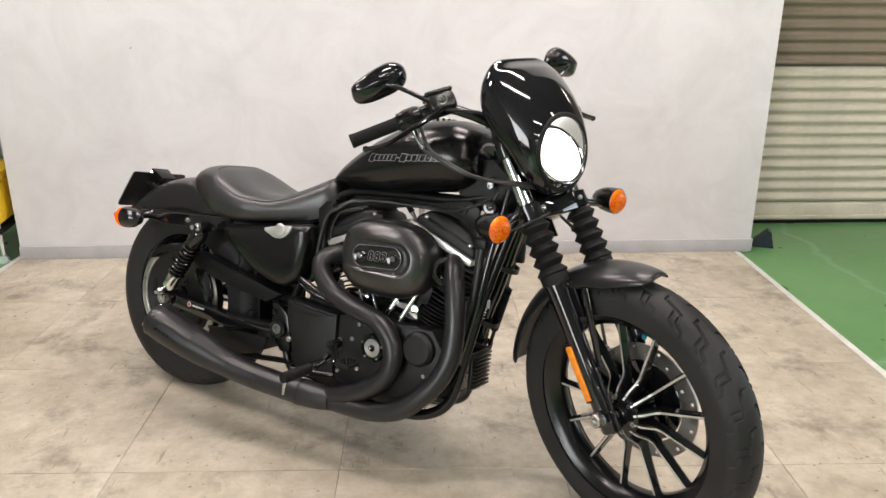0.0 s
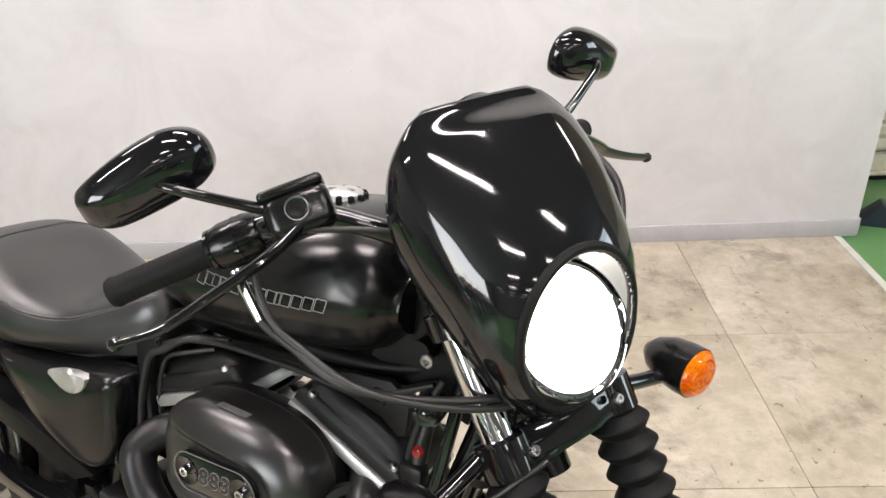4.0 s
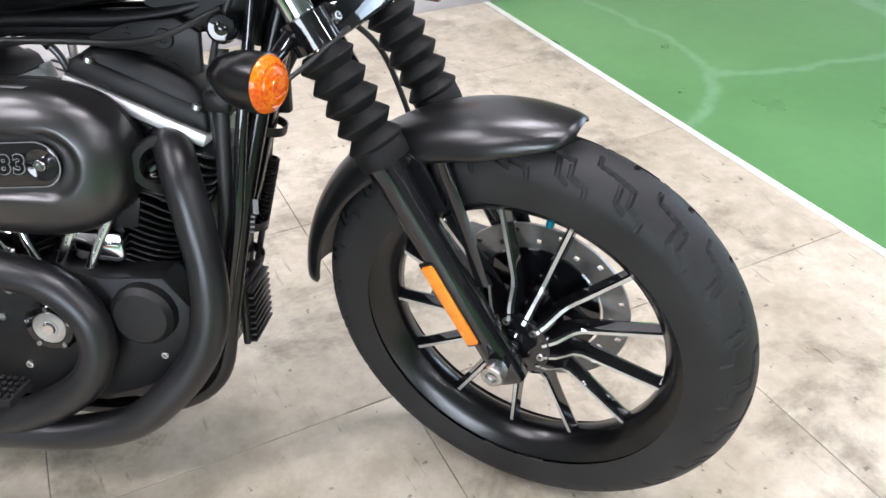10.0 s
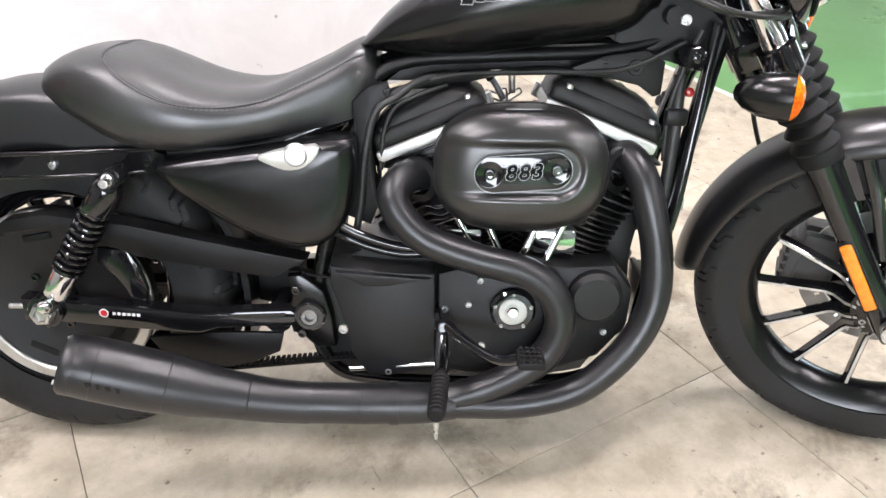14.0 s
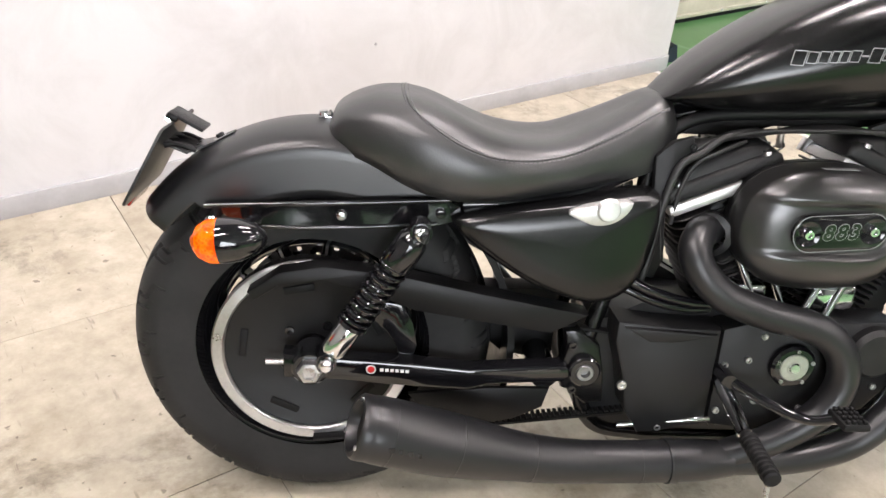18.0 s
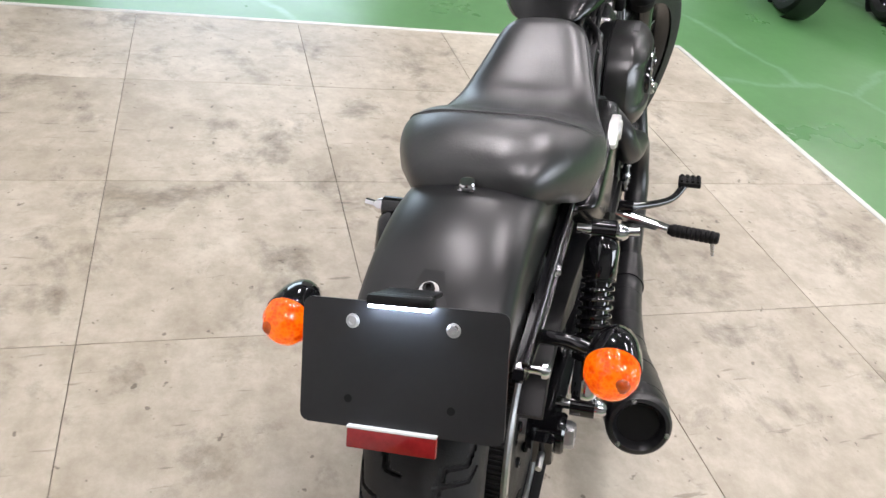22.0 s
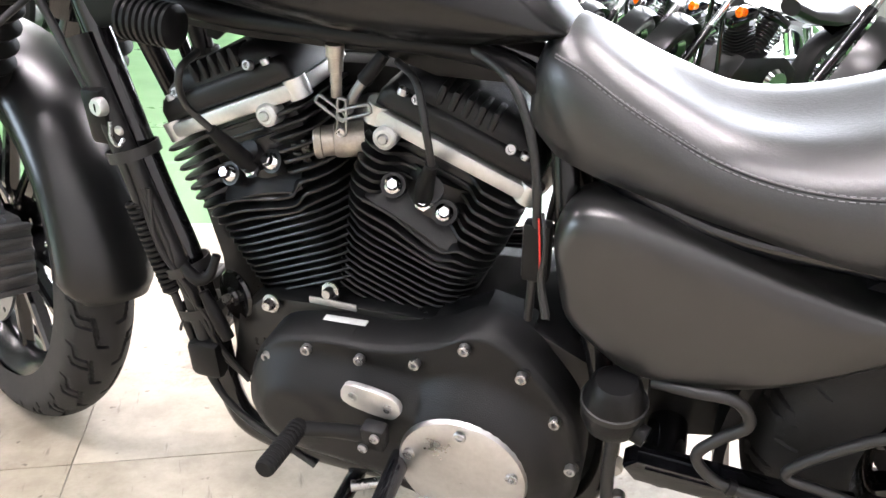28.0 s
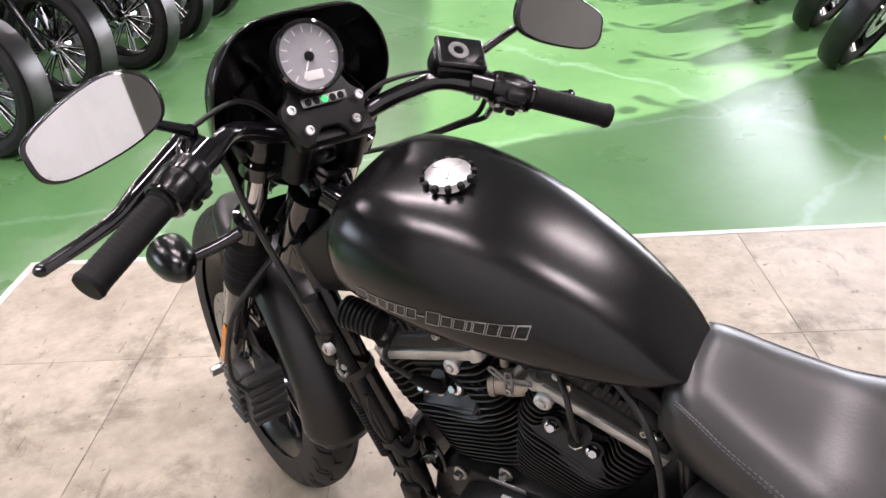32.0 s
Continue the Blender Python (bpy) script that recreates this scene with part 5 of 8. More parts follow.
def handlebar():
    hb = group_part("handlebar", bike, BARS)
    left = side_pts(BAR, 1)
    right = side_pts(BAR, -1)
    part("bar", tube(list(reversed(right))[:-1] + left, 0.0127, 18, 8), "gloss", hb, "gloss black handlebar")
    part("riser", merge(cyl((0.012, 0.045, 1.04), (0.016, 0.045, 1.115), 0.018, seg=20), cyl((0.012, -0.045, 1.04), (0.016, -0.045, 1.115), 0.018, seg=20), box((0.05, 0.12, 0.022), (0.014, 0, 1.125), 0.008)), "plastic", hb)
    for sd in (-1, 1):
        s = lambda *p: (p[0], sd * p[1], p[2])
        d = (Vector(BAR[7]) - Vector(BAR[6])).normalized()
        d = Vector((d.x, sd * d.y, d.z))
        e = Vector(s(*BAR[7])) + d * 0.018
        a = e - d * 0.125
        prof = [(0.0127, 0), (0.0185, 0.002), (0.0185, 0.008), (0.0165, 0.010)]
        for k in range(14):
            prof += [(0.0168, 0.012 + k * 0.0075), (0.0172, 0.014 + k * 0.0075), (0.0168, 0.0165 + k * 0.0075)]
        prof += [(0.0175, 0.121), (0.0185, 0.124), (0.017, 0.129), (0, 0.129)]
        part("grip", lathe(prof, a, d, 24), "rubber", hb, "ribbed rubber grip", sharp=25)
        # switch housing
        c = a - d * 0.028
        m = Matrix.Translation(c) @ basis(d)
        part("switch_housing", moved(merge(lathe([(0.013, -0.03), (0.022, -0.028), (0.025, -0.02), (0.026, 0.014), (0.023, 0.026), (0.013, 0.026)], (0, 0, 0), (0, 0, 1), 24), box((0.050, 0.040, 0.046), (-0.002, 0, -0.002), 0.010, seg=3)), m), "satin", hb, "satin black switch housing")
        part("housing_seam", moved(lathe([(0.0255, -0.0045), (0.0268, -0.004), (0.0268, -0.002), (0.0255, -0.0015)], (0, 0, 0), (0, 0, 1), 24, ring=True), m), "gloss", hb)
        for k, (bw, bz) in enumerate(((0.012, 0.010), (0.014, -0.008), (0.010, 0.012), (0.011, -0.010))):
            part("switch_button", moved(box((0.012, bw, 0.013), (-0.0255 if k < 2 else -0.022, -0.009 if k < 2 else 0.011, bz), 0.003, seg=2), m), "plastic", hb)
        part("switch_mark", moved(box((0.0006, 0.004, 0.002), (-0.0316, -0.009, -0.010), 0.0), m), "silver_print", hb)
        part("thumb_switch", moved(box((0.016, 0.018, 0.030), (-0.012, 0.024, 0.004), 0.005, seg=2), m), "plastic", hb)
        for zz in (-0.018, 0.016):
            part("housing_screw", moved(bolt_head(0.0035, 0.003, (-0.0268, 0.0165, zz), (-1, 0, 0)), m), "steel", hb)
        part("switch_ring", moved(lathe([(0.021, 0.026), (0.024, 0.027), (0.024, 0.031), (0.021, 0.032)], (0, 0, 0), (0, 0, 1), 20, ring=True), m), "gloss", hb)
        # lever and its perch
        tip = Vector(s(-0.050, 0.394, 1.118 - sd * 0.014))
        root_ = Vector(s(0.024, 0.195, 1.178))
        part("lever_perch", tube([c - d * 0.028, (c - d * 0.03) + Vector((0.025, 0, -0.004)), root_], [0.014, 0.013, 0.010], 12), "gloss", hb)
        blade = [(0.018, 0.235, 1.160), (-0.006, 0.295, 1.143), (-0.034, 0.348, 1.130)]
        if sd > 0:
            # the clutch lever runs closer to its grip
            blade = [(-0.024, 0.276, 1.152), (-0.038, 0.302, 1.14), (-0.048, 0.345, 1.124)]
            tip = Vector((-0.058, 0.395, 1.11))
        part("lever", tube([root_] + [Vector(s(*p)) for p in blade] + [tip], [0.012, 0.0115, 0.010, 0.009, 0.0085], 14, flat=0.6), "gloss", hb, "gloss black control lever")
        part("lever_ball", lathe([(0, 0.008), (0.006, 0.006), (0.0085, 0), (0.006, -0.006), (0, -0.008)], tip, (0, 0, 1), 16), "gloss", hb)
        part("perch_clamp", moved(lathe([(0.0127, -0.016), (0.019, -0.015), (0.019, 0.015), (0.0127, 0.016)], (0, 0, -0.045), (0, 0, 1), 20, ring=True), m), "gloss", hb)
        part("clamp_screw", moved(bolt_head(0.005, 0.005, (-0.019, 0, -0.045), (-1, 0, 0)), m), "steel", hb)
    # brake reservoir on the right bar
    rm = pose(0.010, -0.184, 1.200, 0, -4, -24)
    part("brake_reservoir", moved(merge(box((0.056, 0.074, 0.052), (0, 0, -0.008), 0.016, seg=4), box((0.055, 0.072, 0.012), (0, 0, 0.018), 0.0058, seg=3)), rm), "satin", hb, "black brake fluid reservoir")
    part("sight_glass", moved(lathe([(0, 0.003), (0.009, 0.003), (0.010, 0.0)], (0.0255, 0, -0.006), (1, 0, 0), 20), rm), "clear", hb)
    part("sight_ring", moved(lathe([(0.009, 0.001), (0.0125, 0.003), (0.0135, 0.0)], (0.0255, 0, -0.006), (1, 0, 0), 24), rm), "dark_steel", hb)
    part("reservoir_ring", moved(lathe([(0.007, 0.003), (0.0075, 0.0055), (0.0145, 0.0055), (0.015, 0.003)], (0, 0.005, 0.02), (0, 0, 1), 28, ring=True), rm), "silver_print", hb, "silver ring on the reservoir cap")


def mirrors():
    shape = [(-0.067, -0.004), (-0.062, 0.013), (-0.034, 0.025), (0.004, 0.034), (0.036, 0.035), (0.060, 0.022), (0.067, 0.0), (0.059, -0.022), (0.03, -0.032), (-0.01, -0.035), (-0.046, -0.033), (-0.064, -0.023)]
    for sd in (-1, 1):
        mr = group_part("mirror", bike, BARS @ pose(-0.022, sd * 0.312, 1.280, 0, 42, 7 if sd > 0 else -12) @ Matrix.Rotation(radians(-9 * sd), 4, "X") @ Matrix.Scale(1.09, 4))
        q = cr([Vector((0, y, z)) for y, z in shape[-2:] + shape + shape[:2]], 5)[10 : 10 + 60]
        out = [(p.y * sd * -1, p.z) for p in q]
        rings = []
        for dx, k in ((-0.006, 0.96), (-0.004, 1.0), (0.004, 0.99), (0.014, 0.88), (0.022, 0.66), (0.026, 0.36), (0.027, 0.05)):
            rings.append([Vector((dx, y * k, z * k)) for y, z in out])
        part("mirror_shell", loft(rings), "gloss", mr, "gloss black mirror shell", sharp=60)
        bm = bmesh.new()
        bm.faces.new([bm.verts.new((-0.0068, y * 0.93, z * 0.93)) for y, z in out])
        part("mirror_glass", bm, "mirror", mr)
        stem = group_part("mirror_stem", bike, BARS)
        part("stem", tube([(-0.004, sd * 0.312, 1.268), (0.012, sd * 0.292, 1.250), (0.012, sd * 0.245, 1.222), (0.008, sd * 0.205, 1.200)], [0.006, 0.0055, 0.006, 0.007], 12), "gloss", stem)
        part("stem_nut", cyl((0.008, sd * 0.203, 1.186), (0.008, sd * 0.205, 1.200), 0.010, seg=6), "gloss", stem)


def gauges():
    g = group_part("speedometer", bike, STEER @ Matrix.Translation((0.066, 0.0215, 1.213)) @ basis((-0.62, 0, 0.78)))
    part("gauge_body", lathe([(0, -0.045), (0.034, -0.042), (0.045, -0.02), (0.047, 0.0), (0.047, 0.006), (0.043, 0.009), (0.041, 0.004)], (0, 0, 0), (0, 0, 1), 48), "plastic", g)
    part("bezel", lathe([(0.0405, 0.004), (0.043, 0.0105), (0.0465, 0.009), (0.0475, 0.002)], (0, 0, 0), (0, 0, 1), 48), "gloss", g)
    part("dial", lathe([(0, 0.0005), (0.041, 0.0005)], (0, 0, 0), (0, 0, 1), 40), "dial", g, "pale speedometer dial")
    for k in range(13):
        a = radians(225 - 270 * k / 12)
        part("dial_mark", box((0.008, 0.0016, 0.0006), (0.034, 0, 0.0012)), "white_mark", g, m=Matrix.Rotation(a - math.pi / 2, 4, "Z"))
    part("needle", box((0.040, 0.002, 0.001), (0.010, 0, 0.003)), "white_mark", g, m=Matrix.Rotation(radians(150), 4, "Z"))
    part("needle_hub", lathe([(0, 0.005), (0.006, 0.004), (0.007, 0.001)], (0, 0, 0), (0, 0, 1), 20), "plastic", g)
    part("odometer_window", box((0.012, 0.026, 0.0008), (-0.024, 0, 0.0014), 0.0003), "card", g)
    part("glass", lathe([(0, 0.0085), (0.025, 0.008), (0.042, 0.006)], (0, 0, 0), (0, 0, 1), 40), "clear", g).visible_shadow = False
    # bracket plate with warning lamps below the dial
    br = group_part("gauge_bracket", bike, STEER @ Matrix.Translation((0.012, 0.0125, 1.152)) @ Matrix.Rotation(radians(-27), 4, "Y"))
    plate = [(-0.030, -0.028), (-0.031, -0.038), (-0.024, -0.046), (0.010, -0.062), (0.024, -0.060), (0.036, -0.047), (0.060, -0.036), (0.060, 0.036), (0.036, 0.047), (0.024, 0.060), (0.010, 0.062), (-0.024, 0.046), (-0.031, 0.038), (-0.030, 0.028), (-0.020, 0.022), (-0.012, 0.012), (-0.012, -0.012), (-0.020, -0.022)]
    b = prism(plate, -0.010, 0.004, 0.003)
    part("bracket_plate", moved(b, Matrix.Rotation(radians(90), 4, "X")), "crackle", br)
    part("lamp_panel", box((0.012, 0.066, 0.003), (0.022, 0, 0.0115), 0.0012), "dark_steel", br)
    for k in range(5):
        part("warning_lamp", lathe([(0, 0.001), (0.0045, 0.0008), (0.005, 0)], (0.022, -0.024 + 0.012 * k, 0.0132), (0, 0, 1), 14), "green_led" if k == 2 else "rubber", br, "lit green warning lamp" if k == 2 else "")
    for x, y in ((0.017, 0.050), (0.017, -0.050), (-0.013, 0.035), (-0.013, -0.035)):
        part("bracket_screw", bolt_head(0.0065, 0.005, (x, y, 0.010), (0, 0, 1)), "steel", br)


def cables():
    cb = group_part("control_cables", bike)
    S = lambda f, y, u: (BARS if u > 1.0 else LOOM) @ Vector((f, y, u))
    S2 = lambda f, y, u: LOOM @ Vector((f, y, u))
    runs = [
        ([S2(-0.005, -0.262, 1.155), S2(0.0, -0.258, 1.10), S2(0.02, -0.243, 1.065), S2(0.05, -0.217, 1.012), S2(0.072, -0.162, 0.971), S2(0.094, -0.088, 0.938), S2(0.088, -0.02, 0.92), S2(0.03, 0.05, 0.90)], 0.0045),
        ([S2(0.012, -0.250, 1.155), S2(0.012, -0.250, 1.095), S2(0.03, -0.234, 1.055), S2(0.058, -0.205, 1.003), S2(0.080, -0.155, 0.962), S2(0.098, -0.088, 0.928), S2(0.080, -0.02, 0.91), S2(0.02, 0.05, 0.88)], 0.0042),
        ([S(0.03, 0.20, 1.17), S(0.10, 0.17, 1.09), S(0.09, 0.12, 1.0), S(0.02, 0.09, 0.92), Vector((1.10, 0.09, 0.62)), Vector((1.06, 0.09, 0.40)), Vector((1.0, 0.10, 0.22)), Vector((0.86, 0.11, 0.14))], 0.0055),
        ([S(0.02, 0.21, 1.18), S(0.07, 0.10, 1.15), S(0.03, 0.02, 1.06), Vector((1.06, 0.03, 0.86))], 0.0035),
        ([S(0.02, -0.21, 1.18), S(0.06, -0.10, 1.13), S(0.03, -0.03, 1.06), Vector((1.06, -0.02, 0.86))], 0.0035),
        ([S(0.0, 0.05, 0.87), S(-0.05, 0.14, 0.78), S(-0.085, 0.15, 0.63), S(-0.07, 0.10, 0.47)], 0.0045),
        ([S(0.075, -0.19, 0.835), S(0.09, -0.13, 0.84), S(0.10, -0.05, 0.85)], 0.003),
    ]
    part("cable_ferrule", tube([S2(-0.006, -0.262, 1.160), S2(0.0, -0.258, 1.10)], [0.0065, 0.0055], 14, 1), "chrome", cb, "chrome cable end")
    for pts, r in runs:
        part("cable", tube(pts, r, 10, 10), "cable", cb)


def caliper():
    c = group_part("front_caliper", bike, STEER @ Matrix.Translation((0.068, 0, 0.345)) @ Matrix.Rotation(radians(-145), 4, "Y") @ pose(0.125, 0.064, 0, 0, 0, 0) @ Matrix.Scale(1.18, 4))
    part("caliper_body", merge(box((0.062, 0.030, 0.105), (0, 0.024, 0), 0.010), box((0.062, 0.022, 0.105), (0, -0.014, 0), 0.008), box((0.02, 0.07, 0.09), (0.035, 0.005, 0), 0.008)), "grey_cast", c, "black brake caliper")
    for k in range(6):
        part("caliper_rib", box((0.058, 0.016, 0.007), (0, 0.042, -0.042 + 0.0168 * k), 0.002), "grey_cast", c)
        part("caliper_rib", box((0.010, 0.064, 0.008), (0.0455, 0.005, -0.042 + 0.0168 * k), 0.0022), "grey_cast", c)
    for z in (-0.04, 0.04):
        part("caliper_bolt", bolt_head(0.008, 0.008, (-0.02, 0.039, z), (0, 1, 0)), "steel", c)


fork()
front_fender()
fairing()
handlebar()
mirrors()
gauges()
cables()
caliper()


# ---- engine, exhaust, frame ----
CRANK = Vector((0.803, 0, 0.32))


def cyl_frame(sign):
    """A frame at the crank with z along a cylinder: sign -1 leans back, +1 forward."""
    return Matrix.Translation(CRANK) @ Matrix.Rotation(radians(22.5) * sign, 4, "Y") @ Matrix.Translation((0.0, -0.022, -0.0185) if sign < 0 else (0.018, -0.022, 0.0075))


def head_fin(w, d, t, r, bay, dip, mid=0.008):
    """A cast head fin: rounded plate whose long sides step in by bay and sag by dip round the plug."""
    o = []
    for k in range(5):
        o.append((w / 2 - r + r * math.cos(radians(22.5 * k)), d / 2 - r + r * math.sin(radians(22.5 * k))))
    n = 30
    for k in range(1, n):
        o.append((w / 2 - r - (w - 2 * r) * k / n, d / 2))
    for k in range(5):
        a = radians(90 + 22.5 * k)
        o.append((-w / 2 + r + r * math.cos(a), d / 2 - r + r * math.sin(a)))
    o = o + [(x, -y) for x, y in reversed(o)]
    bump = lambda x: math.exp(-(((x - mid) / 0.052) ** 8))

    def sag(x):
        """Slow fall towards the rear, then a quick step back up."""
        q = (0.045 - x) / 0.083 if x > -0.038 else (x + 0.060) / 0.022
        q = max(0.0, min(1.0, q))
        return q * q * (3 - 2 * q)

    rings = []
    for s, z in ((0.62, t / 2), (0.985, t / 2), (1.0, t * 0.2), (1.0, -t * 0.2), (0.985, -t / 2), (0.62, -t / 2)):
        ring = []
        for x, y in o:
            q = bump(x) if abs(y) > d / 2 - 1e-4 else 0.0
            f = 0.0 if s < 0.7 else 1.0
            ring.append(Vector((x * s, y * s * (1 - bay * q), z - dip * (sag(x) if q > 0.0 else 0.0) * f)))
        rings.append(ring)
    return loft(rings)


def fin(w, d, t, r=0.02, notch=False):
    o = []
    for cx, cy, a0 in ((w / 2 - r, d / 2 - r, 0), (-w / 2 + r, d / 2 - r, 90), (-w / 2 + r, -d / 2 + r, 180), (w / 2 - r, -d / 2 + r, 270)):
        for k in range(5):
            a = radians(a0 + 22.5 * k)
            o.append((cx + r * math.cos(a), cy + r * math.sin(a)))
    bm = bmesh.new()
    top = [bm.verts.new((x * 0.985, y * 0.985, t / 2)) for x, y in o]
    mid = [bm.verts.new((x, y, 0)) for x, y in o]
    low = [bm.verts.new((x * 0.985, y * 0.985, -t / 2)) for x, y in o]
    n = len(o)
    for i in range(n):
        j = (i + 1) % n
        bm.faces.new((mid[i], mid[j], top[j], top[i]))
        bm.faces.new((low[i], low[j], mid[j], mid[i]))
    bm.faces.new(top)
    bm.faces.new(list(reversed(low)))
    return bm


def cylinder(sign, name):
    c = group_part(name, bike, cyl_frame(sign))
    part("barrel", cyl((0, 0, 0.06), (0, 0, 0.30), 0.058, seg=32), "engine", c)
    # the front cylinder's fins reach further forward
    spread = (lambda z: pose(0.012, 0, z) @ Matrix.Diagonal((1.12, 1, 1, 1))) if sign > 0 else (lambda z: pose(0, 0, z))
    f0 = part("fin", fin(0.200, 0.152, 0.0036, 0.058), "engine", c, m=spread(0.1975))
    for k in range(9):
        s = 0.93 + 0.07 * math.sin(math.pi / 2 * k / 9)
        again(f0, spread(0.1003 + 0.0108 * k) @ Matrix.Diagonal((s, s, 1, 1)))
    for k in range(3):
        part("barrel_fin", head_fin(0.202, 0.150, 0.0040, 0.050 - 0.008 * k, 0.0, (0.006, 0.011, 0.014)[k]), "engine", c, m=spread((0.2095, 0.2225, 0.2380)[k]))
    for k in range(6):
        part("head_fin", head_fin(0.204, 0.146, 0.0044, 0.026, (0.30, 0.32, 0.32, 0.32, 0.32, 0.28)[k], 0.0), "engine", c, m=spread(0.2520 + 0.0140 * k))
    # sloping shelf under the plug and the head bolts
    for sd in (-1, 1):
        shelf = [[Vector((x, sd * y, z - w)) for y, z in ((0.040, 0.234), (0.0725, 0.2375), (0.0725, 0.2400), (0.058, 0.2535), (0.048, 0.264), (0.040, 0.264))] for x, w in ((0.072, 0.004), (0.055, 0.0), (0.02, 0.001), (-0.01, 0.005), (-0.034, 0.011), (-0.050, 0.008))]
        part("plug_shelf", loft(shelf), "engine", c)
    part("head_core", box((0.150, 0.092, 0.085), (0, 0, 0.298), 0.012), "engine", c)
    for sd in (-1, 1):
        part("plug_boss", cyl((0.005, sd * 0.048, 0.275), (0.005, sd * 0.066, 0.290), 0.0165, seg=20), "engine", c)
        for x in (-0.022, 0.0455):
            part("bolt_boss", cyl((x, sd * 0.046, 0.260), (x, sd * 0.066, 0.2715), 0.0150, seg=18), "engine", c)
            hb = part("head_bolt", lathe([(0, 0.013), (0.0062, 0.013), (0.0072, 0.0115), (0.0074, 0.004)], (x, sd * 0.066, 0.2715), (0, sd * 0.8, 0.6), 6), "chrome", c, "chrome head bolt", sharp=25)
            part("bolt_flange", lathe([(0.0072, 0.0055), (0.0100, 0.0035), (0.0115, 0.001), (0.0115, -0.001)], (x, sd * 0.066, 0.2715), (0, sd * 0.8, 0.6), 20), "chrome", hb)
    part("rocker_base", box((0.204, 0.136, 0.020), (0, 0, 0.3415), 0.005), "alu_pale", c, "pale alloy rocker base")
    for x in (-0.096, 0.096):
        part("base_lug", cyl((x, 0.055, 0.330), (x, 0.055, 0.354), 0.014, seg=18), "alu_pale", c)
    rk = [(-0.093, 0.0), (0.093, 0.0), (0.092, 0.022), (0.08, 0.040), (0.052, 0.054), (0.0, 0.058), (-0.052, 0.054), (-0.08, 0.040), (-0.092, 0.022)]
    skirt = [(-0.094, 0.0), (0.094, 0.0), (0.093, 0.018), (0.084, 0.030), (-0.084, 0.030), (-0.093, 0.018)]
    b = merge(*[prism(o, 0.0, sd * w, r, seg=3) for sd in (-1, 1) for o, w, r in ((skirt, 0.066, 0.010), (rk, 0.058, 0.020))])
    part("rocker_cover", moved(b, Matrix.Translation((0, 0, 0.352)) @ Matrix.Diagonal((1.07, 1, 1, 1))), "crackle", c, "textured black rocker cover", sharp=50)
    # short cast fins along the upper outer edges
    for k in range(5):
        part("rocker_rib", box((0.0080, 0.036, 0.024), (-0.032 + 0.0158 * k - 0.004 * sign, 0.044, 0.398), 0.0028), "crackle", c)
    for x in (-0.075, 0.075):
        for y in (-0.05, 0.05):
            part("cover_screw", bolt_head(0.0065, 0.007, (x, y * 1.2, 0.378), (0, 0, 1)), "steel", c)
    x0 = 0.073 if sign < 0 else -0.052
    lug = part("head_lug", lathe([(0, 0.004), (0.010, 0.004), (0.0135, 0.001), (0.0135, -0.02)], (x0, 0.074, 0.3265), (0, 1, 0.15), 24), "alu_pale", c, "pale alloy head lug")
    part("lug_screw", bolt_head(0.0065, 0.004, (x0, 0.0785, 0.327), (0, 1, 0.15), False), "steel", lug)
    for x in (-0.0575, 0.0554):
        part("side_screw", merge(bolt_head(0.006, 0.008, (x, 0.066, 0.384), (0, 0.9, 0.3))), "steel", c)
    # spark plug and its lead on the left
    inv0 = cyl_frame(sign).inverted()
    part("spark_plug", lathe([(0.009, 0), (0.011, 0.003), (0.011, 0.010), (0.006, 0.013), (0.006, 0.02), (0, 0.02)], inv0 @ Vector((0.712, 0.042, 0.552) if sign < 0 else (0.932, 0.042, 0.562)), (0, 0.75, 0.66), 6), "chrome", c)
    inv = cyl_frame(sign).inverted()
    lead = [(0.711, 0.046, 0.560), (0.700, 0.066, 0.592), (0.686, 0.084, 0.624), (0.688, 0.092, 0.660), (0.704, 0.075, 0.708), (0.742, 0.03, 0.713)] if sign < 0 else [(0.934, 0.046, 0.570), (0.944, 0.066, 0.600), (0.954, 0.084, 0.630), (0.975, 0.095, 0.664), (0.966, 0.105, 0.704), (0.972, 0.06, 0.712)]
    lead = [inv @ Vector(q) for q in lead]
    part("plug_boot", tube(lead[:3], [0.0115, 0.0105, 0.007], 14), "rubber", c, "rubber spark plug boot")
    part("plug_lead", tube(lead[2:], 0.0042, 10, 8), "cable", c)
    # pushrod tubes on the right
    for k, x in enumerate((-0.022, 0.022)):
        part("pushrod_tube", cyl((x * 0.9 - sign * 0.012, -0.105, 0.085), (x - sign * 0.006, -0.075, 0.275), 0.0075, seg=14), "chrome", c)
        part("tube_cup", cyl((x * 0.9 - sign * 0.012, -0.106, 0.075), (x * 0.9 - sign * 0.012, -0.103, 0.095), 0.012, seg=14), "chrome", c)
    return c


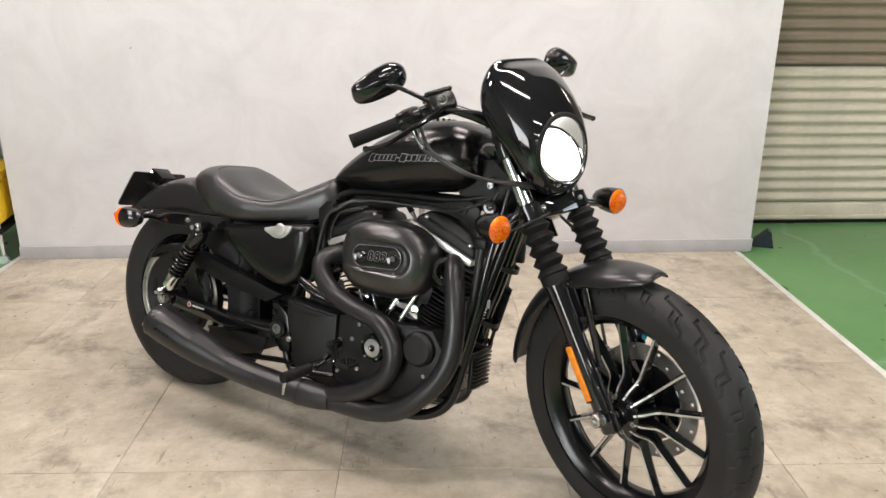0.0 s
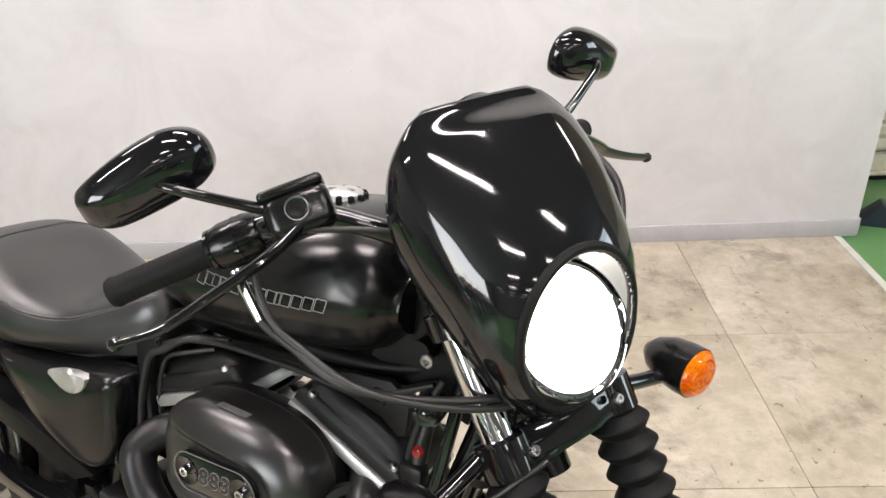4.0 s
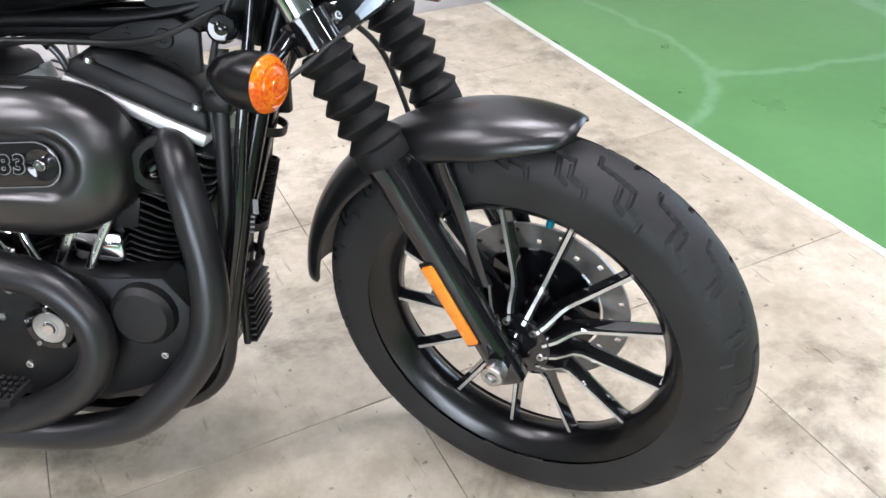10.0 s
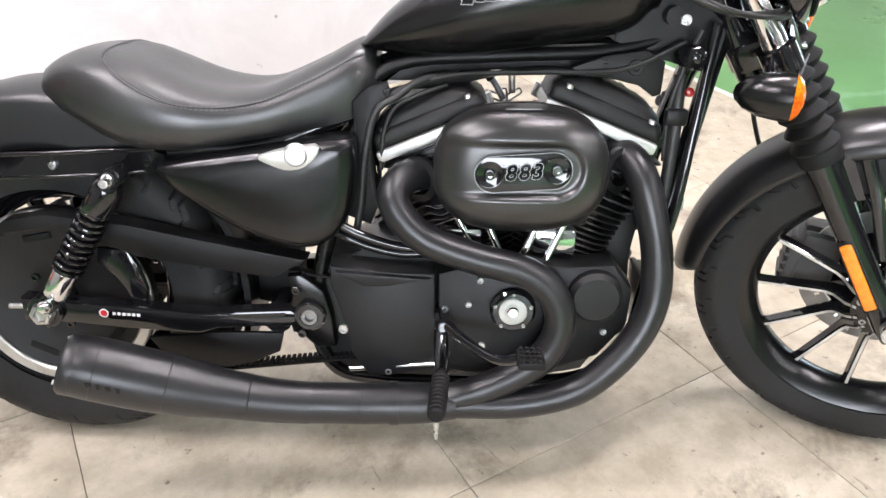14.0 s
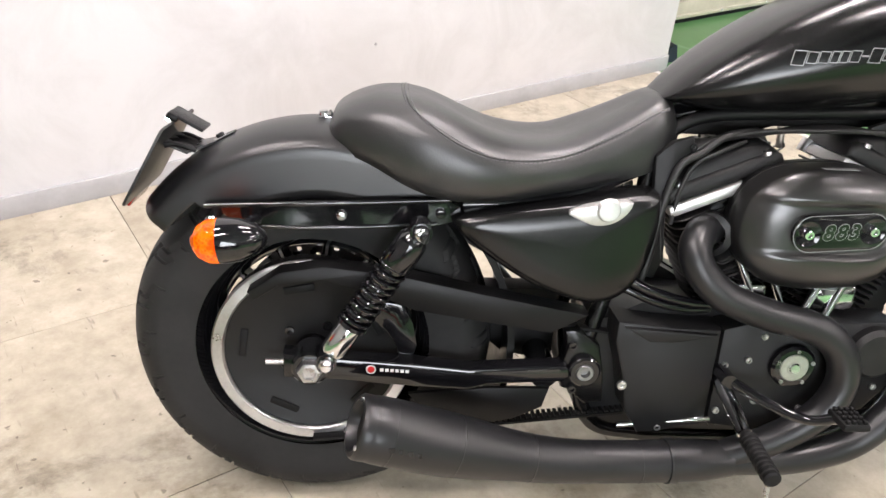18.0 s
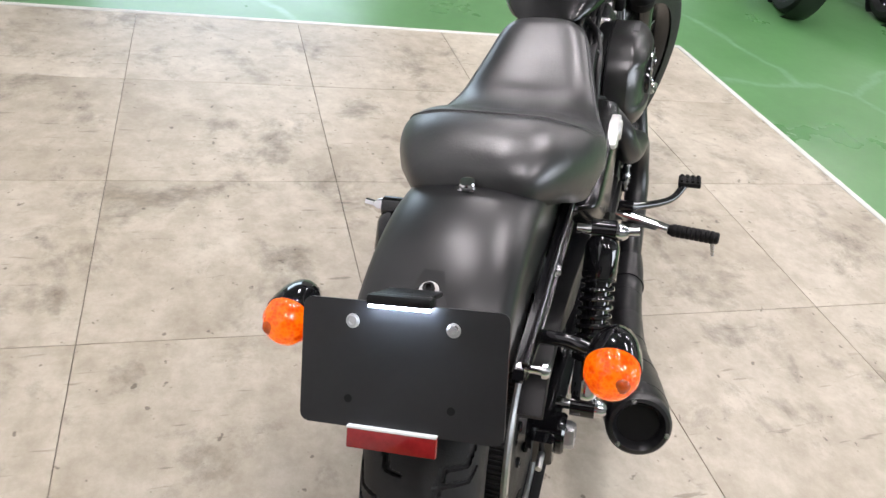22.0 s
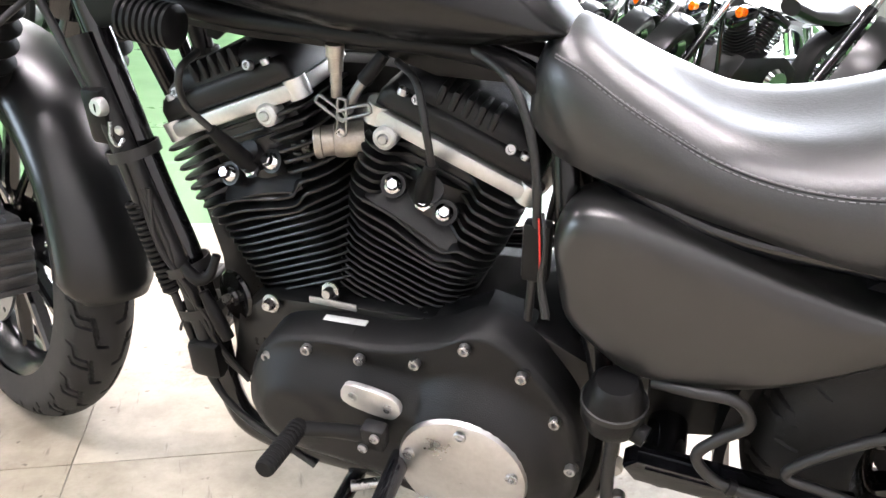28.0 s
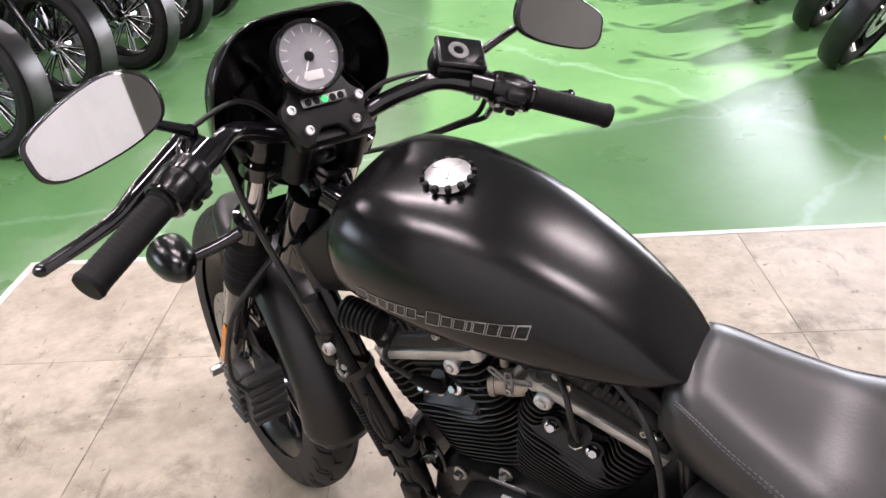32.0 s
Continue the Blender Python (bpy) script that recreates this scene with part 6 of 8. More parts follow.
def engine():
    cylinder(-1, "rear_cylinder")
    cylinder(1, "front_cylinder")
    cc = [(0.47, 0.20), (0.56, 0.165), (0.80, 0.155), (0.95, 0.185), (1.0, 0.26), (0.975, 0.355), (0.93, 0.392), (0.80, 0.405), (0.66, 0.41), (0.56, 0.42), (0.48, 0.38)]
    part("crankcase", prism(cc, -0.095, 0.072, 0.01), "engine", bike)
    # right side: sprocket cover and gear case
    sc = [(0.505, 0.410), (0.60, 0.400), (0.684, 0.397), (0.684, 0.212), (0.60, 0.195), (0.566, 0.193), (0.536, 0.240), (0.524, 0.305), (0.504, 0.370)]
    cov = part("sprocket_cover", prism(sc, -0.09, -0.150, 0.008), "crackle", bike, "textured black sprocket cover")
    part("cover_bolt", bolt_head(0.0085, 0.006, (0.524, -0.150, 0.292), (0, -1, 0)), "steel", cov)
    part("cover_ridge", prism([(0.515, 0.402), (0.676, 0.390), (0.60, 0.375), (0.56, 0.376)], -0.148, -0.158, 0.004), "crackle", cov)
    gc = [(0.688, 0.396), (0.74, 0.41), (0.82, 0.425), (0.90, 0.41), (0.985, 0.415), (1.02, 0.37), (1.015, 0.30), (0.97, 0.24), (0.88, 0.205), (0.78, 0.195), (0.688, 0.210)]
    gear = part("gear_cover", prism(gc, -0.09, -0.146, 0.008), "crackle", bike, "textured black gear case cover")
    part("oil_pump_boss", lathe([(0, 0.03), (0.038, 0.028), (0.046, 0.02), (0.048, 0)], (0.955, -0.140, 0.36), (0, -1, 0), 28), "crackle", gear)
    pc = group_part("timer_cover", bike, Matrix.Translation((0.816, -0.150, 0.333)))
    part("timer_ring", lathe([(0.026, 0.012), (0.034, 0.012), (0.039, 0.008), (0.040, 0.0), (0.026, 0.0)], axis=(0, -1, 0), seg=40, ring=True), "gloss", pc)
    part("timer_plate", lathe([(0, 0.014), (0.012, 0.014), (0.013, 0.0125), (0.024, 0.0125), (0.026, 0.010)], axis=(0, -1, 0), seg=40), "alu", pc, "polished timer plate")
    part("timer_emblem", lathe([(0, 0.0165), (0.008, 0.0165), (0.010, 0.014)], axis=(0, -1, 0), seg=24), "chrome", pc)
    for k in range(5):
        a = 2 * math.pi * k / 5 + 0.3
        part("timer_screw", bolt_head(0.0035, 0.003, (0.032 * math.cos(a), -0.012, 0.032 * math.sin(a)), (0, -1, 0)), "steel", pc)
    for x, z in ((0.70, 0.33), (0.76, 0.385), (0.74, 0.34), (0.765, 0.26), (0.85, 0.245), (0.70, 0.24), (0.965, 0.395), (0.975, 0.29), (0.87, 0.39), (0.60, 0.205)):
        part("case_screw", bolt_head(0.006, 0.005, (x, -0.146, z), (0, -1, 0)), "steel", gear)
    for x in (0.725, 0.885):
        part("lifter_block", box((0.075, 0.05, 0.045), (x, -0.095, 0.445), 0.008), "chrome", bike, "chrome lifter block")
    # left side: primary cover
    po = [(0.930, 0.285), (0.918, 0.335), (0.89, 0.375), (0.82, 0.394), (0.74, 0.398), (0.675, 0.418), (0.625, 0.446), (0.585, 0.438), (0.54, 0.396), (0.503, 0.34), (0.490, 0.26), (0.505, 0.20), (0.56, 0.165), (0.64, 0.155), (0.72, 0.165), (0.80, 0.195), (0.88, 0.205), (0.922, 0.235)]
    q = cr([Vector((x, 0, z)) for x, z in po[-2:] + po + po[:2]], 4)[8 : 8 + 4 * len(po)]

    def face(x, z, k):
        rear = ease(0.120, 0.072, math.hypot(x - 0.622, z - 0.270))
        nose = ease(0.084, 0.040, math.hypot(x - 0.848, z - 0.288))
        band = ease(0.096, 0.046, to_segment(x, z, 0.848, 0.285, 0.622, 0.270)) * 0.86
        rim = 0.010 * ease(0.965, 1.0, k)
        return 0.131 - rim + 0.036 * max(rear, nose, band)

    pr = part("primary_cover", shell([(p.x, p.z) for p in q], (0.70, 0.285), face, 0.07, 40), "crackle", bike, "textured black primary cover", sharp=60)
    top = [(0.925, 0.30), (0.905, 0.352), (0.89, 0.371), (0.82, 0.390), (0.74, 0.394), (0.675, 0.414), (0.625, 0.442), (0.585, 0.434), (0.545, 0.396), (0.56, 0.34), (0.64, 0.30), (0.80, 0.28)]
    part("primary_shoulder", prism(top, 0.03, 0.110, 0.004), "crackle", pr)
    for x in (0.705, 0.783):
        part("cover_ridge", box((0.004, 0.075, 0.004), (x, 0.075, 0.3945 if x > 0.75 else 0.4045), 0.0015), "crackle", pr)
    for x, z in ((0.893, 0.352), (0.835, 0.377), (0.764, 0.379), (0.693, 0.391), (0.633, 0.427), (0.566, 0.404), (0.525, 0.348), (0.502, 0.28), (0.515, 0.215), (0.60, 0.168), (0.915, 0.31)):
        part("screw_boss", cyl((x, 0.10, z), (x, 0.131, z), 0.0115, 0.010, 16), "crackle", pr)
        part("cover_screw", bolt_head(0.0068, 0.009, (x, 0.131, z), (0, 1, 0)), "steel", pr, "zinc cover screw")
    db = lathe([(0, 0.017), (0.03, 0.0165), (0.066, 0.013), (0.078, 0.008), (0.081, 0.0), (0, 0)], (0.625, 0.163, 0.268), (0, 1, 0), 48)
    part("derby_cover", db, "alu", pr, "scratched bare aluminium derby cover")
    for k in range(5):
        a = radians(90 + 72 * k)
        part("derby_screw", bolt_head(0.0075, 0.005, (0.625 + 0.066 * math.cos(a), 0.175, 0.268 + 0.066 * math.sin(a)), (0, 1, 0)), "steel", pr)
    ip = [(0.700, 0.345), (0.706, 0.330), (0.720, 0.325), (0.765, 0.333), (0.777, 0.345), (0.772, 0.362), (0.758, 0.367), (0.712, 0.360)]
    part("inspection_plate", prism(ip, 0.160, 0.168, 0.002, smooth=2), "alu_pale", pr, "pale aluminium inspection plate")
    for x, z in ((0.716, 0.343), (0.760, 0.350)):
        part("plate_screw", bolt_head(0.006, 0.002, (x, 0.168, z), (0, 1, 0)), "steel", pr)
    part("data_sticker", box((0.058, 0.011, 0.0015), (0.800, 0.092, 0.3925), 0.0005, m=Matrix.Translation((0.8, 0.092, 0.3925)) @ Matrix.Rotation(radians(3.0), 4, "Y") @ Matrix.Translation((-0.8, -0.092, -0.3865))), "card", pr, "worn silver label")
    part("data_plate", box((0.066, 0.003, 0.010), (0.826, 0.074, 0.406), 0.001), "alu_pale", pr, "silver data plate")
    # carburettor throat and bracket between the cylinders
    part("intake", tube([(0.76, 0.0, 0.60), (0.80, -0.03, 0.605), (0.82, -0.09, 0.60)], [0.03, 0.032, 0.034], 20), "alu", bike, "cast intake body")
    part("intake", lathe([(0, 0.030), (0.019, 0.030), (0.0205, 0.028), (0.0205, 0.021), (0.0185, 0.020), (0.0185, 0.006), (0.0205, 0.005), (0.0215, -0.004), (0.0205, -0.03)], (0.822, 0.022, 0.609), (0.93, 0.36, -0.05), 28), "throttle_metal", bike, "tarnished throttle body", sharp=30)
    part("throttle_sensor", merge(box((0.012, 0.020, 0.030), (0.858, 0.034, 0.598), 0.003), box((0.012, 0.004, 0.004), (0.870, 0.044, 0.605), 0.001), box((0.012, 0.004, 0.004), (0.868, 0.044, 0.594), 0.001)), "engine", bike)
    part("fuel_fitting", lathe([(0, 0.0), (0.0105, 0.0), (0.0105, 0.013), (0.0085, 0.014), (0.0085, 0.030), (0.0065, 0.031), (0.0065, 0.060)], (0.812, 0.036, 0.728), (0.05, 0, -1), 20), "throttle_metal", bike, "pale fuel line fitting")
    inj = part("injector", tube([(0.800, 0.042, 0.655), (0.788, 0.044, 0.678), (0.776, 0.042, 0.694)], [0.0065, 0.0060, 0.0060], 14, 2), "dark_steel", bike)
    part("injector_plug", tube([(0.778, 0.042, 0.692), (0.764, 0.040, 0.709), (0.755, 0.036, 0.722)], [0.0085, 0.0080, 0.0070], 14, 2), "rubber", inj)
    tb = group_part("throttle_bracket", bike)
    for a, b in (((0.804, 0.634), (0.801, 0.668)), ((0.803, 0.652), (0.8275, 0.668)), ((0.802, 0.654), (0.772, 0.664))):
        d = Vector((b[0] - a[0], 0, b[1] - a[1])).normalized()
        n = Vector((-d.z, 0, d.x)) * 0.0052
        A, B = Vector((a[0], 0, a[1])), Vector((b[0], 0, b[1]))
        loop = [A + n, B + n, B + n * 0.5 + d * 0.0045, B - n * 0.5 + d * 0.0045, B - n, A - n, A - n * 0.5 - d * 0.0045, A + n * 0.5 - d * 0.0045]
        part("bracket_arm", tube([p + Vector((0, 0.052, 0)) for p in loop + loop[:1]], 0.0019, 8, 2), "dark_steel", tb)
    part("bracket_screw", bolt_head(0.0055, 0.004, (0.804, 0.053, 0.634), (0, 1, 0)), "steel", tb)
    # horn disc in front of the engine
    hn = group_part("horn", bike, Matrix.Translation((0.985, 0.062, 0.374)))
    part("horn_disc", lathe([(0, 0.004), (0.012, 0.004), (0.014, 0.0), (0.034, -0.002), (0.037, -0.006), (0.034, -0.010), (0, -0.012)], axis=(0.4, 0.9, 0.1), seg=36), "gloss", hn)
    part("horn_nut", cyl((0.0016, 0.004, 0), (0.004, 0.012, 0.001), 0.008, seg=6), "steel", hn)
    # shift lever on the left
    sh = group_part("shift_lever", bike)
    part("shift_arm", tube([(0.733, 0.178, 0.305), (0.77, 0.202, 0.324), (0.803, 0.226, 0.340)], [0.011, 0.009, 0.009], 14), "crackle", sh)
    part("shift_clamp", merge(cyl((0.735, 0.13, 0.300), (0.735, 0.195, 0.300), 0.014, seg=18), box((0.03, 0.022, 0.034), (0.727, 0.184, 0.312), 0.005)), "crackle", sh)
    part("clamp_screw", bolt_head(0.006, 0.004, (0.722, 0.195, 0.320), (0, 1, 0)), "steel", sh)
    part("clamp_screw", bolt_head(0.006, 0.004, (0.738, 0.195, 0.300), (0, 1, 0)), "steel", sh)
    prof = [(0, 0), (0.010, 0.0)]
    for k in range(11):
        prof += [(0.0115, 0.004 + k * 0.0062), (0.0115, 0.007 + k * 0.0062), (0.0102, 0.0085 + k * 0.0062)]
    prof += [(0.0115, 0.074), (0.010, 0.078), (0, 0.078)]
    part("shift_peg", lathe(prof, (0.803, 0.220, 0.340), (0.03, 0.99, 0.08), 20), "rubber", sh, "ribbed rubber shift peg", sharp=25)


def air_cleaner():
    ac = group_part("air_cleaner", bike, Matrix.Translation((0.8205, 0, 0.5865)))
    drop = -0.010
    shape = []
    for k in range(96):
        a = 2 * math.pi * k / 96
        c, s = math.cos(a), math.sin(a)
        shape.append((0.1405 * math.copysign(abs(c) ** 0.78, c), drop + 0.1015 * math.copysign(abs(s) ** 0.80, s)))

    def face(x, z, k):
        """A rounded dome with a pill-shaped hollow round the plate that runs out at one end."""
        dome = 0.046 * (1 - k**3.2) ** 0.62 if k < 1 else 0.0
        d = to_segment(x, z, -0.25, 0.001, 0.052, 0.001)
        hollow = ease(0.049, 0.036, d)
        return -0.146 - dome + hollow * max(0.0, dome - 0.034 * (1 - k**6))

    part("cover_shell", shell(shape, (0.01, drop), face, -0.104, 44), "cover", ac, "satin black oval air cleaner cover", sharp=75)
    part("backplate", loft([[Vector((x * f, y, z * f)) for x, z in shape] for y, f in ((-0.072, 0.93), (-0.080, 0.985), (-0.098, 0.985))]), "plastic", ac)
    part("cover_seal", loft([[Vector((x * f, y, z * f)) for x, z in shape] for y, f in ((-0.099, 0.99), (-0.1005, 1.006), (-0.1035, 1.006), (-0.105, 0.99))]), "rubber", ac)
    part("back_bracket", prism([(0.0, -0.07), (0.13, -0.07), (0.118, -0.118), (0.02, -0.128)], -0.085, -0.10, 0.004), "plastic", ac)
    part("cover_label", box((0.055, 0.012, 0.0008), (0.0, -0.150, 0.0915), 0.0, m=Matrix.Translation((0, 0, 0))), "silver_print", ac, "pale printed label")
    po = []
    for k in range(40):
        a = 2 * math.pi * k / 40
        c, s = math.cos(a), math.sin(a)
        po.append((0.046 * (1 if c > 0 else -1) + 0.029 * c, 0.029 * s))
    tilt = Matrix.Rotation(radians(-4), 4, "Y")
    part("badge_plate", moved(prism(po, -0.176, -0.188, 0.001), tilt), "gloss", ac, "gloss black badge plate")
    ring = [Vector((x, -0.1885, z)) for x, z in po]
    rr = []
    for p in ring:
        rr.append([p * 1.0 + Vector((p.x * k * 0.02, dy, p.z * k * 0.04)) for k, dy in ((0, 0), (0, -0.0008), (1, -0.0008), (1, 0))])
    part("badge_edge", moved(loft(rr, around=True), tilt), "silver_print", ac)
    for x in (-0.052, 0.052):
        part("screw_well", moved(lathe([(0, 0.0006), (0.019, 0.0006), (0.020, 0.0012), (0.0212, 0.0012), (0.0215, 0)], (x, -0.188, 0), (0, -1, 0), 28), tilt), "gloss", ac)
        part("badge_screw", moved(bolt_head(0.0075, 0.006, (x, -0.1885, 0), (0, -1, 0)), tilt), "chrome", ac, "chrome cover screw")
    for k in range(3):
        for name, grow, lift, material in (("badge_digit", 0.0019, 0.0, "silver_print"), ("digit_fill", 0.0008, 0.0005, "gloss")):
            cu = bpy.data.curves.new(name, "FONT")
            cu.body, cu.size, cu.extrude, cu.align_x, cu.align_y, cu.shear, cu.offset = "883"[k], 0.034, 0.0005, "CENTER", "CENTER", 0.2, grow
            tmp = new("tmp_text", cu)
            me = bpy.data.meshes.new_from_object(tmp.evaluated_get(bpy.context.evaluated_depsgraph_get()))
            bpy.data.objects.remove(tmp)
            me.materials.append(M[material])
            num = new(name, me)
            num.parent = ac
            num["label"] = "digit of the number 883 outlined in silver"
            num.matrix_basis = tilt @ pose(0.0205 * (k - 1), -0.1886 - lift, 0, 90, 0, 0)


def exhaust():
    ex = group_part("exhaust", bike)
    front = [(0.975, -0.050, 0.590), (1.002, -0.092, 0.588), (1.022, -0.124, 0.558), (1.039, -0.140, 0.50), (1.052, -0.150, 0.435), (1.053, -0.160, 0.362), (1.030, -0.170, 0.296), (0.984, -0.180, 0.238), (0.925, -0.183, 0.191), (0.835, -0.185, 0.167), (0.743, -0.186, 0.165), (0.66, -0.188, 0.165)]
    part("front_pipe", tube(front, 0.0265, 22, 8), "pipe", ex, "matte black header pipe")
    rear = [(0.665, -0.075, 0.550), (0.632, -0.115, 0.556), (0.614, -0.145, 0.534), (0.629, -0.157, 0.500), (0.672, -0.165, 0.463), (0.749, -0.170, 0.435), (0.836, -0.173, 0.411), (0.884, -0.176, 0.366), (0.893, -0.179, 0.308), (0.861, -0.182, 0.2505), (0.787, -0.184, 0.203), (0.70, -0.187, 0.172)]
    part("rear_pipe", tube(rear, 0.0265, 22, 8), "pipe", ex, "matte black header pipe")
    mid = [(0.72, -0.187, 0.168), (0.66, -0.188, 0.166), (0.56, -0.192, 0.166), (0.46, -0.200, 0.172)]
    part("collector", tube(mid, [0.030, 0.036, 0.036, 0.036], 26, 6), "pipe", ex)
    part("pipe_clamp", lathe([(0.036, -0.008), (0.0385, -0.008), (0.0385, 0.008), (0.036, 0.008)], (0.612, -0.19, 0.166), (1, 0.05, 0), 28, ring=True), "pipe", ex)
    muf = [(0.47, -0.200, 0.171), (0.40, -0.206, 0.180), (0.33, -0.213, 0.195), (0.26, -0.222, 0.215), (0.20, -0.231, 0.234), (0.12, -0.243, 0.262), (0.095, -0.247, 0.270)]
    part("silencer", tube(muf, [0.036, 0.038, 0.042, 0.049, 0.0525, 0.053, 0.051], 32, 6), "pipe", ex, "matte black tapered silencer")
    a, d = Vector((0.095, -0.247, 0.270)), Vector((-0.93, -0.15, 0.33)).normalized()
    part("silencer_tip", lathe([(0.048, -0.003), (0.0515, -0.002), (0.0515, 0.012), (0.047, 0.018), (0.041, 0.019), (0.036, 0.012), (0.0335, 0.0015), (0.0325, -0.001)], a, d, 36), "pipe", ex)
    # near-black disc over the capped tube, standing in for the bore's shade
    part("silencer_core", lathe([(0, 0.0012), (0.0338, 0.0020)], a, d, 24), "rubber", ex)
    part("weld_bead", lathe([(0.0528, -0.0012), (0.0537, 0), (0.0528, 0.0012)], Vector((0.128, -0.2418, 0.259)), d, 36), "pipe", ex)
    for k in range(3):
        r = basis(d) @ Vector((0.0438 * math.cos(k * 2.1 + 0.4), 0.0438 * math.sin(k * 2.1 + 0.4), 0.018))
        part("tip_screw", bolt_head(0.004, 0.003, a + r, d), "steel", ex)
    for k, (w, h) in enumerate(((0.010, 0.008), (0.006, 0.008), (0.010, 0.008), (0.008, 0.008))):
        part("maker_mark", box((w, 0.0006, h), (0.135 + 0.014 * k, -0.2945 + 0.0022 * k, 0.262 - 0.005 * k), 0.0), "satin", ex, "faint etched marking")
    for p, r0, ax in (((0.365, -0.2095, 0.187), 0.0398, (-0.96, -0.10, 0.20)), ((0.235, -0.2258, 0.223), 0.0508, (-0.94, -0.14, 0.31)), ((0.555, -0.1923, 0.166), 0.036, (1, 0.06, 0))):
        part("weld_bead", lathe([(r0 - 0.001, -0.0025), (r0 + 0.0005, 0), (r0 - 0.001, 0.0025)], Vector(p), Vector(ax).normalized(), 36), "pipe", ex)
    for p, ax in (((0.985, -0.105, 0.569), (0.6, -0.8, 0)), ((0.655, -0.095, 0.547), (-0.5, -0.85, 0))):
        part("port_flange", lathe([(0.027, -0.006), (0.038, -0.006), (0.038, 0.004), (0.027, 0.006)], p, ax, 24, ring=True), "engine", ex)


def covers():
    rc = [(0.226, 0.562), (0.245, 0.584), (0.40, 0.606), (0.535, 0.626), (0.553, 0.60), (0.548, 0.53), (0.528, 0.472), (0.49, 0.440), (0.44, 0.438), (0.36, 0.465), (0.28, 0.515)]
    rings = []
    for y, k in ((-0.085, 1.0), (-0.122, 1.0), (-0.136, 0.975), (-0.144, 0.92), (-0.149, 0.80), (-0.151, 0.5), (-0.152, 0.1)):
        q = cr([Vector((x, 0, z)) for x, z in rc[-2:] + rc + rc[:2]], 4)[8 : 8 + 44]
        rings.append([Vector((0.42 + (p.x - 0.42) * k, y, 0.535 + (p.z - 0.535) * k)) for p in q])
    ot = part("oil_tank", loft(rings), "satin", bike, "satin black oil tank side cover", sharp=60)
    bd = [(0.402, 0.600), (0.492, 0.618), (0.495, 0.600), (0.475, 0.582), (0.45, 0.576), (0.425, 0.582)]
    part("filler_plate", prism(bd, -0.128, -0.155, 0.004, smooth=3), "alu_pale", ot, "pale metal filler plate")
    part("filler_cap", lathe([(0, 0.006), (0.016, 0.005), (0.020, 0.0)], (0.462, -0.154, 0.602), (0, -1, 0), 24), "alu_pale", ot)
    lc = [(0.531, 0.614), (0.548, 0.5785), (0.5415, 0.531), (0.530, 0.484), (0.494, 0.449), (0.4487, 0.4215), (0.373, 0.4228), (0.2966, 0.448), (0.231, 0.4896), (0.18, 0.530), (0.185, 0.548), (0.2473, 0.5578), (0.3238, 0.5764), (0.4033, 0.5987), (0.4849, 0.6187)]
    rings = []
    for y, k in ((0.05, 0.95), (0.078, 0.985), (0.094, 1.0), (0.108, 0.985), (0.1185, 0.945), (0.1255, 0.88), (0.1295, 0.78), (0.1325, 0.5), (0.1335, 0.1)):
        q = cr([Vector((x, 0, z)) for x, z in lc[-2:] + lc + lc[:2]], 4)[8 : 8 + 60]
        rings.append([Vector((0.38 + (p.x - 0.38) * (0.5 + 0.5 * k if k > 0.6 else k), y, 0.525 + (p.z - 0.525) * k)) for p in q])
    part("battery_cover", loft(rings), "cover", bike, "satin black battery side cover", sharp=60)
    part("connector", box((0.03, 0.02, 0.07), (0.565, 0.10, 0.55), 0.005), "plastic", bike)
    part("connector_lead", tube([(0.56, 0.108, 0.60), (0.553, 0.122, 0.565), (0.555, 0.122, 0.53), (0.545, 0.132, 0.49)], [0.002, 0.002, 0.004, 0.005], 8), "cable", bike)
    part("connector_lead", tube([(0.563, 0.112, 0.595), (0.558, 0.121, 0.56), (0.557, 0.122, 0.54)], 0.0011, 8), "copper_wire", bike, "red wire")


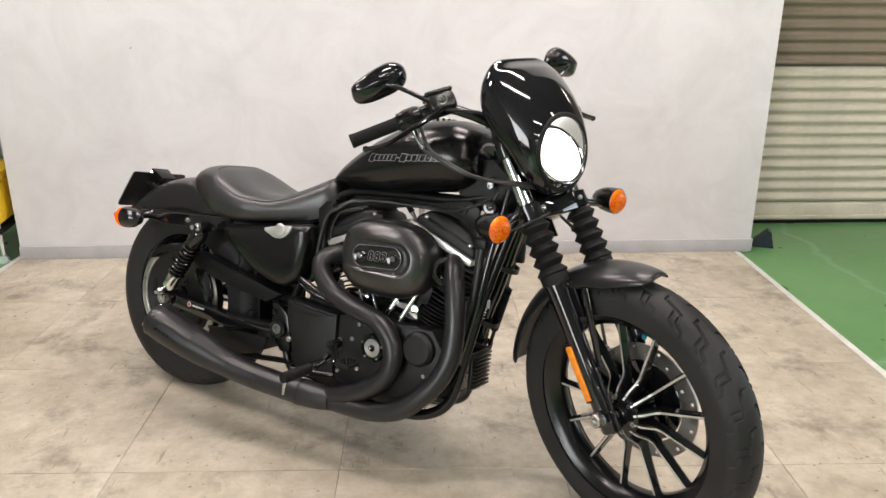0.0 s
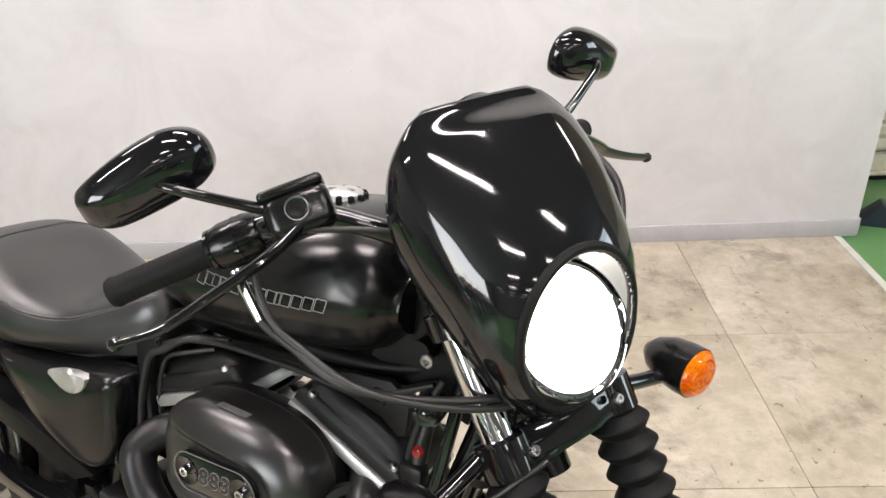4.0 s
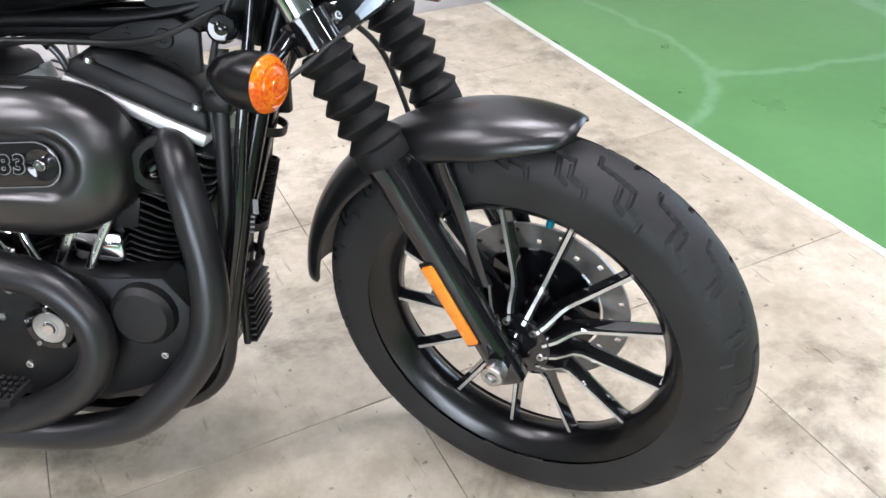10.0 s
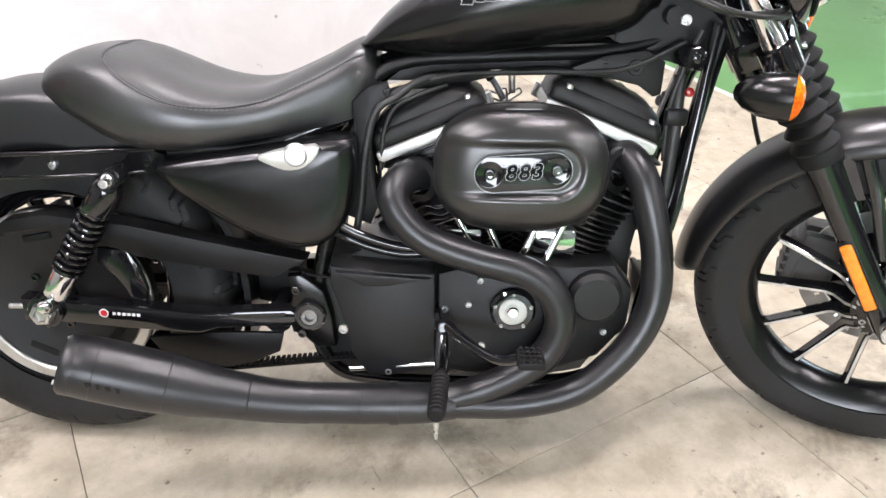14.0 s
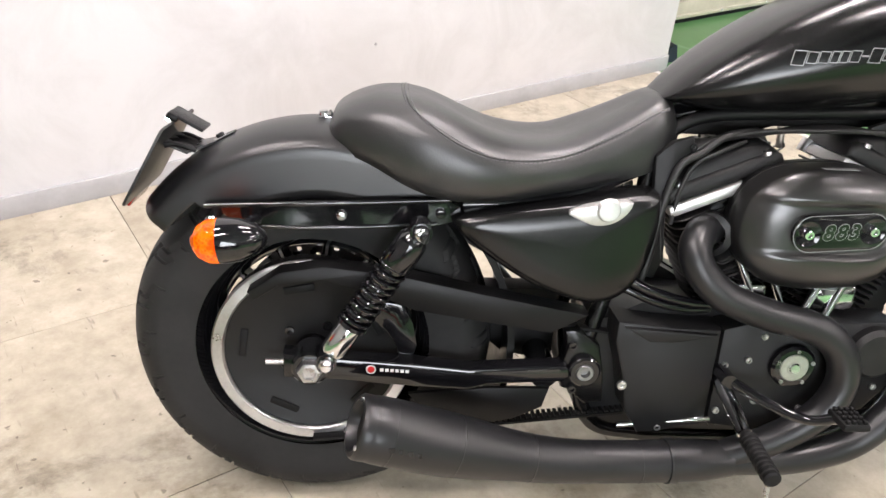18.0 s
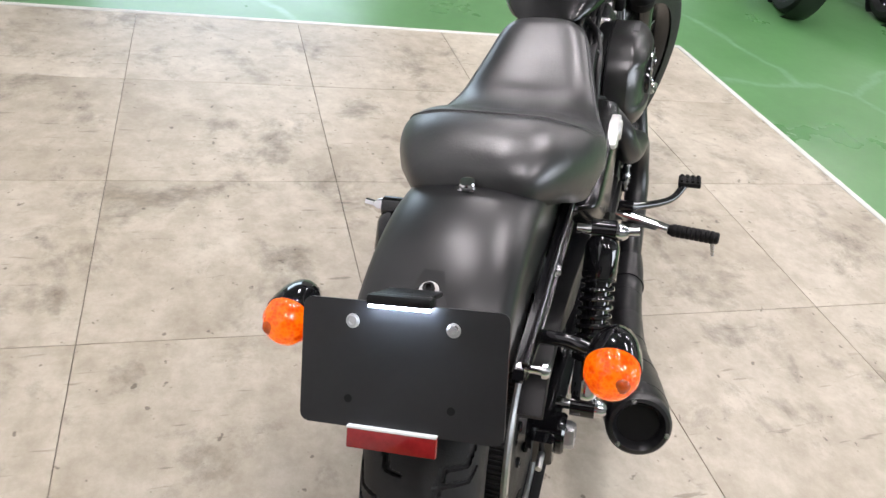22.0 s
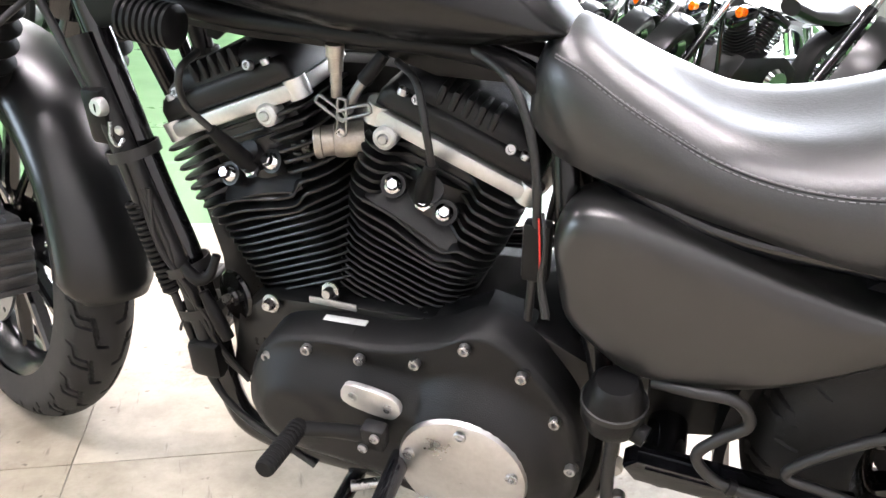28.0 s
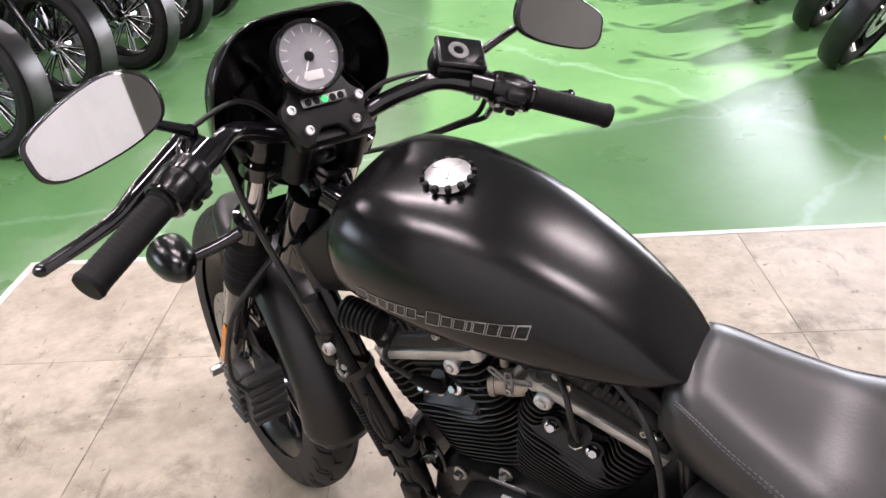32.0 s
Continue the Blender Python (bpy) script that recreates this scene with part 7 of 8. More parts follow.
def shock(sd):
    s = group_part("rear_shock", bike)
    top, low = Vector((0.172, sd * 0.165, 0.568)), Vector((0.030, sd * 0.165, 0.346))
    d = (low - top).normalized()
    L = (low - top).length
    P = lambda k: top + d * (L * k)
    part("upper_cover", lathe([(0, 0), (0.018, 0.002), (0.0235, 0.010), (0.0255, 0.018), (0.0255, 0.062), (0.024, 0.064), (0, 0.064)], P(0.03), d, 28), "gloss", s)
    part("damper_body", cyl(P(0.2), P(0.8), 0.0192, seg=24), "gloss", s)
    part("lower_cup", lathe([(0.0, 0), (0.0200, 0.0), (0.0208, 0.002), (0.0208, 0.050), (0.0175, 0.056), (0, 0.056)], P(0.74), d, 28), "chrome", s, "chrome shock end")
    B = basis(d)
    coil = []
    n = 9.5
    for k in range(int(n * 20) + 1):
        a = 2 * math.pi * k / 20
        coil.append(P(0.23 + 0.49 * k / (n * 20)) + (B @ Vector((0.0228 * math.cos(a), 0.0228 * math.sin(a), 0))))
    part("spring", tube(coil, 0.0036, 8, 1), "gloss", s, "black coil spring")
    part("preload_ring", lathe([(0.0190, 0), (0.0260, 0.002), (0.0260, 0.008), (0.0190, 0.010)], P(0.70), d, 28, ring=True), "gloss", s)
    for c, r in ((top, 0.017), (low, 0.016)):
        part("eye", lathe([(0.008, -0.018), (r, -0.018), (r, 0.018), (0.008, 0.018)], c, (0, 1, 0), 24, ring=True), "gloss", s)
        part("mount_bolt", merge(cyl(c - Vector((0, sd * 0.04, 0)), c + Vector((0, sd * 0.03, 0)), 0.008, seg=12), lathe([(0, 0.018), (0.007, 0.017), (0.011, 0.012), (0.013, 0.006), (0.013, 0)], c + Vector((0, sd * 0.018, 0)), (0, sd, 0), 16)), "chrome", s, "chrome acorn nut")
    part("top_stud", tube([top + Vector((0, sd * 0.02, 0)), top + Vector((0.004, sd * 0.05, 0.002))], [0.006, 0.007], 12, 1), "chrome", s)


def swingarm():
    sw = group_part("swingarm", bike)
    for sd in (-1, 1):
        y = sd * 0.118
        o = [(-0.045, 0.29), (-0.045, 0.335), (0.05, 0.326), (0.18, 0.317), (0.265, 0.308), (0.43, 0.317), (0.445, 0.302), (0.43, 0.285), (0.30, 0.279), (0.265, 0.268), (0.13, 0.277), (0.05, 0.286)]
        part("arm", prism(o, y - sd * 0.016, y + sd * 0.016, 0.006), "gloss", sw, "gloss black swingarm")
        part("axle_boss", lathe([(0, 0.026), (0.027, 0.026), (0.031, 0.022), (0.031, -0.030)], (0, sd * 0.120, 0.313), (0, sd, 0), 32), "gloss", sw)
        part("adjuster", cyl((-0.075, y, 0.312), (-0.03, y, 0.312), 0.005, seg=10), "steel", sw)
        part("arm_rib", prism([(0.275, 0.300), (0.275, 0.305), (0.42, 0.312), (0.42, 0.307)], min(sd * 0.133, sd * 0.137), max(sd * 0.133, sd * 0.137), 0.001), "gloss", sw)
    part("cross_tube", cyl((0.40, -0.11, 0.285), (0.40, 0.11, 0.285), 0.025, seg=20), "gloss", sw)
    part("pivot_mount", prism([(0.425, 0.378), (0.45, 0.380), (0.488, 0.350), (0.50, 0.30), (0.505, 0.24), (0.47, 0.236), (0.445, 0.262), (0.428, 0.268), (0.422, 0.30), (0.432, 0.345)], -0.090, -0.124, 0.006), "satin", sw, "satin black swingarm pivot plate")
    # dark filler added to close the bright gap behind the hoses
    part("bridge_panel", prism([(0.43, 0.41), (0.30, 0.41), (0.300, 0.315), (0.335, 0.285), (0.43, 0.262)], -0.02, 0.03, 0.004), "plastic", sw, "added dark filler panel ahead of the wheel")
    arc = [(0.336 * math.cos(radians(a)), 0.318 + 0.336 * math.sin(radians(a))) for a in range(-22, 53, 5)]
    part("inner_fender", prism(arc + [(x * 1.035, 0.318 + (z - 0.318) * 1.035) for x, z in reversed(arc)], -0.084, 0.084, 0.0), "plastic", sw, "black inner fender ahead of the tyre")
    part("pivot_ring", lathe([(0.016, 0.012), (0.024, 0.012), (0.0275, 0.009), (0.028, -0.01), (0.016, -0.01)], (0.463, -0.126, 0.306), (0, -1, 0), 32, ring=True), "gloss", sw)
    part("pivot_bolt", bolt_head(0.0155, 0.014, (0.463, -0.126, 0.306), (0, -1, 0)), "dark_steel", sw, "weathered steel pivot bolt")
    for x, z in ((0.440, 0.352), (0.446, 0.268)):
        part("mount_screw", bolt_head(0.008, 0.006, (x, -0.124, z), (0, -1, 0)), "gloss", sw)
    part("lower_guard", prism([(0.164, 0.250), (0.30, 0.262), (0.41, 0.262), (0.40, 0.224), (0.35, 0.200), (0.30, 0.190), (0.20, 0.20)], -0.108, -0.116, 0.002), "plastic", sw, "black lower belt guard")
    # maker's sticker on the arm: red disc and pale bars
    part("sticker", lathe([(0, 0.0006), (0.0085, 0.0006)], (0.100, -0.1345, 0.308), (0, -1, 0), 20), "white_mark", sw)
    part("sticker", lathe([(0, 0.001), (0.006, 0.001)], (0.100, -0.1345, 0.308), (0, -1, 0), 16), "red", sw, "red sticker mark")
    for k in range(6):
        part("sticker_bar", box((0.006, 0.0006, 0.0055), (0.118 + 0.0085 * k, -0.1347, 0.307 - 0.0005 * k)), "white_mark", sw)
    part("warning_label", box((0.070, 0.022, 0.0008), (0.355, 0.119, 0.3097), 0.0, m=Matrix.Identity(4)), "card", sw, "white warning label")
    for k in range(3):
        part("label_line", box((0.020 - 0.004 * k, 0.0016, 0.0004), (0.368, 0.114 + 0.004 * k, 0.3103)), "grey_print", sw)
    # belt and guards on the right
    part("belt", merge(tube([(0.0, -0.098, 0.150), (0.15, -0.098, 0.164), (0.35, -0.098, 0.186), (0.55, -0.098, 0.208)], 0.012, 6, 3, flat=0.35), tube([(0.0, -0.098, 0.463), (0.25, -0.098, 0.41), (0.55, -0.098, 0.360)], 0.012, 6, 3, flat=0.35)), "rubber", sw, "toothed drive belt")
    for k in range(26):
        t = k / 25
        part("belt_tooth", box((0.006, 0.022, 0.004), (0.30 + 0.25 * t, -0.098, 0.1805 + 0.0275 * t + 0.007)), "rubber", sw)
    up = [(-0.10, 0.44), (-0.05, 0.475), (0.02, 0.487), (0.09, 0.480), (0.16, 0.470), (0.29, 0.442), (0.462, 0.408), (0.40, 0.374), (0.29, 0.392), (0.17, 0.412), (0.10, 0.440), (0.02, 0.462), (-0.05, 0.452), (-0.09, 0.425)]
    part("belt_guard", prism(up, -0.085, -0.125, 0.003), "plastic", sw, "black upper belt guard")
    lo = [(0.10, 0.425), (0.15, 0.42), (0.168, 0.385), (0.176, 0.345), (0.168, 0.315), (0.148, 0.315), (0.140, 0.345), (0.125, 0.37), (0.095, 0.40)]
    part("belt_deflector", prism(lo, -0.108, -0.118, 0.002), "gloss", sw)
    part("rear_caliper", merge(box((0.09, 0.05, 0.06), (0.11, 0.095, 0.39), 0.012), box((0.06, 0.03, 0.04), (0.06, 0.10, 0.36), 0.01)), "crackle", sw, "black rear brake caliper")
    part("brake_hose", tube([(0.14, 0.11, 0.39), (0.19, 0.125, 0.42), (0.23, 0.128, 0.40), (0.28, 0.128, 0.345), (0.24, 0.132, 0.335), (0.16, 0.135, 0.325), (0.02, 0.14, 0.335)], 0.006, 10, 8), "cable", sw)


def frame_tubes():
    fr = group_part("frame", bike)
    for sd in (-1, 1):
        neck = [(1.155, -0.028, 0.80), (1.120, -0.05, 0.66), (1.085, -0.072, 0.50), (1.055, -0.085, 0.33), (1.03, -0.09, 0.22)] if sd < 0 else [(1.150, 0.028, 0.80), (1.112, 0.045, 0.68), (1.079, 0.055, 0.56), (1.062, 0.058, 0.50), (1.043, 0.062, 0.44), (1.027, 0.068, 0.374), (1.012, 0.075, 0.294), (0.998, 0.084, 0.21)]
        part("down_tube", tube(neck + [(0.96, sd * 0.09, 0.165), (0.85, sd * 0.09, 0.150), (0.60, sd * 0.09, 0.155)], 0.0145 if sd < 0 else 0.0172, 16, 6), "satin" if sd < 0 else "gloss", fr)
        part("lower_rail", tube([(0.60, sd * 0.09, 0.155), (0.50, sd * 0.092, 0.18), (0.465, sd * 0.092, 0.28), (0.49, sd * 0.09, 0.42), (0.535, sd * 0.075, 0.56), (0.56, sd * 0.04, 0.70)], 0.0145, 14, 6), "satin", fr)
        part("rear_rail", tube([(0.55, sd * 0.06, 0.655), (0.40, sd * 0.088, 0.60), (0.24, sd * 0.098, 0.59)], 0.013, 12, 6), "gloss", fr)
        part("rail_upper", tube([(1.13, sd * 0.03, 0.80), (0.98, sd * 0.045, 0.755), (0.80, sd * 0.05, 0.745), (0.62, sd * 0.05, 0.73), (0.54, sd * 0.06, 0.665)], 0.011, 12, 6), "plastic", fr)
    part("backbone", tube([(1.09, 0, 0.88), (0.90, 0, 0.80), (0.60, 0, 0.72), (0.50, 0, 0.62)], 0.022, 18, 6), "gloss", fr)
    part("head_tube", cyl(STEER @ Vector((0, 0.02, 0.845)), STEER @ Vector((0, 0.02, 1.01)), 0.034, seg=28), "gloss", fr)
    part("gusset", prism([(1.14, 0.80), (1.06, 0.87), (1.0, 0.86), (0.97, 0.77), (1.05, 0.74), (1.12, 0.72)], -0.05, 0.05, 0.006), "plastic", fr)
    part("gusset_panel", prism([(0.90, 0.730), (0.956, 0.750), (1.02, 0.758), (1.05, 0.740), (1.048, 0.688), (1.035, 0.684), (1.01, 0.702), (0.96, 0.714), (0.914, 0.716)], -0.068, -0.078, 0.003), "plastic", fr, "ribbed black plastic side panel")
    part("panel_boss", lathe([(0.0, 0.002), (0.005, 0.002), (0.006, 0.004), (0.012, 0.004), (0.014, 0.0)], (1.003, -0.077, 0.731), (0, -1, 0), 24), "plastic", fr)
    for k in range(4):
        part("panel_slot", box((0.008, 0.003, 0.003), (0.953 + 0.002 * k, -0.079, 0.743 - 0.007 * k), 0.0008), "plastic", fr)
    part("neck_boss", cyl((1.058, -0.04, 0.81), (1.058, -0.077, 0.81), 0.015, seg=20), "plastic", fr)
    for k, (r, path) in enumerate(((0.0085, [(1.125, -0.075, 0.80), (1.112, -0.088, 0.70), (1.102, -0.096, 0.629), (1.094, -0.100, 0.56), (1.085, -0.102, 0.49), (1.066, -0.10, 0.40), (1.05, -0.095, 0.33)]), (0.0105, [(1.076, -0.075, 0.72), (1.074, -0.086, 0.66), (1.072, -0.09, 0.606), (1.066, -0.09, 0.50), (1.050, -0.088, 0.42)]), (0.0045, [(1.10, -0.085, 0.79), (1.075, -0.09, 0.73), (1.06, -0.088, 0.66), (1.062, -0.085, 0.58)]))):
        part("wiring", tube(path, r, 12, 8), "cable" if k else "gloss", fr)
    part("neck_clamp", box((0.036, 0.024, 0.028), (1.072, -0.092, 0.655), 0.006), "plastic", fr)
    part("side_bracket", prism([(0.604, 0.708), (0.573, 0.700), (0.546, 0.675), (0.553, 0.59), (0.530, 0.48), (0.571, 0.463), (0.586, 0.50), (0.575, 0.59), (0.583, 0.65), (0.612, 0.680)], -0.082, -0.094, 0.004), "plastic", fr, "black plastic side bracket")
    part("bracket_screw", bolt_head(0.006, 0.004, (0.604, -0.094, 0.692), (0, -1, 0)), "gloss", fr)
    part("wiring", tube([(0.72, -0.06, 0.715), (0.66, -0.085, 0.71), (0.62, -0.095, 0.685), (0.585, -0.098, 0.66), (0.566, -0.10, 0.59), (0.558, -0.10, 0.52), (0.548, -0.10, 0.46)], 0.0065, 12, 8), "cable", fr)
    part("wiring", tube([(0.70, -0.07, 0.70), (0.65, -0.09, 0.685), (0.615, -0.09, 0.665), (0.596, -0.088, 0.62), (0.59, -0.085, 0.56)], 0.004, 10, 8), "cable", fr)
    part("panel_screw", bolt_head(0.009, 0.006, (1.073, -0.078, 0.805), (0, -1, 0)), "steel", fr)
    # wiring hidden under the tank
    for k in range(5):
        y = -0.07 + 0.012 * k
        part("wiring", tube([(1.08, y, 0.77), (0.98, y - 0.01, 0.728 - 0.004 * k), (0.85, y - 0.005, 0.722), (0.70, y - 0.01, 0.715 - 0.005 * k), (0.60, y - 0.02, 0.68), (0.57, y - 0.02, 0.60), (0.58, y - 0.02, 0.50)], 0.0045, 8, 8), "cable", fr)
    part("wiring_loom", tube([(1.128, 0.070, 0.72), (1.103, 0.076, 0.64), (1.086, 0.079, 0.58), (1.069, 0.081, 0.52), (1.049, 0.083, 0.45), (1.034, 0.085, 0.393), (1.028, 0.086, 0.335), (1.02, 0.088, 0.29)], [0.0135, 0.0130, 0.0128, 0.0125, 0.0120, 0.0115, 0.0110, 0.0100], 14, 6), "cable", fr, "taped black wiring loom")
    for k, w in enumerate((0.004, -0.005, 0.006)):
        part("wiring", tube([(1.075 - 0.008 * k, 0.088, 0.54), (1.052 + w, 0.095 + w * 0.4, 0.46), (1.032 - w, 0.094, 0.40), (1.012 + w, 0.092, 0.35), (1.00 - w, 0.09, 0.30), (0.965, 0.085, 0.25)], (0.0045, 0.0035, 0.003)[k], 8, 8), "cable", fr)
    for x, z in ((1.082, 0.585), (1.040, 0.425), (1.028, 0.360)):
        part("loom_band", lathe([(0.031, -0.007), (0.033, -0.007), (0.033, 0.007), (0.031, 0.007)], (x + 0.003, 0.069, z - 0.005), (0.25, -0.06, 0.96), 24, ring=True), "cable", fr)
    part("loom_clip", tube([(1.030, 0.090, 0.432), (1.010, 0.094, 0.418), (0.994, 0.088, 0.424), (0.985, 0.078, 0.450)], [0.008, 0.009, 0.007, 0.006], 12, 4), "plastic", fr)
    part("loom_plug", tube([(1.006, 0.092, 0.398), (0.990, 0.095, 0.360), (0.978, 0.096, 0.330)], [0.007, 0.010, 0.009], 12, 3), "plastic", fr)
    part("tie_tail", tube([(1.038, 0.092, 0.352), (1.046, 0.100, 0.342), (1.048, 0.103, 0.332)], 0.0022, 6, 3), "cable", fr)
    part("wiring", tube([(0.70, 0.03, 0.745), (0.64, 0.06, 0.738), (0.60, 0.082, 0.715), (0.575, 0.098, 0.66), (0.566, 0.105, 0.58), (0.57, 0.10, 0.46)], 0.0048, 10, 8), "cable", fr)
    # dark block added to fill the light gap under the tank
    part("under_tank_tray", prism([(0.60, 0.70), (0.66, 0.745), (1.06, 0.76), (1.06, 0.735), (0.92, 0.722), (0.76, 0.718), (0.70, 0.70)], -0.03, 0.028, 0.004), "plastic", fr)
    # ignition coil and lock on the left neck
    part("coil", lathe([(0, 0)] + [p for k in range(8) for p in ((0.024, 0.002 + k * 0.008), (0.024, 0.006 + k * 0.008), (0.020, 0.008 + k * 0.008))] + [(0, 0.066)], (1.03, 0.095, 0.755), (-1, 0.0, -0.1), 20), "plastic", fr, sharp=25)
    part("lock_bracket", box((0.03, 0.02, 0.07), (1.108, 0.085, 0.63), 0.006), "plastic", fr)
    part("steering_lock", lathe([(0, 0.010), (0.009, 0.010), (0.011, 0.007), (0.012, 0)], (1.096, 0.092, 0.645), (0.1, 0.97, 0.1), 20), "alu_pale", fr, "round silver lock")
    part("lock_slot", box((0.002, 0.001, 0.010), (1.0972, 0.1023, 0.646), 0.0003), "rubber", fr)
    part("lock_hasp", tube([(1.082, 0.100, 0.630), (1.080, 0.106, 0.612), (1.070, 0.108, 0.604), (1.064, 0.104, 0.612)], 0.0025, 8, 6), "steel", fr)
    part("hasp_screw", bolt_head(0.006, 0.004, (1.068, 0.103, 0.622), (0, 1, 0), False), "steel", fr)
    part("regulator", box((0.012, 0.10, 0.10), (1.062, 0, 0.30), 0.004), "engine", fr)
    for k in range(9):
        part("regulator_fin", box((0.012, 0.09, 0.004), (1.072, 0, 0.256 + 0.011 * k), 0.001), "engine", fr)
    # dark filler added where the floor would show ahead of the engine
    part("front_mount", prism([(0.97, 0.20), (1.035, 0.24), (1.03, 0.40), (1.05, 0.52), (1.0, 0.55), (0.97, 0.40)], -0.05, 0.01, 0.004), "engine", fr)
    part("clutch_box", box((0.05, 0.045, 0.06), (1.02, 0.085, 0.285), 0.01), "plastic", fr)
    part("info_sticker", box((0.008, 0.001, 0.022), (1.104, -0.0755, 0.50), 0.0), "silver_print", fr, "small pale frame sticker")
    for k in range(4):
        part("sticker_line", box((0.007, 0.001, 0.003), (1.0985 - 0.001 * k, -0.0765, 0.485 - 0.008 * k)), "silver_print", fr)
    part("hose", tube([(0.495, -0.11, 0.492), (0.519, -0.12, 0.475), (0.559, -0.125, 0.456), (0.62, -0.125, 0.437), (0.68, -0.12, 0.43)], 0.0085, 12, 8), "gloss", fr)
    part("hose", tube([(0.48, -0.10, 0.468), (0.527, -0.118, 0.452), (0.57, -0.12, 0.434), (0.621, -0.12, 0.422), (0.67, -0.115, 0.42)], 0.0075, 12, 8), "gloss", fr)
    part("purge_canister", lathe([(0, 0.040), (0.022, 0.040), (0.028, 0.034), (0.030, 0.022), (0.034, 0.016), (0.035, -0.012), (0.031, -0.024), (0.012, -0.028), (0, -0.028)], (0.464, 0.130, 0.388), (0, 0.1, 1), 32), "plastic", fr)
    part("canister_band", lathe([(0.0345, 0.004), (0.0365, 0.005), (0.0365, 0.012), (0.0345, 0.013)], (0.464, 0.130, 0.388), (0, 0.1, 1), 32, ring=True), "cable", fr)
    part("canister_port", cyl((0.445, 0.140, 0.372), (0.425, 0.146, 0.368), 0.012, seg=16), "plastic", fr)
    part("breather_hose", tube([(0.428, 0.12, 0.424), (0.39, 0.13, 0.43), (0.345, 0.134, 0.432), (0.328, 0.134, 0.405), (0.352, 0.136, 0.380), (0.371, 0.138, 0.352), (0.352, 0.14, 0.326), (0.315, 0.14, 0.315), (0.20, 0.14, 0.305), (0.05, 0.142, 0.318)], 0.0065, 12, 8), "cable", fr, "bent black breather hose")
    part("hose_clip", lathe([(0.0065, -0.004), (0.009, -0.004), (0.009, 0.004), (0.0065, 0.004)], (0.330, 0.14, 0.318), (1, 0, 0.3), 16, ring=True), "plastic", fr)
    part("frame_grommet", lathe([(0, 0.006), (0.010, 0.005), (0.013, 0.0), (0.013, -0.01)], (0.456, 0.104, 0.268), (0, 1, 0), 20), "cream", fr, "cream plastic frame plug")
    part("frame_bolt", bolt_head(0.009, 0.012, (0.444, 0.112, 0.235), (0, 1, 0)), "steel", fr)
    for x, y, z in ((0.915, 0.075, 0.388), (0.834, 0.060, 0.414)):
        part("case_bolt", lathe([(0, 0.014), (0.006, 0.014), (0.0075, 0.010), (0.0085, 0.004), (0.013, 0.003), (0.013, 0)], (x, y, z), (0.1, 1, 0.2), 12), "steel", fr, "zinc crankcase bolt")
    # ribbed loom sleeve beside the left down tube
    loom = [(0.007, 0.0)]
    for k in range(17):
        loom += [(0.0125, 0.002 + 0.0078 * k), (0.0125, 0.0055 + 0.0078 * k), (0.009, 0.0075 + 0.0078 * k)]
    loom += [(0.007, 0.136)]
    part("loom_sleeve", lathe(loom, (1.085, 0.090, 0.520), (-0.24, 0.04, -0.97), 18), "plastic", fr, "ribbed black cable sleeve", sharp=25)
    part("breather_pipe", tube([(0.455, 0.125, 0.375), (0.46, 0.125, 0.30), (0.455, 0.12, 0.20)], 0.008, 10, 6), "cable", fr)
    # ignition switch body, spring-mounted bulb housing by the right neck
    part("switch_can", lathe([(0, 0.025), (0.016, 0.023), (0.020, 0.015), (0.020, -0.01), (0, -0.012)], (1.086, -0.085, 0.749), (0.2, -0.95, 0.1), 24), "gloss", fr)
    part("switch_key_slot", lathe([(0, 0.027), (0.006, 0.0265), (0.009, 0.024)], (1.086, -0.085, 0.749), (0.2, -0.95, 0.1), 16), "gloss", fr)
    part("red_marker", lathe([(0, 0.008), (0.006, 0.006), (0.008, 0)], (1.085, -0.105, 0.697), (0, -1, 0), 14), "red_lens", fr)


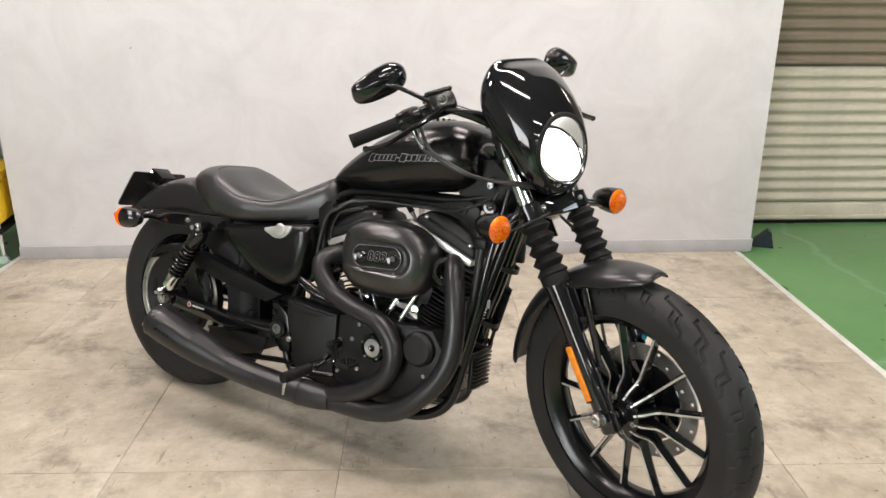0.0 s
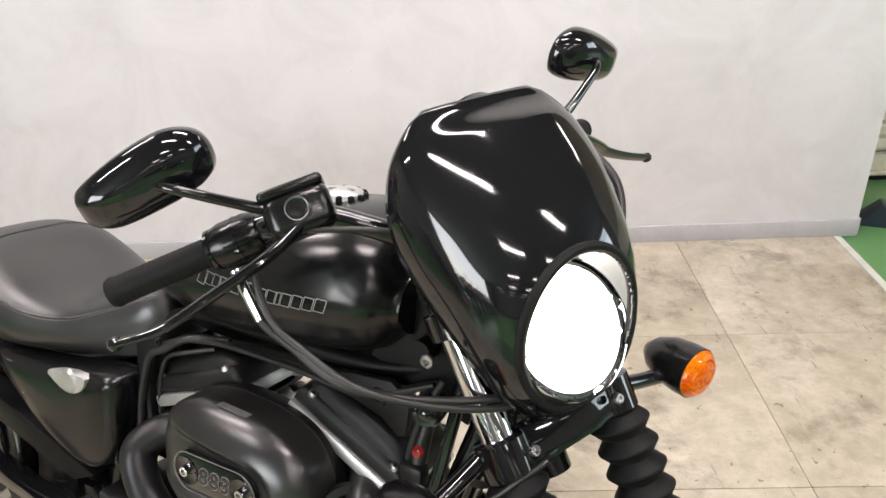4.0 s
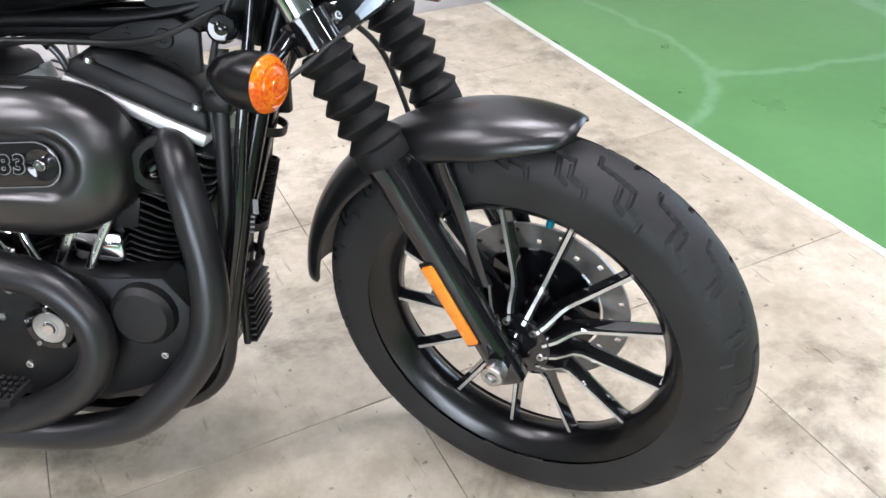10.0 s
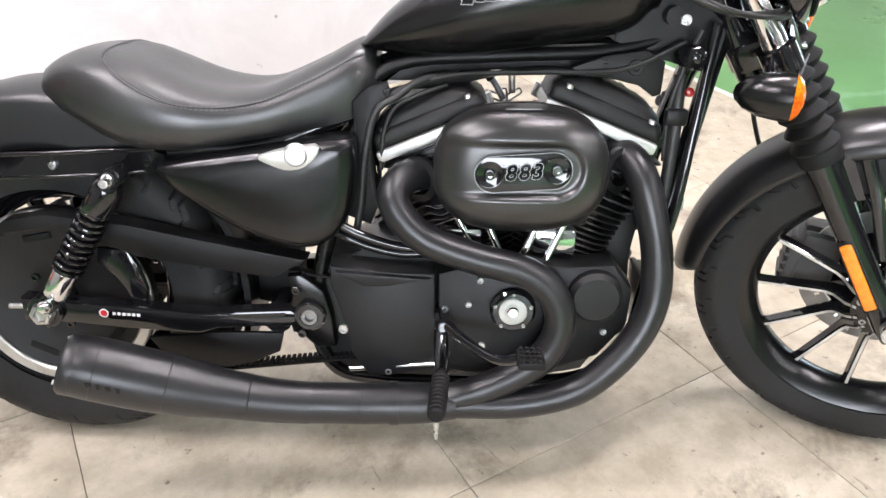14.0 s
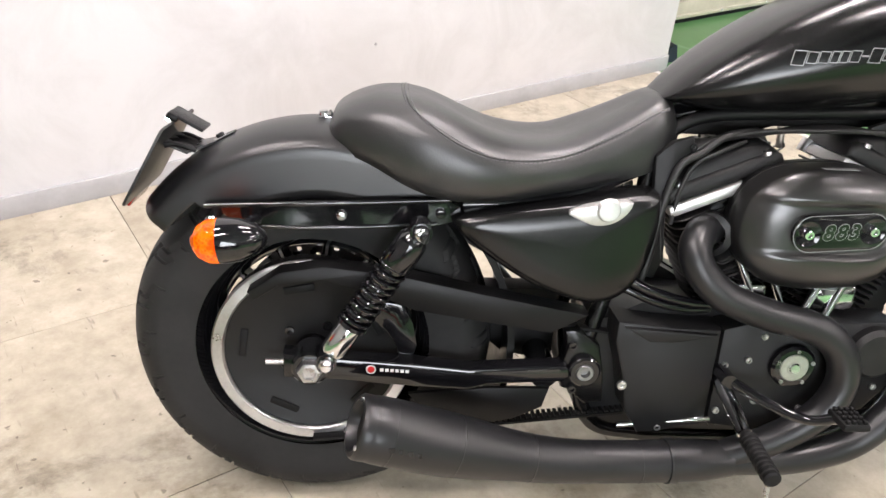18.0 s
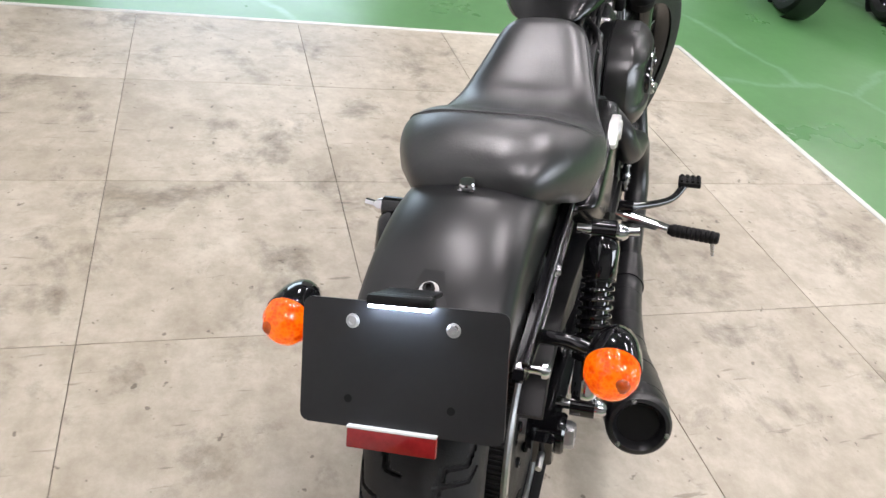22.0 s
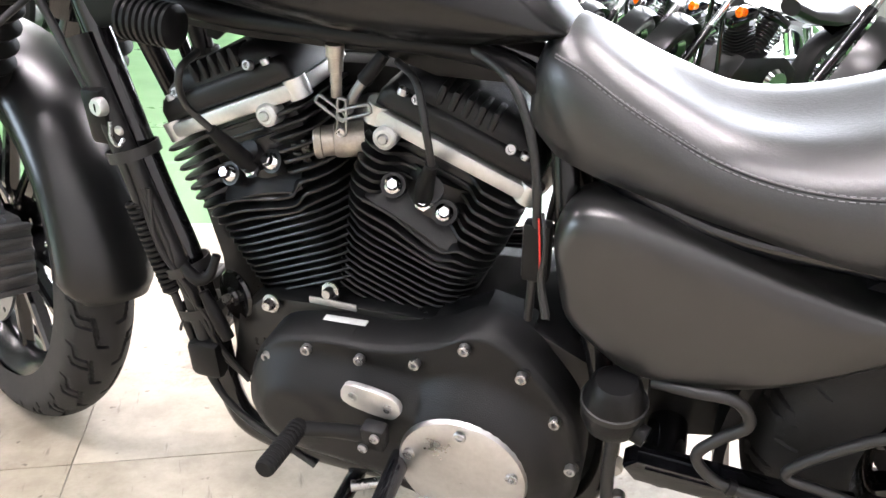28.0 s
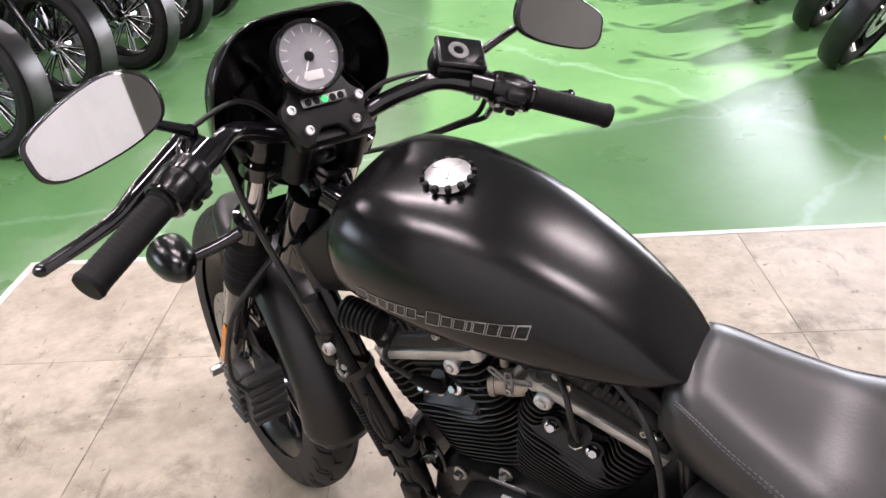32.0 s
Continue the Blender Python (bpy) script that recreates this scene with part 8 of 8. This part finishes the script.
def pegs():
    for sd in (-1, 1):
        pg = group_part("foot_peg", bike)
        x, z = (0.70, 0.265) if sd < 0 else (0.705, 0.252)
        y0, y1 = sd * 0.20, sd * (0.372 if sd < 0 else 0.328)
        a, b = Vector((x, sd * 0.14, z + (0.035 if sd < 0 else 0.01))), Vector((x - 0.004, y0 + sd * 0.062, z + 0.006))
        part("peg_bracket", tube([a, b], [0.014, 0.012], 12, 1), "chrome" if sd < 0 else "gloss", pg)
        e = Vector((x - 0.01, y1, z))
        prof = [(0, 0), (0.010, 0.002), (0.0135, 0.012)]
        L = (e - b).length
        for k in range(9):
            prof += [(0.0145, 0.012 + (L - 0.02) * k / 9), (0.0145, 0.012 + (L - 0.02) * (k + 0.6) / 9), (0.0128, 0.012 + (L - 0.02) * (k + 0.8) / 9)]
        prof += [(0.0135, L - 0.003), (0.010, L), (0, L)]
        part("peg_rubber", lathe(prof, b, e - b, 18), "rubber", pg, "ribbed rubber foot peg", sharp=25)
        if sd < 0:
            part("peg_feeler", cyl(e + Vector((0, 0.012, -0.012)), e + Vector((0, 0.008, -0.045)), 0.005, 0.003, 10), "steel", pg)
    bp = group_part("brake_pedal", bike)
    part("pedal_arm", tube([(0.695, -0.165, 0.318), (0.735, -0.215, 0.305), (0.785, -0.265, 0.300), (0.825, -0.29, 0.318)], [0.010, 0.009, 0.008, 0.009], 14), "gloss", bp)
    part("pedal_pad", box((0.042, 0.05, 0.012), (0.834, -0.30, 0.322), 0.003, m=Matrix.Identity(4)), "rubber", bp, "studded rubber brake pad")
    for i in range(4):
        for j in range(4):
            part("pad_stud", box((0.006, 0.007, 0.006), (0.820 + 0.009 * i, -0.318 + 0.012 * j, 0.330), 0.001), "rubber", bp)
    part("pedal_pivot", cyl((0.695, -0.12, 0.318), (0.695, -0.185, 0.318), 0.013, seg=16), "gloss", bp)
    part("brake_rod", cyl((0.53, -0.14, 0.205), (0.69, -0.15, 0.225), 0.005, seg=10), "chrome", bp)
    st = group_part("side_stand", bike)
    part("stand_leg", tube([(0.80, 0.085, 0.135), (0.815, 0.17, 0.105), (0.832, 0.24, 0.082), (0.840, 0.30, 0.090), (0.841, 0.33, 0.100), (0.842, 0.36, 0.094)], [0.013, 0.012, 0.0105, 0.010, 0.0095, 0.009], 14, 6), "gloss", st, "black side stand")
    foot = [(0.836, 0.355, 0.094), (0.834, 0.385, 0.092), (0.834, 0.408, 0.098), (0.840, 0.419, 0.1015), (0.847, 0.410, 0.099), (0.848, 0.385, 0.092), (0.847, 0.355, 0.094)]
    part("stand_foot", tube(foot, 0.0048, 10, 6), "dark_steel", st, "worn steel foot loop")
    part("stand_spring", cyl((0.70, 0.10, 0.16), (0.79, 0.14, 0.155), 0.008, seg=10), "steel", st)


def tail():
    for sd in (-1, 1):
        ind = group_part("rear_indicator", bike, pose(-0.112, sd * 0.208, 0.560))
        part("stalk", tube([(0.03, -sd * 0.095, 0.0), (0.022, -sd * 0.055, 0.006), (0.015, -sd * 0.02, 0.0)], [0.010, 0.009, 0.009], 14), "gloss", ind)
        ax = (-0.99, 0, -0.08)
        part("housing", lathe([(0, -0.062), (0.010, -0.059), (0.022, -0.046), (0.031, -0.024), (0.034, -0.002), (0.034, 0.006), (0.030, 0.008)], (0, 0, 0), ax, 32), "gloss", ind, "gloss black bullet housing")
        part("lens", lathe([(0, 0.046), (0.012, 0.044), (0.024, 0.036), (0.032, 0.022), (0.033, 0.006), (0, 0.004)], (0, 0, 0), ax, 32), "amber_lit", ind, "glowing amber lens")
        part("bulb", lathe([(0, 0.0445), (0.006, 0.0437), (0.0095, 0.0415), (0.0115, 0.037)], (-0.0005, sd * 0.012, 0.006), ax, 24), "bulb_tint", ind, "dark amber bulb spot")
    pl = group_part("plate_holder", bike, Matrix.Translation((-0.252, 0.001, 0.630)) @ Matrix.Rotation(radians(29), 4, "Y") @ Matrix.Rotation(radians(-3), 4, "X"))
    o = []
    w, h, r = 0.1135, 0.0685, 0.010
    for cx, cz, a0 in ((w - r, h - r, 0), (-w + r, h - r, 90), (-w + r, -h + r, 180), (w - r, -h + r, 270)):
        for k in range(4):
            a = radians(a0 + 30 * k)
            o.append((cx + r * math.cos(a), cz + r * math.sin(a)))
    b = prism(o, -0.002, 0.002, 0.0)
    part("backing_plate", moved(b, Matrix.Rotation(radians(90), 4, "Z")), "plate_black", pl, "empty black plate backing")
    for y in (-0.055, 0.056):
        scr = part("plate_screw", bolt_head(0.0062, 0.004, (-0.002, y, 0.046), (-1, 0, 0)), "steel", pl)
        part("washer", lathe([(0.0, 0.0008), (0.0075, 0.0008), (0.0078, 0.0)], (-0.002, y, 0.046), (-1, 0, 0), 20), "alu_pale", scr)
        part("plate_hole", lathe([(0, 0.0006), (0.0045, 0.0006)], (-0.002, y * 1.03, -0.038), (-1, 0, 0), 14), "rubber", pl)
    part("light_bar", merge(box((0.020, 0.072, 0.012), (-0.006, 0.002, 0.0725), 0.004), box((0.05, 0.062, 0.006), (0.02, 0.002, 0.076), 0.002)), "plastic", pl)
    for k in range(6):
        part("plate_led", box((0.005, 0.0095, 0.003), (-0.0105, -0.0268 + 0.0115 * k, 0.0655), 0.001), "led", pl, "white led")
    part("tail_reflector", merge(box((0.008, 0.10, 0.022), (-0.004, 0.006, -0.0785), 0.002)), "red_lens", pl, "dark red tail reflector")
    part("reflector_edge", box((0.010, 0.10, 0.003), (-0.004, 0.006, -0.0665), 0.001), "card", pl)
    for k in range(4):
        part("mount_arm", tube([(0.004, -0.045 + 0.03 * k, 0.03), (0.02, -0.04 + 0.027 * k, 0.04), (0.05, -0.035 + 0.023 * k, 0.045)], 0.005, 8), "plastic", pl)
    fb = group_part("plate_bracket", bike)
    fbolt = part("fender_bolt", bolt_head(0.0072, 0.007, (-0.152, 0, 0.662), (-0.42, 0, 0.9)), "plastic", fb, "black socket bolt")
    part("washer", lathe([(0.0, 0.004), (0.0115, 0.004), (0.0125, 0.003), (0.0125, 0.0)], (-0.152, 0, 0.659), (-0.42, 0, 0.9), 24), "alu_pale", fbolt, "pale flat washer")
    part("bracket_tongue", loft([[Vector((x, y * s, z + k)) for y in (-1, 1)] + [Vector((x, -y * s, z + k - 0.004)) for y in (-1, 1)] for x, z, s, k in ((-0.130, 0.672, 0.012, 0.002), (-0.16, 0.657, 0.022, 0.002), (-0.20, 0.640, 0.040, 0.006), (-0.235, 0.655, 0.042, 0.006))]), "denim", fb)


engine()
air_cleaner()
exhaust()
covers()
shock(-1)
shock(1)
swingarm()
frame_tubes()
pegs()
tail()


# ---- other motorcycles, lift and cart ----
def row_bike(front_tyre=(0.33, 0.12), label="", steer=24.0):
    """A parked black cruiser: wheels, fork, tank, seat, twin engine, pipes and bars."""
    rb = new("parked_motorcycle")
    tagged(rb, label, "motorcycle", "motorcycles parked in rows")
    X0, rake = 1.60, radians(30)
    T = Matrix.Translation((X0, 0, 0)) @ Matrix.Rotation(-rake, 4, "Y") @ Matrix.Rotation(radians(steer), 4, "Z")
    Rf, wf = front_tyre

    def wheel(name, m, R, w):
        h = group_part(name, rb, m)
        s = R * 0.27
        prof = [(R - s, -w * 0.36), (R - s * 0.6, -w * 0.5), (R - s * 0.25, -w * 0.45), (R - s * 0.05, -w * 0.22), (R, 0), (R - s * 0.05, w * 0.22), (R - s * 0.25, w * 0.45), (R - s * 0.6, w * 0.5), (R - s, w * 0.36)]
        part("tyre", lathe(prof, seg=56), "tyre", h)
        part("rim", lathe([(R - s - 0.002, -w * 0.38), (R - s + 0.006, -w * 0.36), (R - s + 0.004, w * 0.36), (R - s - 0.002, w * 0.38), (R - s - 0.03, w * 0.12), (R - s - 0.03, -w * 0.12)], seg=48, ring=True), "gloss", h)
        part("hub", lathe([(0, 0.06), (0.045, 0.055), (0.04, 0), (0.045, -0.055), (0, -0.06)], seg=24), "chrome", h)
        sp = None
        for k in range(9):
            for q in (-0.10, 0.10):
                m2 = Matrix.Rotation(2 * math.pi * k / 9 + q, 4, "Y")
                if sp is None:
                    sp = part("spoke", spoke_bm(0.04, R - s - 0.02, 0.016, 0.012, 0.03, 0.018, 0, 0), ["gloss", "alu_pale"], h, m=m2, sharp=20)
                else:
                    again(sp, m2)
        part("brake_disc", lathe([(0.085, 0.05), (0.145, 0.05), (0.145, 0.055), (0.085, 0.055)], seg=40, ring=True), "steel", h)

    wheel("front_wheel", T @ Matrix.Translation((0.066, 0, Rf * 1.03)), Rf, wf)
    wheel("rear_wheel", Matrix.Translation((0, 0, 0.32)), 0.32, 0.15)
    for sd in (-1, 1):
        part("fork_tube", cyl(T @ Vector((0.066, sd * 0.1, 0.34)), T @ Vector((0.066, sd * 0.1, 0.72)), 0.027, seg=16), "gloss", rb)
        part("stanchion", cyl(T @ Vector((0.066, sd * 0.1, 0.70)), T @ Vector((0.066, sd * 0.1, 1.05)), 0.02, seg=16), "chrome", rb)
        part("indicator", lathe([(0, -0.04), (0.025, -0.02), (0.03, 0.02), (0, 0.035)], T @ Vector((0.09, sd * 0.2, 0.86)), (1, 0, 0), 14), "amber" if sd > 0 else "gloss", rb)
        part("grip", cyl(T @ Vector((-0.05, sd * 0.28, 1.18)), T @ Vector((-0.13, sd * 0.40, 1.17)), 0.018, seg=12), "rubber", rb)
        part("mirror", lathe([(0, 0.02), (0.04, 0.012), (0.05, 0)], T @ Vector((-0.02, sd * 0.32, 1.28)), (1, 0, 0.3), 18), "chrome", rb)
        part("shock", cyl((0.17, sd * 0.17, 0.57), (0.03, sd * 0.17, 0.34), 0.028, seg=14), "chrome", rb)
        part("down_tube", tube([(1.12, sd * 0.05, 0.75), (1.06, sd * 0.08, 0.40), (0.98, sd * 0.09, 0.17), (0.5, sd * 0.09, 0.16)], 0.015, 10, 4), "gloss", rb)
    part("yoke", box((0.06, 0.24, 0.04), (0, 0, 0), 0.01, m=T @ Matrix.Translation((0.06, 0, 0.87))), "gloss", rb)
    part("handlebar", tube([T @ Vector(v) for v in ((-0.12, -0.39, 1.17), (-0.05, -0.26, 1.18), (0.03, -0.1, 1.12), (0.03, 0.1, 1.12), (-0.05, 0.26, 1.18), (-0.12, 0.39, 1.17))], 0.012, 12, 6), "chrome", rb)
    part("headlamp", lathe([(0, -0.09), (0.05, -0.07), (0.08, 0.0), (0.082, 0.04), (0.075, 0.05), (0, 0.055)], T @ Vector((0.10, 0, 0.97)), (1, 0, -0.5), 28), "gloss", rb)
    part("front_fender", lathe([(Rf + 0.022, -0.06), (Rf + 0.03, 0), (Rf + 0.022, 0.06)], (0, 0, 0), (0, 1, 0), 48), "denim", rb, m=T @ Matrix.Translation((0.066, 0, Rf * 1.03)))
    fend = rb.children[-1].data
    bm = bmesh.new()
    bm.from_mesh(fend)
    bmesh.ops.delete(bm, geom=[v for v in bm.verts if math.degrees(math.atan2(v.co.z, v.co.x)) < 82 or math.degrees(math.atan2(v.co.z, v.co.x)) > 160], context="VERTS")
    bm.to_mesh(fend)
    bm.free()
    part("tank", loft([[Vector((x, w * math.cos(a), z + h * math.sin(a))) for a in [2 * math.pi * k / 20 for k in range(20)]] for x, z, w, h in ((0.56, 0.80, 0.03, 0.02), (0.62, 0.82, 0.09, 0.06), (0.75, 0.84, 0.13, 0.09), (0.92, 0.86, 0.14, 0.1), (1.02, 0.87, 0.11, 0.08), (1.07, 0.87, 0.05, 0.04))]), "gloss", rb)
    part("seat", loft([[Vector((x, w * math.cos(a), z + h * math.sin(a))) for a in [2 * math.pi * k / 16 for k in range(16)]] for x, z, w, h in ((0.0, 0.70, 0.08, 0.03), (0.1, 0.71, 0.15, 0.06), (0.25, 0.68, 0.16, 0.05), (0.42, 0.68, 0.12, 0.05), (0.56, 0.72, 0.08, 0.05))]), "vinyl", rb)
    part("rear_fender", loft([[Vector((0.38 * math.cos(a), y, 0.32 + (0.38 - abs(y) * 0.3) * math.sin(a))) for y in (-0.1, -0.08, 0, 0.08, 0.1)] for a in [radians(50 + 9 * k) for k in range(12)]], cap=False, closed=False), "gloss", rb)
    part("crankcase", prism([(0.45, 0.22), (0.55, 0.16), (0.95, 0.17), (1.0, 0.30), (0.92, 0.45), (0.6, 0.46), (0.48, 0.38)], -0.14, 0.14, 0.02), "engine", rb)
    for y, r in ((0.15, 0.09), (-0.15, 0.06)):
        part("side_cover", lathe([(0, 0.03), (r * 0.8, 0.026), (r, 0)], (0.64, y, 0.30), (0, math.copysign(1, y), 0), 28), "chrome", rb)
    for sg in (-1, 1):
        m = Matrix.Translation((0.80, 0, 0.32)) @ Matrix.Rotation(radians(22.5) * sg, 4, "Y")
        part("barrel", cyl((0, 0, 0.1), (0, 0, 0.34), 0.06, seg=20), "engine", rb, m=m)
        f0 = part("fin", fin(0.17, 0.15, 0.006, 0.04), "engine", rb, m=m @ pose(0, 0, 0.15))
        for k in range(1, 9):
            again(f0, m @ pose(0, 0, 0.15 + 0.02 * k))
        part("rocker_cover", box((0.19, 0.13, 0.06), (0, 0, 0.36), 0.02), "gloss", rb, m=m)
    part("air_cleaner", lathe([(0, 0.07), (0.07, 0.065), (0.095, 0.04), (0.1, 0)], (0.81, -0.12, 0.58), (0, -1, 0), 32), "gloss", rb)
    part("exhaust_pipe", tube([(0.98, -0.1, 0.55), (1.03, -0.17, 0.45), (0.98, -0.18, 0.26), (0.8, -0.19, 0.2), (0.45, -0.2, 0.2), (-0.2, -0.21, 0.26)], [0.025, 0.025, 0.025, 0.03, 0.045, 0.045], 16, 6), "chrome", rb)
    part("exhaust_pipe", tube([(0.64, -0.1, 0.52), (0.62, -0.17, 0.45), (0.66, -0.19, 0.33), (0.45, -0.2, 0.3), (-0.15, -0.21, 0.35)], [0.025, 0.025, 0.027, 0.04, 0.04], 16, 6), "chrome", rb)
    part("side_stand", tube([(0.78, 0.1, 0.15), (0.82, 0.25, 0.12), (0.85, 0.36, 0.077)], 0.01, 10, 4), "gloss", rb)
    return rb


def park(x, y, heading, z=0.0, front=1.58):
    """A pose for a parked motorcycle whose front wheel stands at x, y."""
    h = radians(heading)
    return Matrix.Translation((x - front * math.cos(h), y - front * math.sin(h), z - 0.006)) @ Matrix.Rotation(h, 4, "Z") @ Matrix.Rotation(radians(-11), 4, "X")


def rows():
    a = row_bike(label="black cruiser motorcycle with dark engine leaning in a row", steer=34.0)
    a.matrix_basis = park(-3.75, -4.80, 10)
    for x, y, h in ((-3.92, -5.57, 12), (-3.9, -6.3, 9), (-3.95, -7.05, 12), (-3.9, -7.85, 10), (-3.9, -8.7, 12), (-3.9, -9.5, 10)):
        copy_thing(a, park(x, y, h))
    copy_thing(a, park(-3.98, -3.62, 14, 0.07))
    b = row_bike((0.335, 0.14), "black cruiser motorcycle with fat front tyre leaning in a row", -14)
    b.matrix_basis = park(0.45, -4.15, 172)
    for x, y, h in ((0.42, -4.88, 171), (0.28, -5.55, 174), (0.25, -6.25, 173), (0.2, -6.95, 173), (0.22, -7.7, 174), (0.25, -8.5, 174), (0.25, -9.3, 174)):
        copy_thing(b, park(x, y, h))


def lift():
    """Low red ramp stand under the nearest parked motorcycle, with its striped lever."""
    r = new("motorcycle_lift")
    r.matrix_basis = pose(-3.70, -3.62, -0.006, 0, 0, 4)
    tagged(r, "low red steel motorcycle ramp stand with a striped lever", "lift")
    part("deck", box((1.5, 0.26, 0.02), (-0.80, -0.03, 0.055), 0.005), "red", r)
    for y in (-0.165, 0.105):
        part("side_rail", box((1.5, 0.03, 0.06), (-0.80, y, 0.035), 0.006), "red", r)
    part("ramp", loft([[Vector((-0.05, y, z)) for y, z in ((-0.16, 0.063), (0.10, 0.063), (0.10, 0.05), (-0.16, 0.05))], [Vector((0.0, y, z)) for y, z in ((-0.16, 0.014), (0.10, 0.014), (0.10, 0.004), (-0.16, 0.004))]]), "red", r)
    for k in range(6):
        part("lever_band", cyl((0.0 + 0.042 * k, -0.07, 0.04), (0.042 + 0.042 * k, -0.07, 0.04), 0.012, seg=12), "yellow" if k % 2 else "rubber", r)


def cart():
    """Yellow tool cart at the open end of the partition."""
    c = new("tool_cart")
    c.matrix_basis = pose(-3.93, 0.10, -0.006, 0, 0, 8)
    tagged(c, "yellow and grey tool cart with chrome foot beside the wall end", "cart")
    part("tray", box((0.36, 0.42, 0.05), (0, 0, 0.425), 0.012), "yellow", c)
    part("front_panel", box((0.05, 0.40, 0.20), (0.15, 0, 0.31), 0.01), "yellow", c)
    part("shelf", box((0.34, 0.40, 0.03), (0, 0, 0.17), 0.008), "plastic", c)
    part("bin", box((0.28, 0.34, 0.14), (-0.01, 0, 0.255), 0.01), "base_strip", c)
    for x in (-0.15, 0.15):
        for y in (-0.18, 0.18):
            part("leg", cyl((x, y, 0.03), (x, y, 0.42), 0.012, seg=12), "chrome", c)
            part("castor", lathe([(0, 0.012), (0.022, 0.012), (0.026, 0), (0.022, -0.012), (0, -0.012)], (x, y, 0.026), (0, 1, 0), 18), "chrome", c)


def red_item():
    """Red fuel-tank-like body of a covered scooter behind the partition's end, seen in the mirror."""
    s = new("scooter")
    s.matrix_basis = pose(-5.3, 0.5, -0.006, 0, 0, -60)
    tagged(s, "red scooter standing beyond the partition end", "scooter")
    part("body", loft([[Vector((x, w * math.cos(a), z + h * math.sin(a))) for a in [2 * math.pi * k / 20 for k in range(20)]] for x, z, w, h in ((-0.45, 0.62, 0.04, 0.04), (-0.35, 0.58, 0.15, 0.14), (0.0, 0.50, 0.18, 0.20), (0.25, 0.40, 0.16, 0.12), (0.4, 0.34, 0.1, 0.05))]), "red", s)
    part("leg_shield", loft([[Vector((x, y, z)) for y in (-0.2, -0.1, 0, 0.1, 0.2)] for x, z in ((0.62, 0.35), (0.68, 0.6), (0.64, 0.85), (0.58, 0.98))], cap=False, closed=False), "red", s)
    part("saddle", box((0.55, 0.24, 0.1), (-0.1, 0, 0.74), 0.04), "vinyl", s)
    part("floorboard", box((0.5, 0.3, 0.04), (0.42, 0, 0.3), 0.015), "plastic", s)
    for x in (-0.42, 0.78):
        part("wheel", lathe([(0.12, -0.04), (0.2, -0.05), (0.235, -0.02), (0.235, 0.02), (0.2, 0.05), (0.12, 0.04), (0.1, 0)], (x, 0, 0.235), (0, 1, 0), 36, ring=True), "tyre", s)
        part("wheel_rim", lathe([(0, 0.03), (0.13, 0.02), (0.13, -0.02), (0, -0.03)], (x, 0, 0.235), (0, 1, 0), 28), "alu", s)
    part("steering_column", cyl((0.78, 0, 0.235), (0.60, 0, 1.02), 0.03), "red", s)
    part("handlebar", cyl((0.58, -0.33, 1.04), (0.58, 0.33, 1.04), 0.016), "gloss", s)


rows()
lift()
cart()
red_item()
